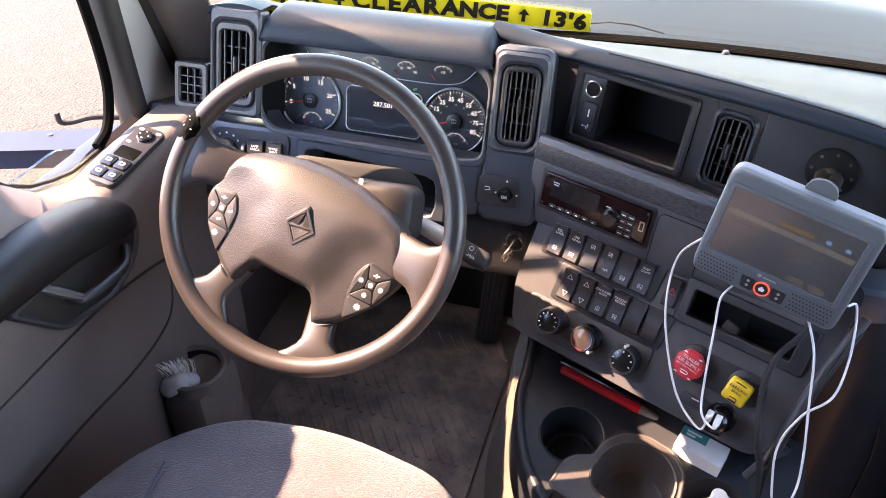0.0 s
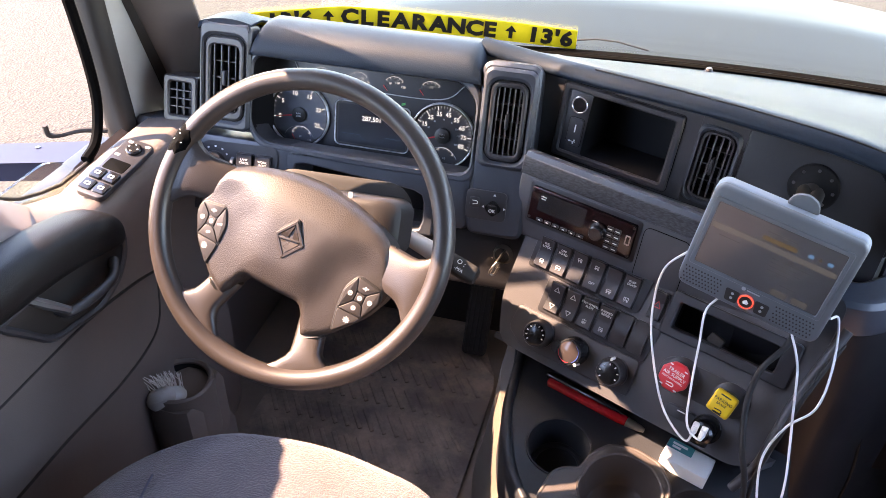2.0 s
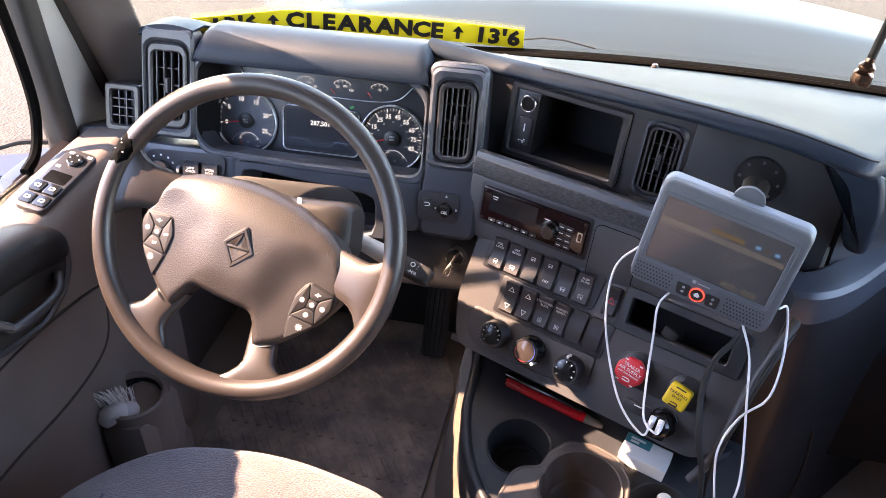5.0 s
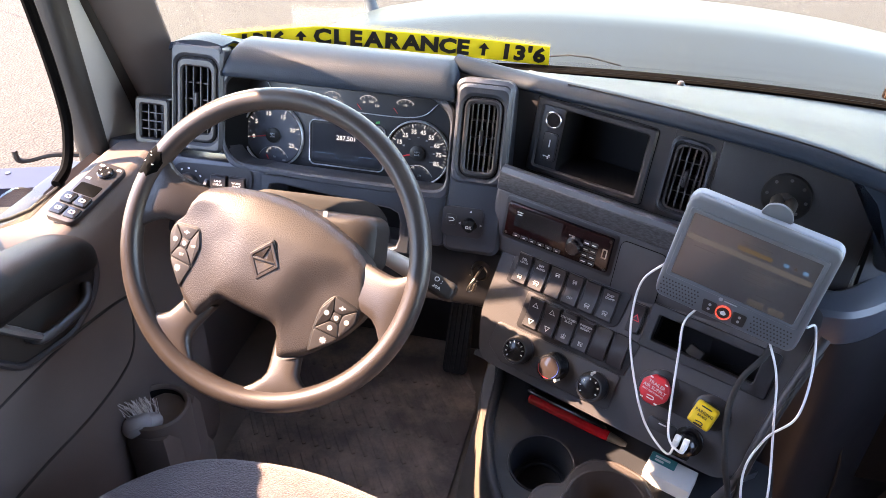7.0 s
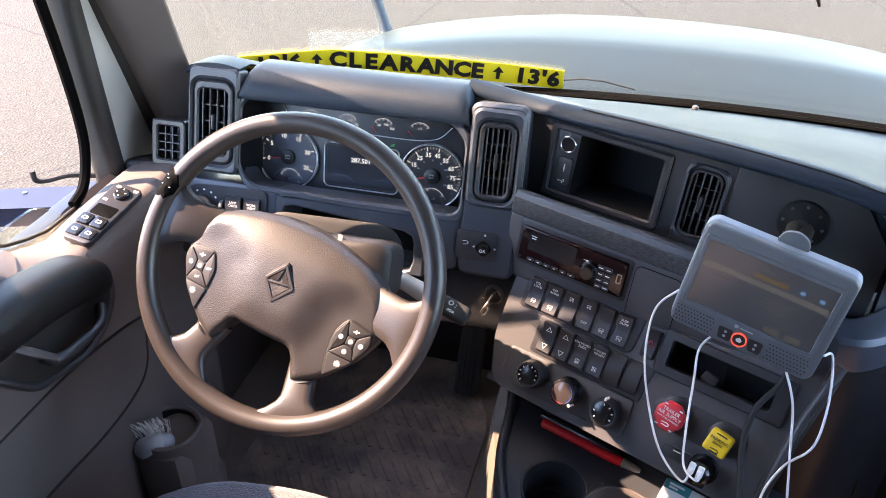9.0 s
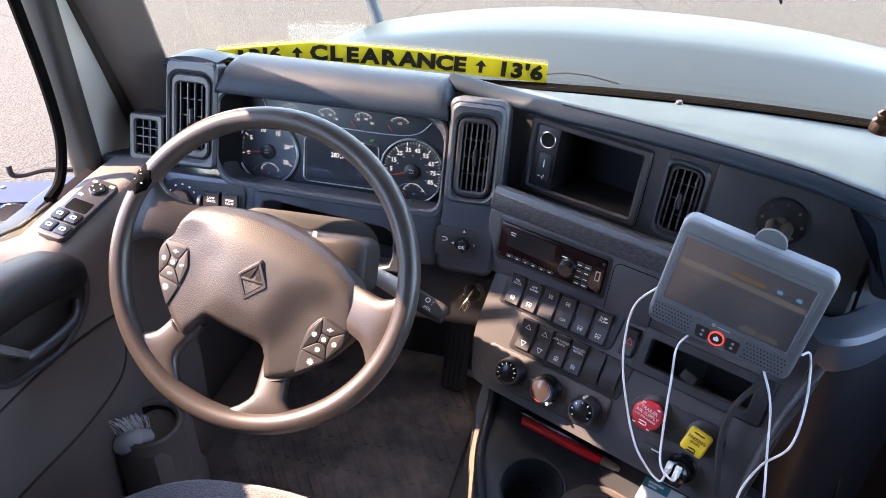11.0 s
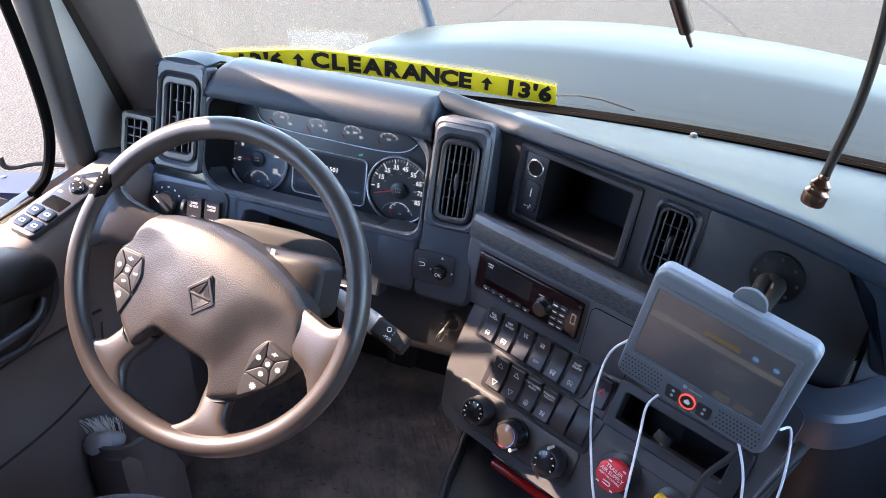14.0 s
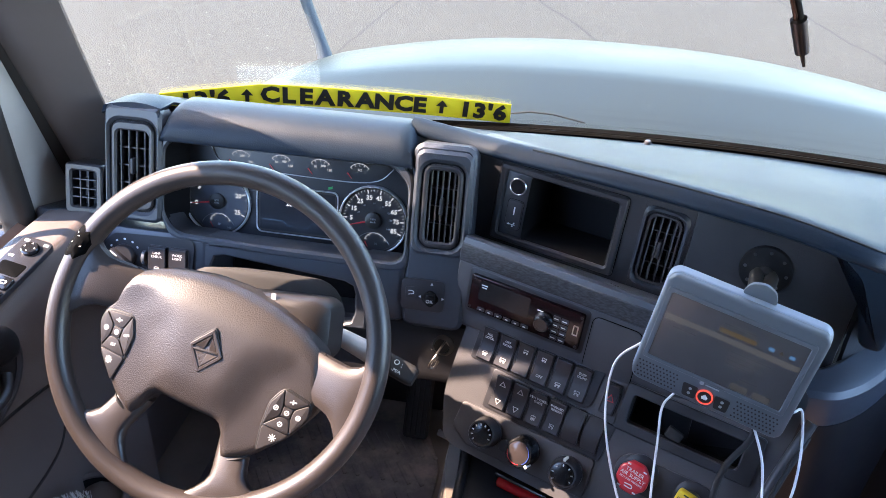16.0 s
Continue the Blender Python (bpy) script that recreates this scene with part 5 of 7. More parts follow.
for x0 in (0.008, 0.138):
    for i in range(12):
        for j in range(5):
            prism(bm, ngon(0.0013, 6, 0, x0 + 0.0046 * i + 0.0023 * (j % 2), -0.1315 - 0.0056 * j), 0.003, 0.0033)
tagged(part("speaker_grille", bm, BLACKP, tab), kind="stuff")
for x, l in ((0.079, "button"), (0.121, "button")):
    bm = BM()
    prism(bm, rounded([(x - 0.009, -0.136), (x + 0.009, -0.136), (x + 0.009, -0.153), (x - 0.006, -0.153)], 0.002), 0.002, 0.0045, 0.001)
    b = part("button", bm, BLACKP, tab)
    bm = BM()
    prism(bm, ngon(0.0022, 8, 0, x + 0.001, -0.141), 0.0045, 0.0048)
    prism(bm, ngon(0.0022, 8, 0, x + 0.001, -0.148), 0.0045, 0.0048)
    part("symbol", bm, GREYMARK, b)
bm = BM()
lathe(bm, [(0.0095, 0.002), (0.0095, 0.0046), (0, 0.0046)], 28, at(0.100, -0.1445))
home = part("home_button", bm, BLACKP, tab)
bm = BM()
frame_ring(bm, ngon(0.0105, 28, 0, 0.100, -0.1445), ngon(0.0090, 28, 0, 0.100, -0.1445), 0.003, 0.0050)
part("glow_ring", bm, LITRED, home, "red lit ring")
bm = BM()
prism(bm, [(0.0958, -0.1445), (0.100, -0.1405), (0.1042, -0.1445), (0.1028, -0.1478), (0.0972, -0.1478)][::-1], 0.0046, 0.005)
part("symbol", bm, MARK, home)
bm = BM()
prism(bm, ngon(0.003, 8, 0, 0.090, -0.127), 0.003, 0.0033)
bars(bm, [(0, 0, 0.018)], 0.104, -0.1275, 0.003, 0, 0.0018)
part("maker_mark", bm, GREYMARK, tab)
bm = BM()
prism(bm, rounded([(0.088, 0.004), (0.132, 0.004), (0.126, 0.020), (0.110, 0.026), (0.094, 0.020)], 0.006), -0.022, -0.016, 0.001)
part("clip", bm, GREYP, tab)

# ---- steering wheel ----
wheel = thing("steering_wheel", WHEEL @ at(0, 0, 0, -17.8), "brown-grey four-spoke steering wheel with a worn rim", "steering wheel")
bm = BM()
n, k = 96, 16
rings = []
for i in range(n):
    a = 2 * math.pi * i / n
    c = Vector((math.cos(a), math.sin(a), 0))
    rings.append([c * (0.2120 + 0.0155 * math.cos(2 * math.pi * j / k)) + Vector((0, 0, 0.0170 * math.sin(2 * math.pi * j / k))) for j in range(k)])
rings.append(rings[0])
loops(bm, rings, cap0=False, cap1=False)
bmesh.ops.remove_doubles(bm, verts=list(bm.verts), dist=1e-5)
part("rim", bm, WHEELM, wheel, "rim worn smooth, one chafed patch")


def spoke(p, q, w0, w1, z0, z1, flare):
    """A spoke from the hub out to the rim, widening where it meets the rim."""
    bm = BM()
    p, q = Vector((*p, 0)), Vector((*q, 0))
    d = (q - p).normalized()
    s = Vector((-d.y, d.x, 0))
    rings = []
    for i in range(9):
        t = i / 8
        w = (w0 + (w1 - w0) * t) / 2 + flare * max(0, t - 0.55) ** 2 * 5
        c = p.lerp(q, t) + Vector((0, 0, z0 + (z1 - z0) * t))
        th = 0.013 + 0.002 * t - 0.009 * t ** 5
        rings.append([c + s * w * math.cos(2 * math.pi * j / 16) * (abs(math.cos(2 * math.pi * j / 16)) ** -0.35 if abs(math.cos(2 * math.pi * j / 16)) > 1e-3 else 1) + Vector((0, 0, th * math.copysign(abs(math.sin(2 * math.pi * j / 16)) ** 0.6, math.sin(2 * math.pi * j / 16)))) for j in range(16)])
    loops(bm, rings)
    return part("spoke", bm, WHEELM, wheel)


for sx in (-1, 1):
    spoke((sx * 0.118, 0.010), (sx * 0.2035, 0.004), 0.060, 0.070, -0.0245, 0.0, 0.034)
    spoke((sx * 0.070, -0.108), (sx * 0.093, -0.1795), 0.042, 0.046, -0.0265, 0.0, 0.036)
half = [(0.0, 0.0715), (-0.05, 0.0675), (-0.10, 0.0545), (-0.136, 0.036), (-0.156, -0.0225), (-0.153, -0.040), (-0.136, -0.076), (-0.105, -0.113), (-0.094, -0.122), (-0.064, -0.139), (-0.0545, -0.110), (-0.044, -0.094)]
cover = rounded(half + [(0.0, -0.095)] + [(-x, y) for x, y in half[:0:-1]], 0.010, 4)
rise = [(0.0, 0.085), (-0.06, 0.082), (-0.12, 0.066), (-0.158, 0.040), (-0.168, -0.018), (-0.112, -0.010), (-0.090, -0.026), (-0.082, -0.062), (-0.066, -0.092), (-0.035, -0.106)]
boss = rise + [(0.0, -0.108)] + [(-x, y) for x, y in rise[:0:-1]]


def within(poly, x, y):
    """Distance from the outline to a point inside it, and below zero outside."""
    best, odd = 1.0, False
    for (x0, y0), (x1, y1) in zip(poly, poly[1:] + poly[:1]):
        dx, dy = x1 - x0, y1 - y0
        t = max(0.0, min(1.0, ((x - x0) * dx + (y - y0) * dy) / (dx * dx + dy * dy + 1e-12)))
        best = min(best, math.hypot(x - x0 - t * dx, y - y0 - t * dy))
        if (y0 > y) != (y1 > y) and x < x0 + (y - y0) / (y1 - y0) * dx:
            odd = not odd
    return best if odd else -best


def cover_z(x, y):
    """Height of the cover: a rolled edge, a low shoulder and a swelling middle."""
    edge = min(1.0, max(0.0, within(cover, x, y)) / 0.010)
    mid = min(1.0, max(0.0, within(boss, x, y)) / 0.060)
    fall = 1.9 * max(0.0, y + 0.03) ** 2 + 0.22 * x * x
    return -0.012 - fall + 0.011 * math.sqrt(1 - (1 - edge) ** 2) + 0.010 * mid * mid * (3 - 2 * mid) + 0.004 * (1 - (x / 0.16) ** 2) * edge


def span(x):
    """The cover's lower and upper edge at x."""
    ys = []
    for (x0, y0), (x1, y1) in zip(cover, cover[1:] + cover[:1]):
        if (x0 <= x) != (x1 <= x):
            ys.append(y0 + (x - x0) / (x1 - x0) * (y1 - y0))
    return min(ys), max(ys)


bm = BM()
wide = max(x for x, y in cover)
rows = []
for i in range(73):
    x = (wide - 2e-5) * math.sin(math.pi / 2 * (i / 36 - 1))
    lo, hi = span(x)
    row = []
    for j in range(41):
        y = (lo + hi) / 2 + (hi - lo) / 2 * math.sin(math.pi / 2 * (j / 20 - 1))
        row.append((x, y, cover_z(x, y)))
    rows.append(row)
sheet(bm, rows, 0)
rims = [e for e in bm.edges if e.is_boundary]
skirt = bmesh.ops.extrude_edge_only(bm, edges=rims)["geom"]
bmesh.ops.translate(bm, vec=(0, 0, -0.034), verts=[v for v in skirt if isinstance(v, bmesh.types.BMVert)])
HUB = at(0, 0, -0.011)
part("airbag_cover", bm, WHEELC, wheel, "pebble-grained brown-grey airbag cover", sharp=70)
for sx in (-1, 1):
    for line in ([(0.136, 0.040), (0.145, 0.012), (0.1545, -0.018), (0.157, -0.026)], [(0.060, -0.1405), (0.075, -0.1335), (0.091, -0.1245), (0.098, -0.121)]):
        bm = BM()
        tube(bm, spline([(sx * line[0][0], line[0][1], -0.016), (sx * line[1][0], line[1][1], -0.0055), (sx * line[2][0], line[2][1], -0.0055), (sx * line[3][0], line[3][1], -0.016)], 6), 0.0016, 6)
        part("seam", bm, BLACKP, wheel)
    # button pad set into the shoulder over the lower spoke

    def flip(pts):
        pts = [(sx * x, y) for x, y in pts]
        return pts if sx > 0 else pts[::-1]

    A, B, C, D, E2, F2 = (0.108, -0.0175), (0.1455, -0.024), (0.1490, -0.042), (0.131, -0.078), (0.1035, -0.106), (0.0965, -0.041)
    L1, L2 = (0.0975, -0.071), (0.1350, -0.071)
    TIP = HUB @ Matrix.Translation((sx * 0.12, 0, -0.0105)) @ pose(0, 0, 0, 0, sx * 5.0, 0) @ Matrix.Translation((-sx * 0.12, 0, 0))
    bm = BM()
    plate = [(0.1220 + (x - 0.1220) * 1.09, -0.0580 + (y + 0.0580) * 1.07) for x, y in (B, A, F2, L1, E2, D, C)]
    prism(bm, rounded(flip(plate), 0.010), 0.0, 0.0196, 0.002)
    pad = part("button_pad", bm, BLACKP, wheel, "dark button pad with white symbols", m=TIP)
    c0, h0 = Vector((0.1215, -0.0455)), 0.0068
    q = [(c0.x - h0, c0.y + h0), (c0.x + h0, c0.y + h0), (c0.x + h0, c0.y - h0), (c0.x - h0, c0.y - h0)]
    keys = [[q[1], q[0], q[3], q[2]], [B, A, q[0], q[1]], [A, F2, L1, q[3], q[0]], [C, B, q[1], q[2], L2], [q[2], q[3], L1, L2], [L2, L1, E2, D]]
    for j, pts in enumerate(keys):
        pts = flip(pts)
        bm = BM()
        prism(bm, inset(rounded(pts, 0.0022 if j == 0 else 0.0048, 3), 0.0005), 0.010, 0.0213, 0.0010)
        part("button", bm, PADM, pad)
        cx, cy = sum(p[0] for p in pts) / len(pts), sum(p[1] for p in pts) / len(pts)
        turn = 15
        if sx < 0 and j in (2, 4):
            letters("lettering", {2: "OFF", 4: "SET"}[j], 0.0050, MARK, pad, cx, cy, 0.0215, turn)
        else:
            bm = BM()
            mm = at(cx, cy, 0, turn)
            if j == 1:
                prism(bm, box2(-0.0045, -0.0007, 0.0045, 0.0007, 0.0003, 1), 0.0213, 0.0217, m=mm)
                prism(bm, box2(-0.0007, -0.003, 0.0007, 0.003, 0.0003, 1), 0.0214, 0.0218, m=mm)
            elif j == 5:
                for a in range(0, 180, 45):
                    prism(bm, box2(-0.0050, -0.0005, 0.0050, 0.0005, 0.0002, 1), 0.0213, 0.0217 + a * 1e-6, m=mm @ at(0, 0, 0, a))
            else:
                frame_ring(bm, ngon(0.0034, 10), ngon(0.0023, 10), 0.0213, 0.0217, m=mm)
                prism(bm, box2(-0.0035, -0.0005, 0.0035, 0.0005, 0.0002, 1), 0.0214, 0.0218, m=mm @ at(0, 0, 0, 45))
            part("symbol", bm, MARK, pad)
# diamond badge
bm = BM()
dia = rounded([(0.0, 0.030), (-0.0235, 0.0), (0.0, -0.030), (0.0235, 0.0)], 0.003)
frame_ring(bm, dia, inset(dia, 0.0045), 0.024, 0.0290, 0.001, at(0.0, -0.0145, 0, 0))
badge = part("badge", bm, WHEELM, wheel, "raised diamond-shaped badge", m=at(0, 0, -0.0148))
bm = BM()
M2 = at(0.0, -0.0145, 0, 0)
groove = rounded([(0.0, 0.033), (-0.0262, 0.0), (0.0, -0.033), (0.0262, 0.0)], 0.004)
prism(bm, groove, 0.020, 0.0268, 0.0006, M2)
part("groove", bm, BLACKP, badge)
for pts, hgt in (([(0.0, 0.021), (-0.0155, 0.001), (-0.003, 0.002)], 0.0284), ([(0.0, 0.021), (0.003, 0.002), (0.0155, 0.001)], 0.0272), ([(-0.0155, -0.001), (0.0, -0.021), (-0.003, -0.002)], 0.0276), ([(0.0155, -0.001), (0.003, -0.002), (0.0, -0.021)], 0.0286)):
    bm = BM()
    prism(bm, pts, 0.024, hgt, 0.0008, M2, 2)
    part("facet", bm, WHEELM, badge)
bm = BM()
prism(bm, [(-0.017, -0.0015), (-0.015, -0.004), (0.017, 0.0015), (0.015, 0.004)], 0.024, 0.0292, 0.0008, M2, 2)
part("band", bm, PADM, badge)
# chafed patch on the rim
bm = BM()
rng = random.Random(4)
rows = []
for i in range(11):
    row = []
    for j in range(9):
        b = -10 + 150 * j / 8
        half_a = 5.6 * math.sqrt(max(0.05, 1 - ((j - 4) / 4.4) ** 2)) * (1 + 0.18 * math.sin(j * 2.3))
        a = radians(168.8 + half_a * (i / 5 - 1))
        lift = 0.0007 + (0.0012 * rng.random() if 0 < i < 10 and 0 < j < 8 else 0)
        row.append(tuple(Vector((math.cos(a), math.sin(a), 0)) * (0.2120 + (0.0155 + lift) * math.cos(radians(b))) + Vector((0, 0, (0.0170 + lift) * math.sin(radians(b))))))
    rows.append(row)
sheet(bm, rows, 0.0)
patch = part("chafed_patch", bm, FRIT, wheel, "torn black patch on the rim", sharp=20)
bm = BM()
for i in range(4):
    a, b = radians(168.8 + rng.uniform(-3.5, 3.5)), rng.uniform(40, 110)
    c = Vector((math.cos(a), math.sin(a), 0)) * (0.2120 + 0.0172 * math.cos(radians(b))) + Vector((0, 0, 0.0187 * math.sin(radians(b))))
    slab(bm, -0.0013, -0.0005, -0.001, 0.0013, 0.0005, 0.0006, 0.0003, Matrix.Translation(c) @ pose(0, 0, 0, 0, 0, rng.uniform(0, 180)))
part("fleck", bm, WHITEP, patch)

# column, stalk
col = thing("steering_column", WHEEL, "dark taupe steering column shroud", "steering column")
bm = BM()
rings = []
for z, w, h, dx in ((-0.045, 0.085, 0.030, 0.016), (-0.052, 0.104, 0.038, 0.018), (-0.060, 0.112, 0.041, 0.020), (-0.100, 0.119, 0.043, 0.022), (-0.104, 0.116, 0.041, 0.022)):
    rings.append([(x + dx, y + 0.021, z) for x, y in rrect(2 * w, 2 * h, 0.022, 5)])
loops(bm, rings[::-1])
part("shroud", bm, SHROUD, col)
bm = BM()
prism(bm, box2(0.052, 0.030, 0.059, 0.060, 0.001, 1), -0.0523, -0.0518, m=pose(0, 0, 0, 4))
part("scuff", bm, SILVER, col, "pale scuff on the shroud")
for i in range(9):
    bm = BM()
    rings = []
    for z, k in ((-0.100, 0.90), (-0.1035, 1.0), (-0.1060, 1.0), (-0.110, 0.90)):
        rings.append([(x * k + 0.020 - 0.004 * i, y * k + 0.030, z - 0.0100 * i) for x, y in rrect(0.236 - 0.013 * max(0, i - 1), 0.112, 0.045, 6)])
    loops(bm, rings[::-1])
    part("bellows_fold", bm, BELLOWM, col)
stalk = thing("column_stalk", Matrix(), "grey and black control stalk with a printed end", "stalk")
a, b = Vector((-0.345, 0.985, 0.735)), Vector((-0.262, 0.965, 0.712))
bm = BM()
tube(bm, [a, a.lerp(b, 0.3), a.lerp(b, 0.9), b], 0.014, 16, None, [0.010, 0.013, 0.0155, 0.0150])
part("barrel", bm, STALKM, stalk, "shiny grey barrel")
c = Vector((-0.205, 0.951, 0.696))
d = (c - b).normalized()
zz = (Vector((0, -0.6, 0.8)) - d * d.dot(Vector((0, -0.6, 0.8)))).normalized()
yy = zz.cross(d)
turned = Matrix(((d.x, yy.x, zz.x, 0), (d.y, yy.y, zz.y, 0), (d.z, yy.z, zz.z, 0), (0, 0, 0, 1)))
bm = BM()
rings = []
for u, k in ((-0.002, 0.80), (0.001, 0.97), (0.004, 1.0), (0.046, 1.0), (0.051, 0.95), (0.054, 0.8)):
    rings.append([(u, p * k, q * k) for p, q in rrect(0.028, 0.027, 0.006, 4)])
loops(bm, rings, Matrix.Translation(b) @ turned)
part("end_cap", bm, RUBBER, stalk, "black block-shaped end cap")
cap = Matrix.Translation(b.lerp(c, 0.45) + zz * 0.0136) @ turned
letters("lettering", "O :", 0.011, MARK, stalk, 0, 0, 0, m=cap @ at(-0.002, 0.005))
letters("lettering", "-M/A", 0.007, MARK, stalk, 0, 0, 0, m=cap @ at(0.0, -0.006))

# ---- driver seat ----
seat = thing("driver_seat", Matrix(), "blue-grey woven cloth driver seat cushion", "seat")
base = [(-0.715, -0.2), (-0.125, -0.2), (-0.105, 0.48), (-0.125, 0.63), (-0.20, 0.712), (-0.38, 0.752), (-0.55, 0.732), (-0.65, 0.64), (-0.705, 0.48)]
out = rounded(base, 0.10, 6)
bm = BM()
rings = []
for f, z in ((0.93, 0.33), (0.985, 0.37), (1.0, 0.43), (0.99, 0.478), (0.965, 0.508), (0.92, 0.528), (0.80, 0.543), (0.55, 0.551), (0.25, 0.553)):
    rings.append([(-0.410 + (x + 0.410) * f, 0.25 + (y - 0.25) * f, z) for x, y in out])
loops(bm, rings)
part("cushion", bm, FABRIC, seat, sharp=60)


def seat_z(x, y):
    """Height of the cushion's top near its front corners."""
    r = max(abs(x + 0.410) / 0.305, abs(y - 0.25) / 0.500)
    return 0.552 - 0.024 * max(0, r - 0.55) ** 2 / 0.2 - (0.06 * max(0, r - 0.92) / 0.08 if r > 0.92 else 0)


for pts in ([(-0.572, 0.585), (-0.565, 0.54), (-0.555, 0.46), (-0.55, 0.30)], [(-0.135, 0.58), (-0.20, 0.55), (-0.26, 0.50), (-0.275, 0.30)]):
    bm = BM()
    tube(bm, [(p.x, p.y, seat_z(p.x, p.y) - 0.0005) for p in spline([(x, y, 0) for x, y in pts], 6)], 0.0016, 6)
    part("seam", bm, SEAMM, seat)
bm = BM()
slab(bm, -0.64, -0.15, 0.10, -0.22, 0.58, 0.335, 0.03)
part("base", bm, DARK, seat)
bm = BM()
slab(bm, -0.58, -0.10, 0.0, -0.28, 0.50, 0.10, 0.02)
part("pedestal", bm, DARK, seat)

# ---- driver door ----
door = thing("driver_door", Matrix(), "taupe moulded driver door with a black armrest", "door")
bm = BM()
prof = [(-0.93, 0.02), (-0.83, 0.02), (-0.80, 0.10), (-0.795, 0.35), (-0.80, 0.60), (-0.785, 0.70), (-0.785, 0.745), (-0.80, 0.768), (-0.885, 0.785), (-0.90, 0.77), (-0.93, 0.74)]
prof = rounded(prof, 0.02, 3)
rings = []
def belt(y):
    """Rise of the window sill towards the unseen rear, added to shade the seat."""
    return float(np.interp(y, (0.2, 0.52, 0.64, 0.72, 0.80, 0.90), (0.25, 0.24, 0.215, 0.12, 0.035, 0.0)))


for y, dz in ((-0.1, 0.0), (0.2, 0.0), (0.35, 0.0), (0.47, 0.0), (0.6, -0.002), (0.69, -0.003), (0.75, -0.004), (0.82, -0.005), (0.86, -0.005), (0.90, -0.003), (1.0, 0.010), (1.10, 0.020), (1.135, 0.022)):
    rings.append([(x + (0.02 * max(0, y - 0.95) / 0.185), y, z + dz * (1 if z > 0.5 else 0) + belt(y) * min(1, max(0, z - 0.62) / 0.12) * (1 if x < -0.86 else 0.12) - (0.022 if x < -0.86 and z > 0.76 else 0)) for x, z in prof])
loops(bm, rings)
part("panel", bm, DOORM, door)
bm = BM()
slab(bm, -0.99, -0.1, 0.0, -0.93, 1.14, 0.725, 0.006)
part("outer_skin", bm, PAINTB, door, "blue-white painted outer skin")
bm = BM()
tube(bm, [(-0.895, y, 0.764 + belt(y) + (0.010 if y > 1 else 0)) for y in np.linspace(0.0, 1.0, 24)], 0.0035, 8)
part("belt_seal", bm, RUBBER, door)
bm = BM()
tube(bm, spline([(-0.896, 0.985, 0.770), (-0.899, 1.02, 0.782), (-0.903, 1.046, 0.815), (-0.905, 1.060, 0.87), (-0.905, 1.055, 0.98), (-0.90, 1.03, 1.14), (-0.895, 1.0, 1.36)], 6), 0.009, 8)
part("window_channel", bm, FRIT, door)
# armrest pad: a long drooping bolster over a dished handle plate
bm = BM()
rings = []
for i in range(40):
    y = 0.20 + 0.700 * (1 - (1 - i / 39) ** 2.2)
    end = math.sqrt(max(0.03, 1 - (max(0.0, y - 0.83) / 0.0705) ** 2.6))
    zc = float(np.interp(y, (0.20, 0.60, 0.685, 0.735, 0.783, 0.82, 0.853, 0.90), (0.782, 0.780, 0.772, 0.766, 0.756, 0.746, 0.734, 0.712)))
    rings.append([(-0.800 + 0.045 * end * math.copysign(abs(math.cos(t)) ** 0.8, math.cos(t)), y, zc + 0.038 * end * math.copysign(abs(math.sin(t)) ** 0.8, math.sin(t))) for t in np.linspace(0, 2 * math.pi, 32, endpoint=False)])
loops(bm, rings)
part("armrest", bm, PAD, door, "long black padded armrest", sharp=70)
SIDE = Matrix(((0, 0, 1, -0.80), (1, 0, 0, 0), (0, 1, 0, 0), (0, 0, 0, 1)))
well_edge = rounded([(0.60, 0.745), (0.645, 0.695), (0.688, 0.645), (0.80, 0.620), (0.860, 0.640), (0.890, 0.675), (0.896, 0.72), (0.86, 0.745)], 0.022)
bm = BM()
prism(bm, well_edge, 0.0, 0.0215, 0.003, SIDE)
recess = part("handle_recess", bm, BLACKP, door, "dished black plate round the handle")
bm = BM()
frame_ring(bm, well_edge, inset(well_edge, 0.012), 0.010, 0.027, 0.004, SIDE)
part("recess_lip", bm, DARK, recess)
bm = BM()
tube(bm, spline([(-0.778, 0.715, 0.690), (-0.760, 0.722, 0.685), (-0.756, 0.77, 0.678), (-0.758, 0.82, 0.676), (-0.775, 0.85, 0.684)], 6), 0.0085, 10)
part("door_handle", bm, DARK, door, "black pull handle")
bm = BM()
tube(bm, [(-0.782, 0.672, 0.742), (-0.765, 0.69, 0.722), (-0.757, 0.718, 0.692)], 0.007, 8, None, [0.007, 0.008, 0.006])
part("handle_lever", bm, SLATM, door)
# switch plate on the door's ledge
SW = Matrix.Translation((-0.815, 0.955, 0.785)) @ pose(0, 0, 0, 9, 8, -5)
bm = BM()
prism(bm, rrect(0.052, 0.142, 0.010), -0.006, 0.003, 0.002, SW)
plate = part("switch_plate", bm, DARK, door, "black window and mirror switch plate")
for x, y in ((-0.0125, -0.026), (0.0125, -0.026), (-0.0125, -0.052), (0.0125, -0.052)):
    bm = BM()
    prism(bm, rrect(0.022, 0.022, 0.003), 0.003, 0.008 if y > -0.04 else 0.006, 0.0015, SW @ at(x, y))
    b = part("switch", bm, GLOSS, plate)
    bm = BM()
    frame_ring(bm, rrect(0.010, 0.007, 0.002), rrect(0.0065, 0.004, 0.001), 0.008 if y > -0.04 else 0.006, 0.0084 if y > -0.04 else 0.0064, 0, SW @ at(x, y))
    part("symbol", bm, MARK, plate)
bm = BM()
prism(bm, rrect(0.040, 0.026, 0.004), -0.004, -0.003 + 0.0065, 0.001, SW @ at(0, 0.003))
part("finger_well", bm, FRIT, plate)
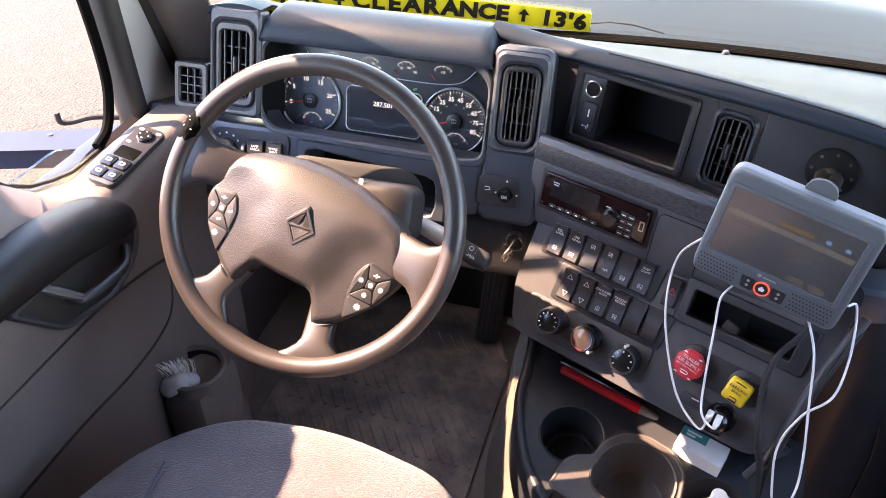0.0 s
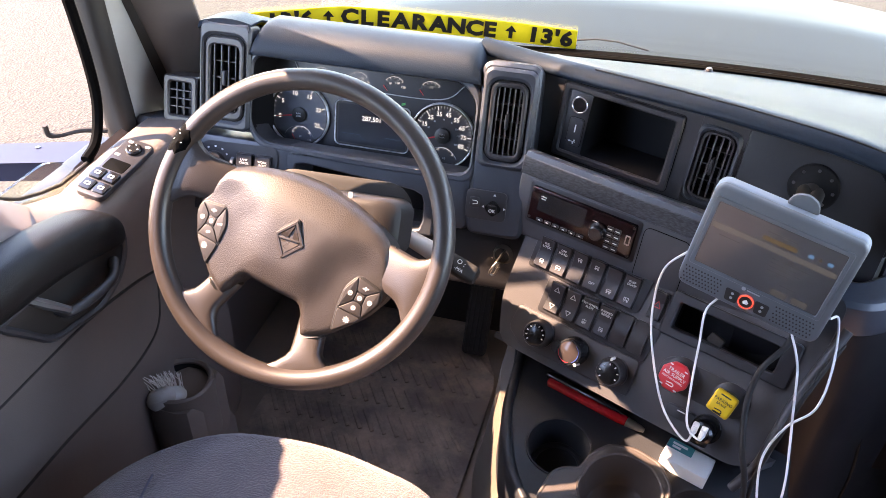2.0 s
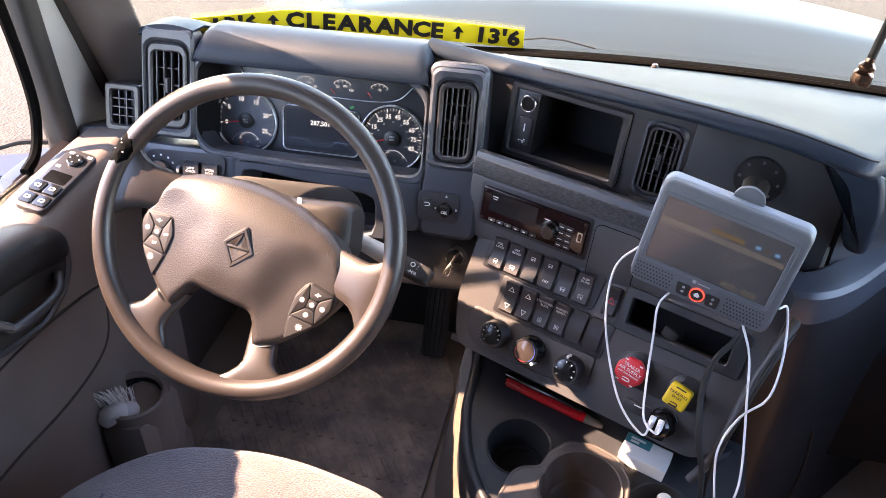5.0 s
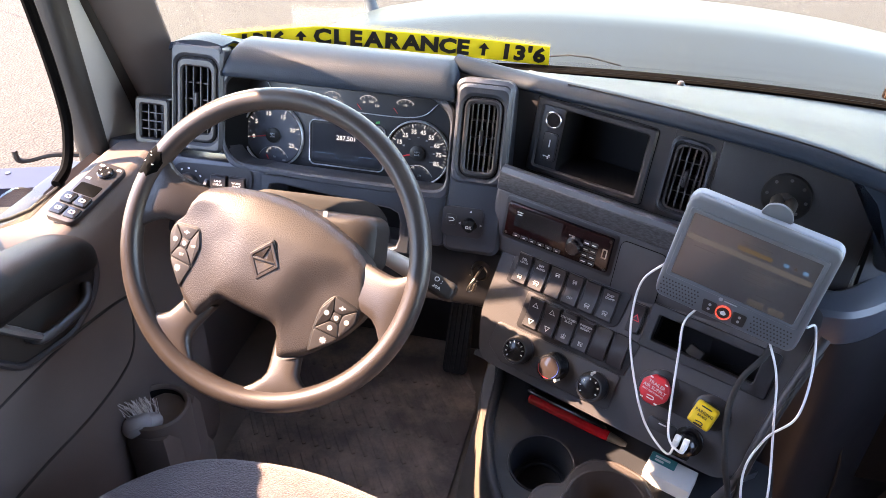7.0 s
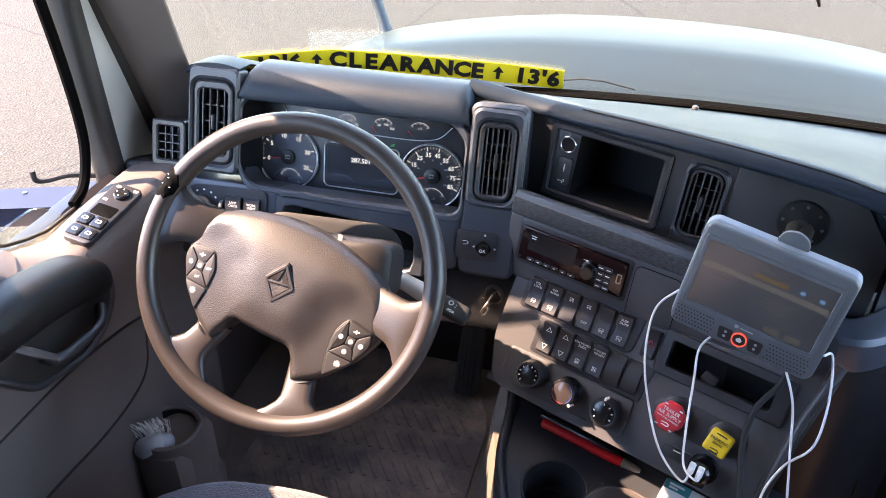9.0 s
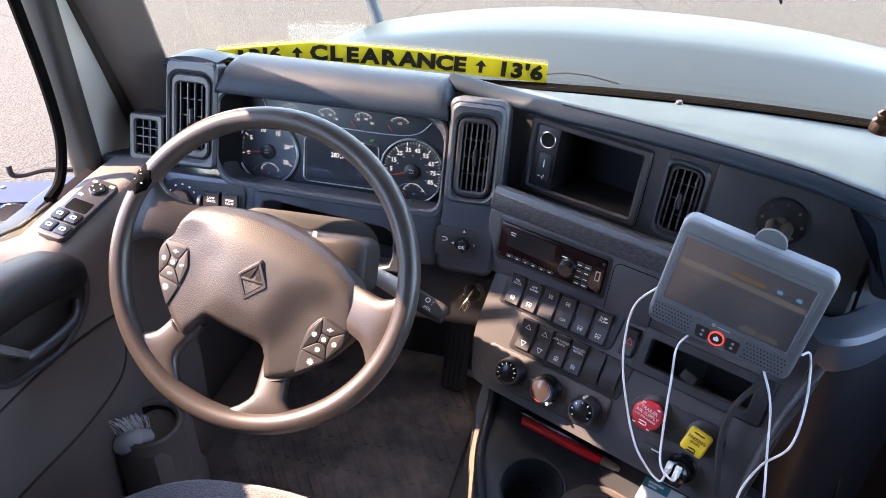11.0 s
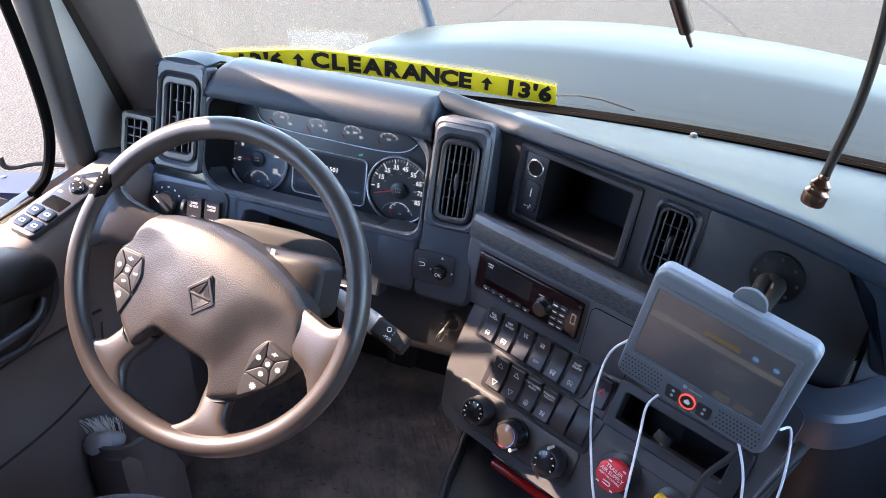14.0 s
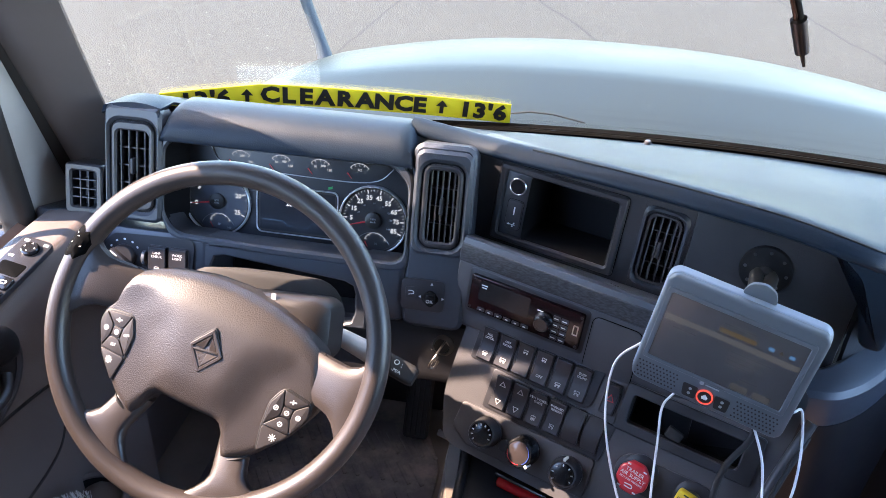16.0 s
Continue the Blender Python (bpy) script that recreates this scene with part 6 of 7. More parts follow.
bm = BM()
lathe(bm, [(0.013, 0.003), (0.013, 0.007), (0.011, 0.009), (0, 0.0095)], 24, SW @ at(0.002, 0.046))
part("mirror_dial", bm, GLOSS, plate)
bm = BM()
for a in range(4):
    prism(bm, ngon(0.0018, 3, a * 90, 0.008 * math.cos(a * math.pi / 2), 0.008 * math.sin(a * math.pi / 2)), 0.0093, 0.0098, m=SW @ at(0.002, 0.046))
for x, y in ((-0.015, 0.062), (0.017, 0.062), (-0.016, 0.027)):
    prism(bm, rrect(0.008, 0.005, 0.001), 0.003, 0.0035, m=SW @ at(x, y))
part("print", bm, MARK, plate)
# trim groove and lower pocket
for pts in ([(-0.799, 0.30, 0.612), (-0.799, 0.60, 0.610), (-0.798, 0.78, 0.606), (-0.798, 0.90, 0.588), (-0.796, 0.97, 0.572)], [(-0.797, 0.45, 0.455), (-0.797, 0.66, 0.452), (-0.797, 0.80, 0.440), (-0.797, 0.90, 0.448), (-0.796, 0.945, 0.480), (-0.797, 0.965, 0.55)]):
    bm = BM()
    tube(bm, spline(pts, 6), 0.003, 6)
    part("trim_groove", bm, BLACKP, door)
bm = BM()
frame_ring(bm, ngon(0.060, 28), ngon(0.050, 28), 0, 0.13, 0.004, Matrix.Translation((-0.757, 0.914, 0.235)))
prism(bm, ngon(0.052, 28), 0, 0.012, m=Matrix.Translation((-0.757, 0.914, 0.235)))
part("pocket", bm, DOORM, door, "round moulded holder low on the door")
bm = BM()
prism(bm, ngon(0.0505, 28), 0.05, 0.055, m=Matrix.Translation((-0.757, 0.914, 0.235)))
loops(bm, [[(x, y, z) for x, y in ngon(0.0497, 28)] for z in (0.05, 0.122)], Matrix.Translation((-0.757, 0.914, 0.235)), cap0=False, cap1=False)
part("pocket_liner", bm, WELLM, door)
bm = BM()
slab(bm, -0.80, 0.35, 0.05, -0.70, 1.0, 0.23, 0.03)
part("map_pocket", bm, DOORM, door)
bm = BM()
slab(bm, -0.80, 0.845, 0.05, -0.703, 0.990, 0.348, 0.03)
part("holder_moulding", bm, DOORM, door)
# brush standing in the holder
brush = thing("cleaning_brush", Matrix.Translation((-0.765, 0.900, 0.318)) @ pose(0, 0, 0, 35, -20, 20), "grey plastic hand brush with pale bristles", "brush")
bm = BM()
rings = []
for z, w, h in ((-0.06, 0.016, 0.010), (-0.02, 0.020, 0.012), (0.0, 0.030, 0.016), (0.03, 0.036, 0.020), (0.055, 0.030, 0.018), (0.065, 0.015, 0.010)):
    rings.append([(x, y, z) for x, y in rrect(2 * w, 2 * h, h * 0.9, 4)])
loops(bm, rings)
part("body", bm, BRUSHM, brush)
bm = BM()
rng = random.Random(2)
for i in range(90):
    x, z = rng.uniform(-0.028, 0.028), rng.uniform(0.0, 0.05)
    p = Vector((x, 0.015, z + 0.01))
    tube(bm, [p, p + Vector((x * 0.25 + rng.uniform(-0.004, 0.004), 0.012, 0.016)), p + Vector((x * 0.6 + rng.uniform(-0.008, 0.008), 0.020, 0.036))], 0.0006, 3)
tagged(part("bristles", bm, WHITEP, brush), kind="stuff")
# hook-like cable outside the window and painted body side beyond it
bm = BM()
tube(bm, spline([(-0.925, 1.09, 0.768), (-0.96, 1.065, 0.776), (-0.99, 1.045, 0.772), (-1.003, 1.034, 0.776), (-1.004, 1.032, 0.795)], 6), 0.005, 8)
part("window_lead", bm, RUBBER, door, "bent black lead outside the window")
arm = thing("side_mirror", Matrix(), "blue painted side mirror arm outside the window", "mirror")
bm = BM()
prism(bm, rounded([(-0.95, 1.165), (-1.62, 0.912), (-1.60, 0.875), (-0.95, 1.105)][::-1], 0.015), 0.655, 0.70, 0.012)
part("housing", bm, PAINTB, arm)
bm = BM()
lathe(bm, [(0.005, 0.698), (0.005, 0.7015), (0, 0.702)], 10, Matrix.Translation((-1.10, 1.10, 0)))
part("bolt", bm, STEELD, arm)

# ---- centre console ----
TRAY = Matrix.Translation((0.05, 0.87, 0.42)) @ pose(0, 0, 0, 10)
cons = thing("console", TRAY, "grey-brown moulded centre console with cup holders", "console")


def plate_with_holes(outer, holes, z, depth, drop=None):
    """A flat plate with round wells sunk through it."""
    bm = BM()
    edges = []
    rims = []
    for pts in (outer, *[ngon(r, 36, 0, x, y) for x, y, r, d in holes]):
        vs = [bm.verts.new((x, y, z)) for x, y in pts]
        es = [bm.edges.new((vs[i], vs[(i + 1) % len(vs)])) for i in range(len(vs))]
        edges += es
        rims.append(vs)
    bmesh.ops.triangle_fill(bm, use_beauty=True, use_dissolve=False, edges=edges, normal=(0, 0, 1))
    low = [bm.verts.new((v.co.x, v.co.y, z - depth)) for v in rims[0]]
    for i in range(len(low)):
        j = (i + 1) % len(low)
        bm.faces.new((rims[0][i], low[i], low[j], rims[0][j]))
    return bm


holes1 = [(-0.100, 0.030, 0.050, 0.07), (0.126, -0.043, 0.050, 0.07)]
bm = plate_with_holes(rounded([(-0.215, 0.25), (-0.19, 0.05), (-0.15, -0.05), (-0.116, -0.100), (-0.104, -0.050), (-0.084, -0.022), (-0.060, -0.018), (-0.0440, 0.018), (-0.018, 0.039), (0.02, 0.041), (0.053, 0.026), (0.072, -0.006), (0.068, -0.060), (0.064, -0.13), (0.24, -0.13), (0.26, 0.10), (0.10, 0.16), (-0.02, 0.22)], 0.006), holes1, 0.0, 0.05)
part("tray", bm, TRAYM, cons, "blue-black moulded tray")
bm = BM()
lip = spline([(-0.203, 0.24, 0), (-0.203, 0.15, 0), (-0.202, 0.08, 0), (-0.188, 0.015, 0), (-0.168, -0.036, 0), (-0.138, -0.083, 0), (-0.100, -0.122, 0)], 6)
rows = []
for off, z in ((0.010, -0.13), (0.005, -0.05), (0.003, -0.004), (0.0, 0.004), (-0.004, 0.008), (-0.009, 0.009), (-0.013, 0.006), (-0.015, 0.0), (-0.016, -0.012)):
    row = []
    for i, q in enumerate(lip):
        d = (lip[min(i + 1, len(lip) - 1)] - lip[max(i - 1, 0)]).normalized()
        row.append((q.x + d.y * off, q.y - d.x * off, z))
    rows.append(row)
sheet(bm, rows, 0.002)
part("tray_lip", bm, TRAYM, cons, sharp=60)


def bulge(a, notch):
    """How far the well's notch reaches out at an angle."""
    d = abs((a - radians(notch) + math.pi) % (2 * math.pi) - math.pi) / radians(26)
    return 0.008 * max(0.0, 1 - d * d) ** 0.7


def well(x, y, r, depth, z, mat, name="cup_well", notch=None):
    bm = BM()
    prof = [(r + 0.004, z), (r + 0.003, z + 0.003), (r, z + 0.002), (r - 0.001, z - 0.002), (r - 0.006, z - depth), (r - 0.010, z - depth - 0.004), (0.0, z - depth - 0.004)]
    rings = []
    for rr, zz in prof:
        ring = []
        for i in range(72):
            a = 2 * math.pi * i / 72
            k = rr + (bulge(a, notch) if notch is not None and rr > r * 0.8 else 0.0)
            ring.append((x + max(k, 1e-4) * math.cos(a), y + max(k, 1e-4) * math.sin(a), zz))
        rings.append(ring)
    loops(bm, rings, cap0=False)
    return part(name, bm, mat, cons, sharp=50)


well(-0.100, 0.030, 0.050, 0.075, 0.0, TRAYM)
# raised holder block, pale and dusty
block = rounded([(-0.116, -0.074), (-0.101, -0.026), (-0.086, -0.014), (-0.060, -0.010), (-0.048, 0.020), (-0.020, 0.044), (0.02, 0.046), (0.058, 0.030), (0.078, -0.006), (0.074, -0.050), (0.060, -0.094), (0.010, -0.104), (-0.06, -0.096)], 0.009)
rim = [(0.007 + (0.0605 + bulge(2 * math.pi * i / 72, 197)) * math.cos(2 * math.pi * i / 72), -0.030 + (0.0605 + bulge(2 * math.pi * i / 72, 197)) * math.sin(2 * math.pi * i / 72)) for i in range(72)]
bm = holed(block, [rim], -0.16, 0.016)
part("holder_block", bm, CONSOLE, cons, "dusty grey-brown cup holder block")
bm = BM()
tube(bm, [(x, y, 0.0135) for x, y in block + block[:1]], 0.0035, 8)
part("block_edge", bm, CONSOLE, cons, sharp=70)
well(0.007, -0.030, 0.059, 0.072, 0.0155, CONSOLE, notch=197)
well(0.126, -0.043, 0.049, 0.085, 0.0, TRAYM)
bm = BM()
frame_ring(bm, ngon(0.0455, 36, 0, -0.100, 0.030), ngon(0.036, 36, 0, -0.100, 0.030), -0.066, -0.060, 0.002)
part("well_step", bm, TRAYM, cons)
# lower body down to the floor, dusty, with sunlight put into its pale colour
foot = rounded([(-0.20, 1.36), (-0.20, 1.16), (-0.165, 1.0), (-0.10, 0.80), (-0.03, 0.70), (0.27, 0.70), (0.34, 1.0), (0.34, 1.36)], 0.03)
bm = BM()
loops(bm, [[(x - (0.040 if x < 0.1 else 0) * k, y - 0.02 * k, z) for x, y in foot] for z, k in ((0.0, 1.0), (0.02, 0.95), (0.12, 0.55), (0.22, 0.2), (0.305, 0.0), (0.31, -0.05))])
part("lower_body", bm, TRIMP, cons, "dusty console foot, colour paled for sunlight", m=TRAY.inverted(), sharp=55)
# back wall of the tray under the stack and its right-hand flank
bm = BM()
sheet(bm, [[tuple(SWITCH @ Vector((x, -0.19, -0.03 - 0.02 * k))) if k == 0 else (-0.17 + (x + 0.04) * 1.05, 1.17 - (x + 0.04) * 0.36, 0.40) for x in np.linspace(-0.04, 0.42, 9)] for k in (0, 1)], 0.01)
part("back_panel", bm, DARK, dash)
edge = spline([(0.18, 1.015, 0), (0.26, 1.000, 0), (0.315, 0.992, 0), (0.350, 0.998, 0), (0.395, 1.033, 0), (0.455, 1.105, 0), (0.53, 1.195, 0), (0.72, 1.42, 0)], 5)


def along(off, z, lift=0.0):
    """The ledge's edge moved outwards by off, at height z."""
    row = []
    for i, p in enumerate(edge):
        d = (edge[min(i + 1, len(edge) - 1)] - edge[max(i - 1, 0)]).normalized()
        n = Vector((d.y, -d.x, 0))
        q = p + n * off
        row.append((q.x, q.y, z + lift * p.y))
    return row


# flank coloured dark to stand for the shade on this side
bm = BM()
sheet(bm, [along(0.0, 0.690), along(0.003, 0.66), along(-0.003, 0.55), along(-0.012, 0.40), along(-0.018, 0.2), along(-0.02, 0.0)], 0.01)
part("flank", bm, FLANKM, dash, "smooth slate side of the stack, darkened for shade")
bm = BM()
sheet(bm, [along(0.002, 0.688), along(0.010, 0.692), along(0.013, 0.705), along(0.010, 0.738), along(0.004, 0.746), along(-0.006, 0.749), along(-0.036, 0.751), along(-0.043, 0.747), along(-0.046, 0.735), along(-0.046, 0.68)], 0.003)
part("grab_ledge", bm, LEDGEM, dash, "padded slate ledge round the stack", sharp=25)
bm = BM()
sheet(bm, [[(0.10, 1.17, 0.715), (0.33, 1.11, 0.715), (0.46, 1.21, 0.715), (0.60, 1.42, 0.715)], [(0.20, 1.045, 0.715), (0.345, 1.035, 0.715), (0.44, 1.14, 0.715), (0.66, 1.40, 0.715)]], 0.004)
part("ledge_floor", bm, BLACKP, dash)
bm = BM()
tube(bm, spline([SWITCH @ Vector(p) for p in ((0.452, 0.05, 0.0), (0.432, -0.057, 0.004), (0.425, -0.132, 0.004), (0.421, -0.179, 0.0), (0.403, -0.231, -0.012))], 6), 0.0075, 10)
part("stack_edge", bm, STACK, dash, "rounded edge along the stack's side")
# passenger side of the dash, its shade put into a near-black colour
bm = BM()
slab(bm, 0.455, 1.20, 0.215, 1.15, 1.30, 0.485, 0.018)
part("glove_panel", bm, WELLM, dash, "lower panel on the passenger side, darkened for shade")
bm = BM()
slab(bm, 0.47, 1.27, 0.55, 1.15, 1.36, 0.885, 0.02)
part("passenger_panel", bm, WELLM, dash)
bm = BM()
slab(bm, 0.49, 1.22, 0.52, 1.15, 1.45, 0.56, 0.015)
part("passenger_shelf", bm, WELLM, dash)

bm = BM()
tube(bm, spline([(0.402, 1.08, 0.479), (0.424, 1.08, 0.437), (0.425, 1.08, 0.334), (0.422, 1.08, 0.204), (0.429, 1.08, 0.0)], 6), 0.0014, 6)
single("thin_lead", bm, COPPER, "thin brown lead hanging beside the console", "cable")
bm = BM()
tube(bm, spline([(0.418, 1.10, 0.488), (0.436, 1.10, 0.431), (0.455, 1.10, 0.288), (0.447, 1.10, 0.12), (0.425, 1.10, 0.0)], 6), 0.003, 6)
single("power_lead", bm, RUBBER, "black lead running down to the floor", "cable")
# carton, pen and hand sanitiser on the console
carton = thing("carton", TRAY @ at(0.099, 0.042, 0.0, -19.6), "small white and teal printed carton lying flat", "carton")
bm = BM()
slab(bm, -0.0375, -0.020, 0.0, 0.0375, 0.020, 0.030, 0.0015)
part("box", bm, CARD, carton)
bm = BM()
prism(bm, box2(-0.037, 0.002, 0.004, 0.0195, 0.001, 1), 0.030, 0.0304)
part("band", bm, TEAL, carton)
bm = BM()
bars(bm, [(0.0, 0, 0.024), (-0.004, -0.006, 0.014)], -0.018, 0.013, 0.0304, 0, 0.004)
part("print", bm, MARK, carton)
pen = thing("pen", TRAY @ at(-0.058, 0.118, 0.010, -19.5), "glossy red pen with a silver tip lying flat", "pen")
bm = BM()
tube(bm, [(-0.085, 0, 0), (-0.082, 0, 0), (0.045, 0, 0), (0.062, 0, 0)], 0.010, 16, None, [0.007, 0.0098, 0.0098, 0.0085])
part("barrel", bm, REDGLASS, pen)
bm = BM()
tube(bm, [(0.062, 0, 0), (0.085, 0, 0), (0.093, 0, 0)], 0.008, 14, None, [0.0083, 0.006, 0.0035])
part("tip", bm, STEEL, pen)
bm = BM()
tube(bm, [(-0.090, 0.007, 0.004), (-0.086, 0.007, 0.006), (0.03, 0.007, 0.006), (0.05, 0.006, 0.005), (0.055, 0.006, 0.004)], 0.008, 12, None, [0.005, 0.0075, 0.0075, 0.006, 0.003])
part("clip", bm, GLOSS, pen)

bottle = thing("sanitiser_bottle", TRAY @ at(0.126, -0.045, -0.070) @ Matrix.Scale(0.88, 4), "clear sanitiser bottle with a white pump top", "bottle")
bm = BM()
lathe(bm, [(0.030, 0), (0.033, 0.004), (0.033, 0.060), (0.028, 0.074), (0.014, 0.082), (0.014, 0.088), (0.0, 0.088)], 28)
part("flask", bm, CLEAR, bottle)
bm = BM()
lathe(bm, [(0.0325, 0.004), (0.0325, 0.040), (0.0, 0.041)], 28)
part("gel", bm, GELM, bottle)
bm = BM()
sheet(bm, [[(0.0336 * math.sin(t), -0.0336 * math.cos(t), z) for t in np.linspace(-0.7, 0.7, 9)] for z in (0.020, 0.056)], 0.0003)
part("wrapper", bm, GREYP, bottle)
bm = BM()
bars(bm, [(0, 0, 0.016), (0, -0.006, 0.010)], 0, 0.040, 0, 0, 0.003, pose(0, -0.0340, 0, 90))
part("print", bm, BLACKP, bottle)
bm = BM()
lathe(bm, [(0.016, 0.084), (0.016, 0.100), (0.012, 0.102), (0.006, 0.104), (0.006, 0.122), (0.013, 0.124), (0.013, 0.134), (0.010, 0.138), (0, 0.139)], 24)
tube(bm, [(0.0, 0, 0.130), (0.022, -0.008, 0.129), (0.034, -0.013, 0.124), (0.037, -0.014, 0.117)], 0.006, 10, None, [0.009, 0.0075, 0.006, 0.005])
part("pump", bm, WHITEP, bottle)

# ---- floor mat and pedals ----
mat_ob = thing("floor_mat", Matrix(), "dirty ribbed dark rubber floor mat", "floor mat")
bm = BM()
prism(bm, rounded([(-0.78, 0.62), (-0.26, 0.62), (-0.25, 1.42), (-0.34, 1.62), (-0.78, 1.62)], 0.03), 0.001, 0.010, 0.003)
part("base", bm, MATM, mat_ob)
bm = BM()
rng = random.Random(7)
for i in range(17):
    for j in range(10):
        x, y = -0.75 + 0.030 * i + 0.015 * (j % 2), 0.70 + 0.086 * j
        if x < -0.275 and y < 1.54:
            slab(bm, -0.0050, -0.037, 0.009, 0.0050, 0.037, 0.0132, 0.002, Matrix.Translation((x, y, 0)) @ pose(0, 0, 0, 0, 0, 34))
tagged(part("ribs", bm, MATM, mat_ob), kind="stuff")


def pedal(name, x, y, z, w, h, lean, label, ribs):
    p = thing(name, Matrix.Translation((x, y, z)) @ pose(0, 0, 0, lean), label, "pedal")
    bm = BM()
    prism(bm, rrect(w, h, 0.012), -0.012, 0.0, 0.004)
    part("pad", bm, RUBBER, p)
    for i in range(ribs):
        bm = BM()
        xx = -w / 2 + w * (i + 0.5) / ribs
        slab(bm, xx - 0.002, -h / 2 + 0.008, -0.001, xx + 0.002, h / 2 - 0.008, 0.004, 0.0015)
        part("rib", bm, RUBBER, p)
    bm = BM()
    a, b = Vector((0, 0.0, -0.012)), p.matrix_basis.inverted() @ Vector((x, 1.74, z + 0.10))
    tube(bm, [a, a.lerp(b, 0.5), b], 0.010, 8)
    part("arm", bm, DARK, p)


pedal("brake_pedal", -0.47, 1.50, 0.16, 0.075, 0.065, 62, "black ribbed rubber brake pedal", 5)
pedal("accelerator_pedal", -0.325, 1.53, 0.11, 0.062, 0.19, 58, "long black ribbed accelerator pedal", 5)

# ---- leads hanging from the roof ----
plug = thing("hanging_plug", Matrix(), "dark metal audio plug hanging on two thin leads", "plug")
tip, top = Vector((0.114, 0.672, 1.280)), Vector((0.100, 0.661, 1.315))
d = (top - tip).normalized()
bm = BM()
tube(bm, [tip, tip + d * 0.004, tip + d * 0.0042, tip + d * 0.012], 0.0016, 10, None, [0.0011, 0.0014, 0.0016, 0.0016])
part("pin", bm, STEELD, plug)
bm = BM()
tube(bm, [tip + d * 0.0119, tip + d * 0.012, tip + d * 0.038, tip + d * 0.0381], 0.0052, 18, None, [0.0040, 0.0048, 0.0054, 0.0046])
part("sleeve", bm, STEELD, plug)
for k, mt in ((-0.0017, COPPER), (0.0017, RUBBER)):
    bm = BM()
    q = tip + d * 0.036 + Vector((k, 0, 0))
    tube(bm, spline([q, q + d * 0.05 + Vector((k * 0.3, 0, 0.01)), q + Vector((-0.02, -0.02, 0.20)), q + Vector((-0.03, 0.02, 0.40)), Vector((0.06, 0.75, 1.91))], 8), 0.0017, 8)
    part("lead", bm, mt, plug)
coax = thing("hanging_coax", Matrix(), "black coaxial lead hanging with a copper screw connector", "cable")
c2 = Vector((0.211, 0.683, 1.188))
path = spline([c2, (0.2145, 0.684, 1.214), (0.220, 0.686, 1.260), (0.219, 0.690, 1.315), (0.211, 0.70, 1.37), (0.19, 0.72, 1.55), (0.17, 0.75, 1.91)], 8)
bm = BM()
tube(bm, path[5:], 0.0034, 10)
part("lead", bm, RUBBER, coax)
d = (path[4] - path[0]).normalized()
rot = d.to_track_quat("Z", "Y").to_matrix().to_4x4()
bm = BM()
lathe(bm, [(0.0076, -0.0058), (0.0081, -0.0043), (0.0081, 0.0029), (0.0068, 0.0043), (0.0061, 0.0061), (0.0066, 0.0072), (0.0066, 0.0094), (0.0047, 0.0115), (0.0035, 0.0130), (0.0037, 0.0151), (0.0030, 0.0173), (0.0030, 0.0230), (0.0000, 0.0230)], 22, Matrix.Translation(c2) @ rot)
part("connector", bm, COPPER, coax, "tarnished copper screw connector")

# ---- on the windscreen ----
def on_screen(x, z, lift=0.004):
    p = Vector((x, screen_y(x, z), z))
    dx = Vector((1, (screen_y(x + 0.01, z) - screen_y(x - 0.01, z)) / 0.02, 0)).normalized()
    dz = Vector((0, -0.34, 1)).normalized()
    nn = dx.cross(dz).normalized()
    up = nn.cross(dx)
    return Matrix(((dx.x, up.x, nn.x, p.x + nn.x * lift), (dx.y, up.y, nn.y, p.y + nn.y * lift), (dx.z, up.z, nn.z, p.z + nn.z * lift), (0, 0, 0, 1)))


def strip_z(x):
    return 0.885 + 0.080 * (-0.155 - x) - 0.16 * max(0, -0.575 - x)


sticker = thing("clearance_sticker", Matrix(), "yellow height clearance sticker with black lettering", "sticker")
bm = BM()
rows = []
for v in (-0.0225, 0.0225):
    rows.append([tuple(on_screen(x, strip_z(x)) @ Vector((0, v, 0))) for x in np.linspace(-0.745, -0.153, 30)])
sheet(bm, rows, 0.0006)
part("strip", bm, STICKER, sticker)


def glyph(s, x, size):
    sl = math.degrees(math.atan(-0.080))
    letters("lettering", s, size, BLACKP, sticker, 0, 0, 0, m=on_screen(x, strip_z(x), 0.0052) @ at(0, -0.001, 0, sl), bold=0.0022, deep=0.0002)


for s, x in zip("CLEARANCE", (-0.567, -0.537, -0.508, -0.476, -0.443, -0.408, -0.375, -0.342, -0.314)):
    glyph(s, x, 0.046)
for s, x in zip("13'6", (-0.233, -0.208, -0.190, -0.172)):
    glyph(s, x, 0.046)
for s, x in zip("13'6", (-0.705, -0.680, -0.662, -0.644)):
    glyph(s, x, 0.046)
for x in (-0.275, -0.605):
    bm = BM()
    prism(bm, [(-0.0035, -0.014), (0.0035, -0.014), (0.0035, 0.002), (0.0105, 0.002), (0, 0.016), (-0.0105, 0.002), (-0.0035, 0.002)], 0, 0.0003, m=on_screen(x, strip_z(x), 0.0052) @ at(0, 0, 0, -4.6))
    part("arrow", bm, BLACKP, sticker)
bm = BM()
rows = [[tuple(on_screen(x, 0.958 + 0.0 * x) @ Vector((0, v, 0))) for x in np.linspace(-0.612, -0.478, 8)] for v in (-0.019, 0.019)]
sheet(bm, rows, 0.0004)
single("permit_sticker", bm, FROST, "faint translucent white permit sticker on the windscreen", "sticker")

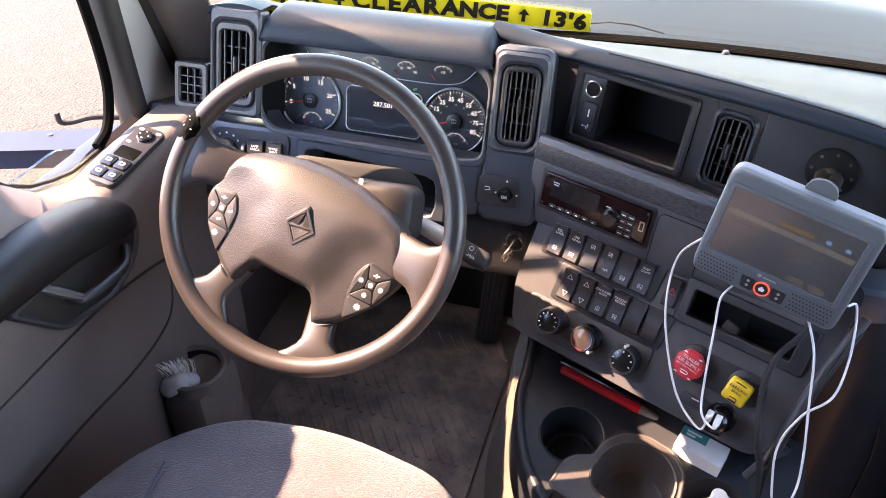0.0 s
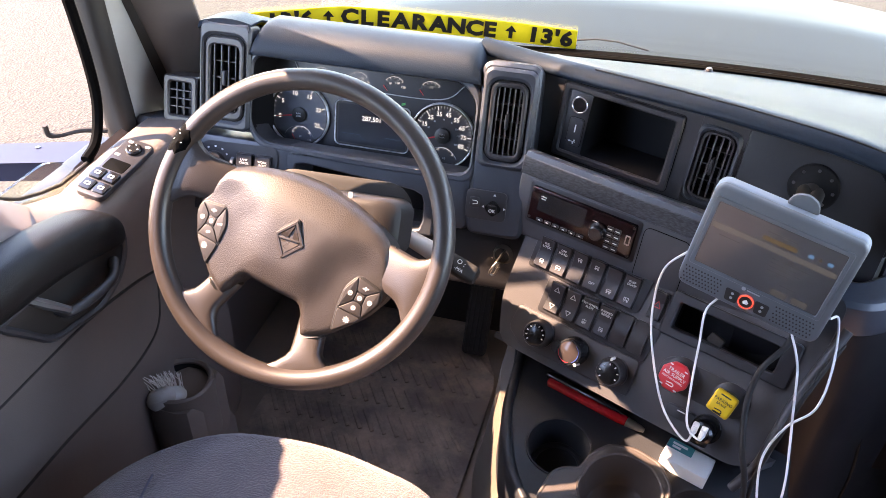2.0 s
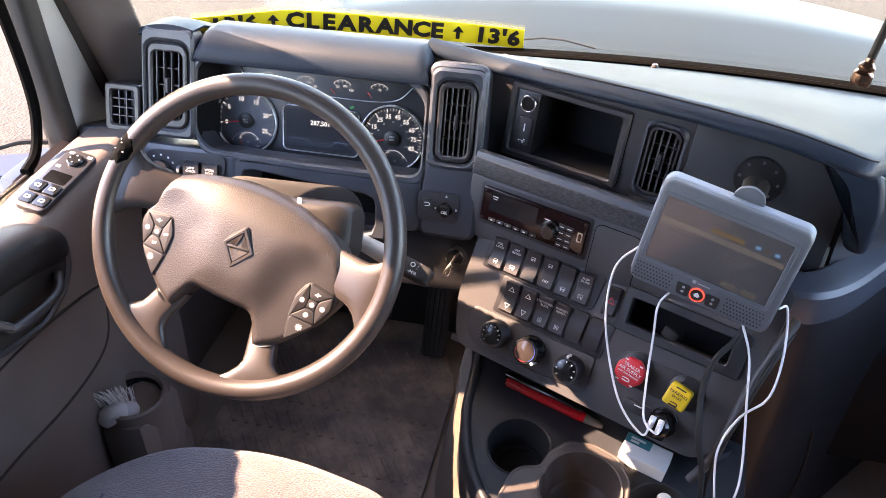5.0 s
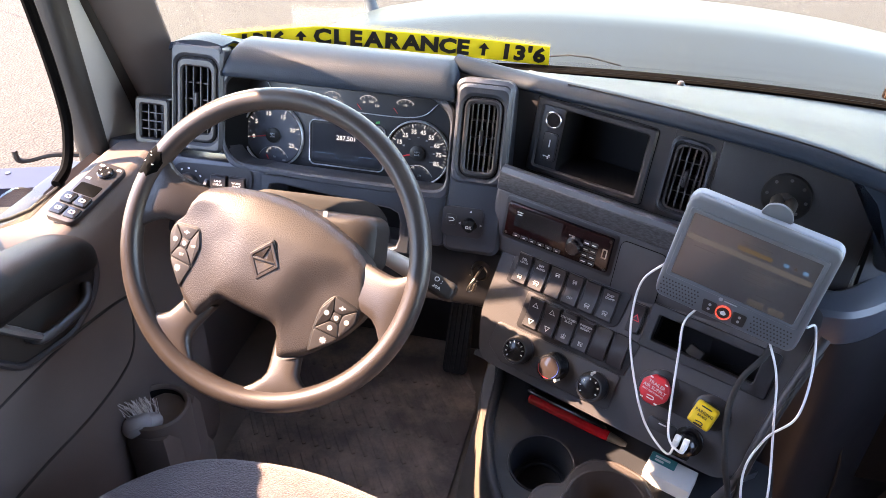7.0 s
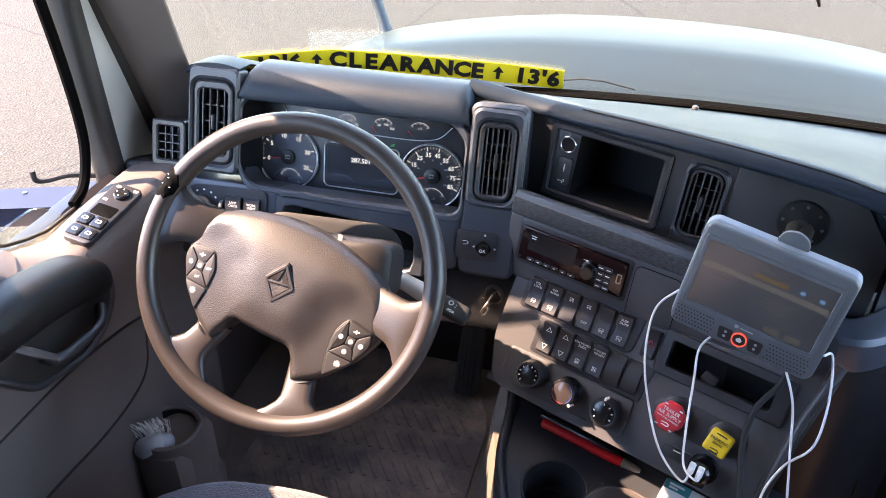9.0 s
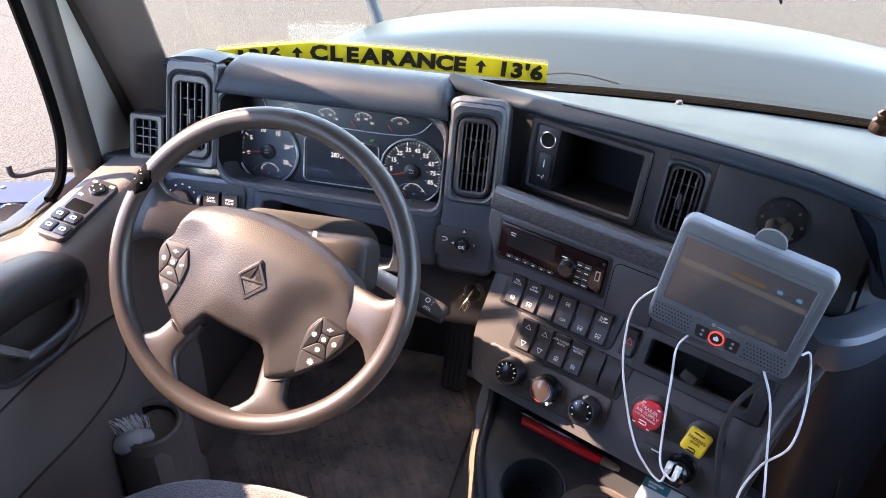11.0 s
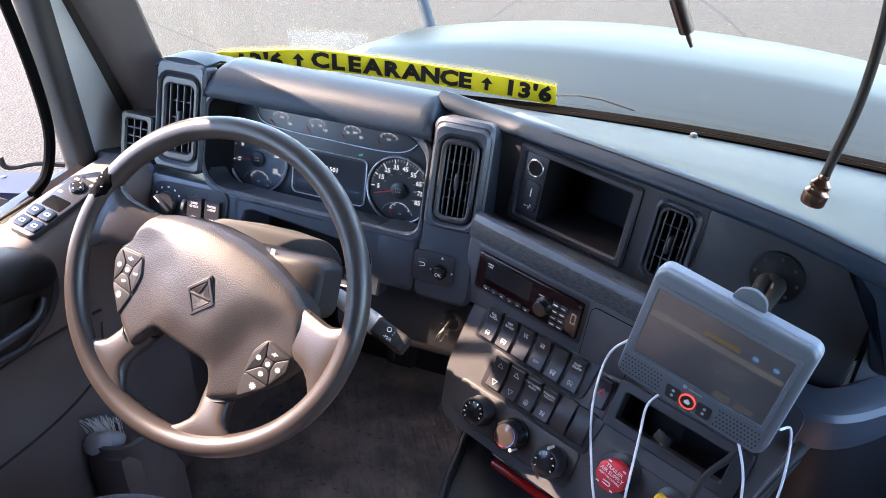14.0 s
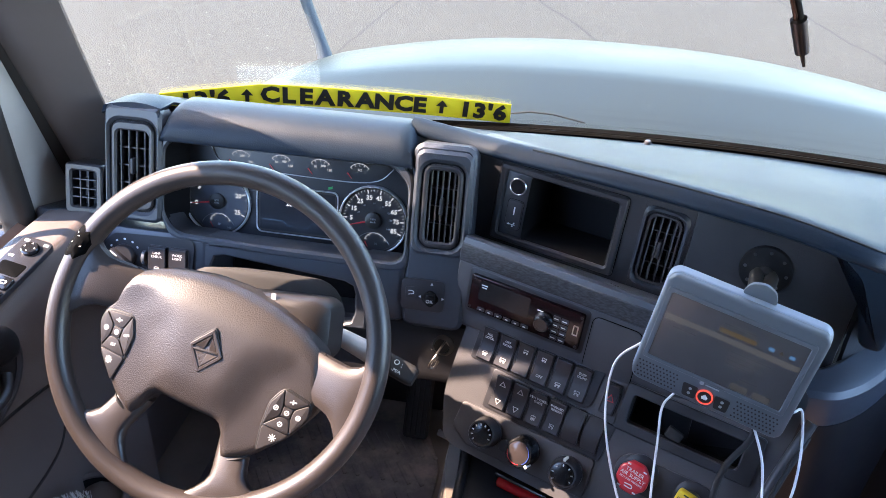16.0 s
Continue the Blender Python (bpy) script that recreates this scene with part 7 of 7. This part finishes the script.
# defroster strip, bolt, wiper
bm = BM()
tube(bm, [(x, screen_y(x, 0.856) - 0.035, 0.862) for x in np.linspace(-0.25, 1.0, 24)], 0.005, 6)
single("defroster_trim", bm, FRIT, "grey vented trim along the foot of the windscreen", "trim", "structure")
bm = BM()
lathe(bm, [(0.009, -0.004), (0.009, 0.003), (0.006, 0.003), (0.006, 0.008), (0.0045, 0.010), (0, 0.010)], 12, Matrix.Translation((0.091, 1.445, 0.862)))
single("cowl_bolt", bm, DARK, "small dark bolt on the dash top edge", "bolt")
bm = BM()
for i in range(240):
    for j in range(2):
        x = -0.25 + 1.2 * i / 240 + 0.0025 * j
        prism(bm, ngon(0.0011, 5), 0, 0.0002, m=on_screen(x, 0.868 + 0.005 * j, 0.0036))
tagged(single("frit_dots", bm, SLATM, "fine pale dots along the edge of the windscreen", "windscreen edge"), kind="stuff")
wiper = thing("wiper", Matrix(), "thin black wiper arm parked on the windscreen", "wiper")
bm = BM()
tube(bm, [(x, screen_y(x, 0.875) + 0.03, z) for x, z in ((-0.18, 0.868), (-0.12, 0.876), (-0.08, 0.874), (-0.02, 0.862))], 0.0018, 6)
part("arm", bm, RUBBER, wiper)
# mirror on the hood
mir = thing("hood_mirror", Matrix(), "dark grey hood mirror on a slanting post", "mirror")
bm = BM()
tube(bm, [(-0.985, 2.92, 0.42), (-1.0, 2.93, 0.47), (-1.06, 2.94, 0.64), (-1.07, 2.94, 0.70)], 0.022, 12, None, [0.03, 0.023, 0.021, 0.02])
part("post", bm, POSTM, mir)
bm = BM()
rings = []
for t, w, h in ((0.0, 0.03, 0.02), (0.02, 0.07, 0.05), (0.10, 0.09, 0.06), (0.20, 0.085, 0.055), (0.24, 0.03, 0.02)):
    rings.append([(-1.10 + x, 2.94 + y, 0.665 + t) for x, y in rrect(2 * w, 2 * h, h * 0.8, 4)])
loops(bm, rings)
part("head", bm, POSTM, mir)

# print too fine to tell apart
SMALL_PRINT = ("print", "markings", "symbol", "ticks", "scale", "screen_lines")
for ob in list(scene.objects):
    if ob.parent and ob.name.split(".")[0] in SMALL_PRINT:
        tagged(ob, kind="stuff")
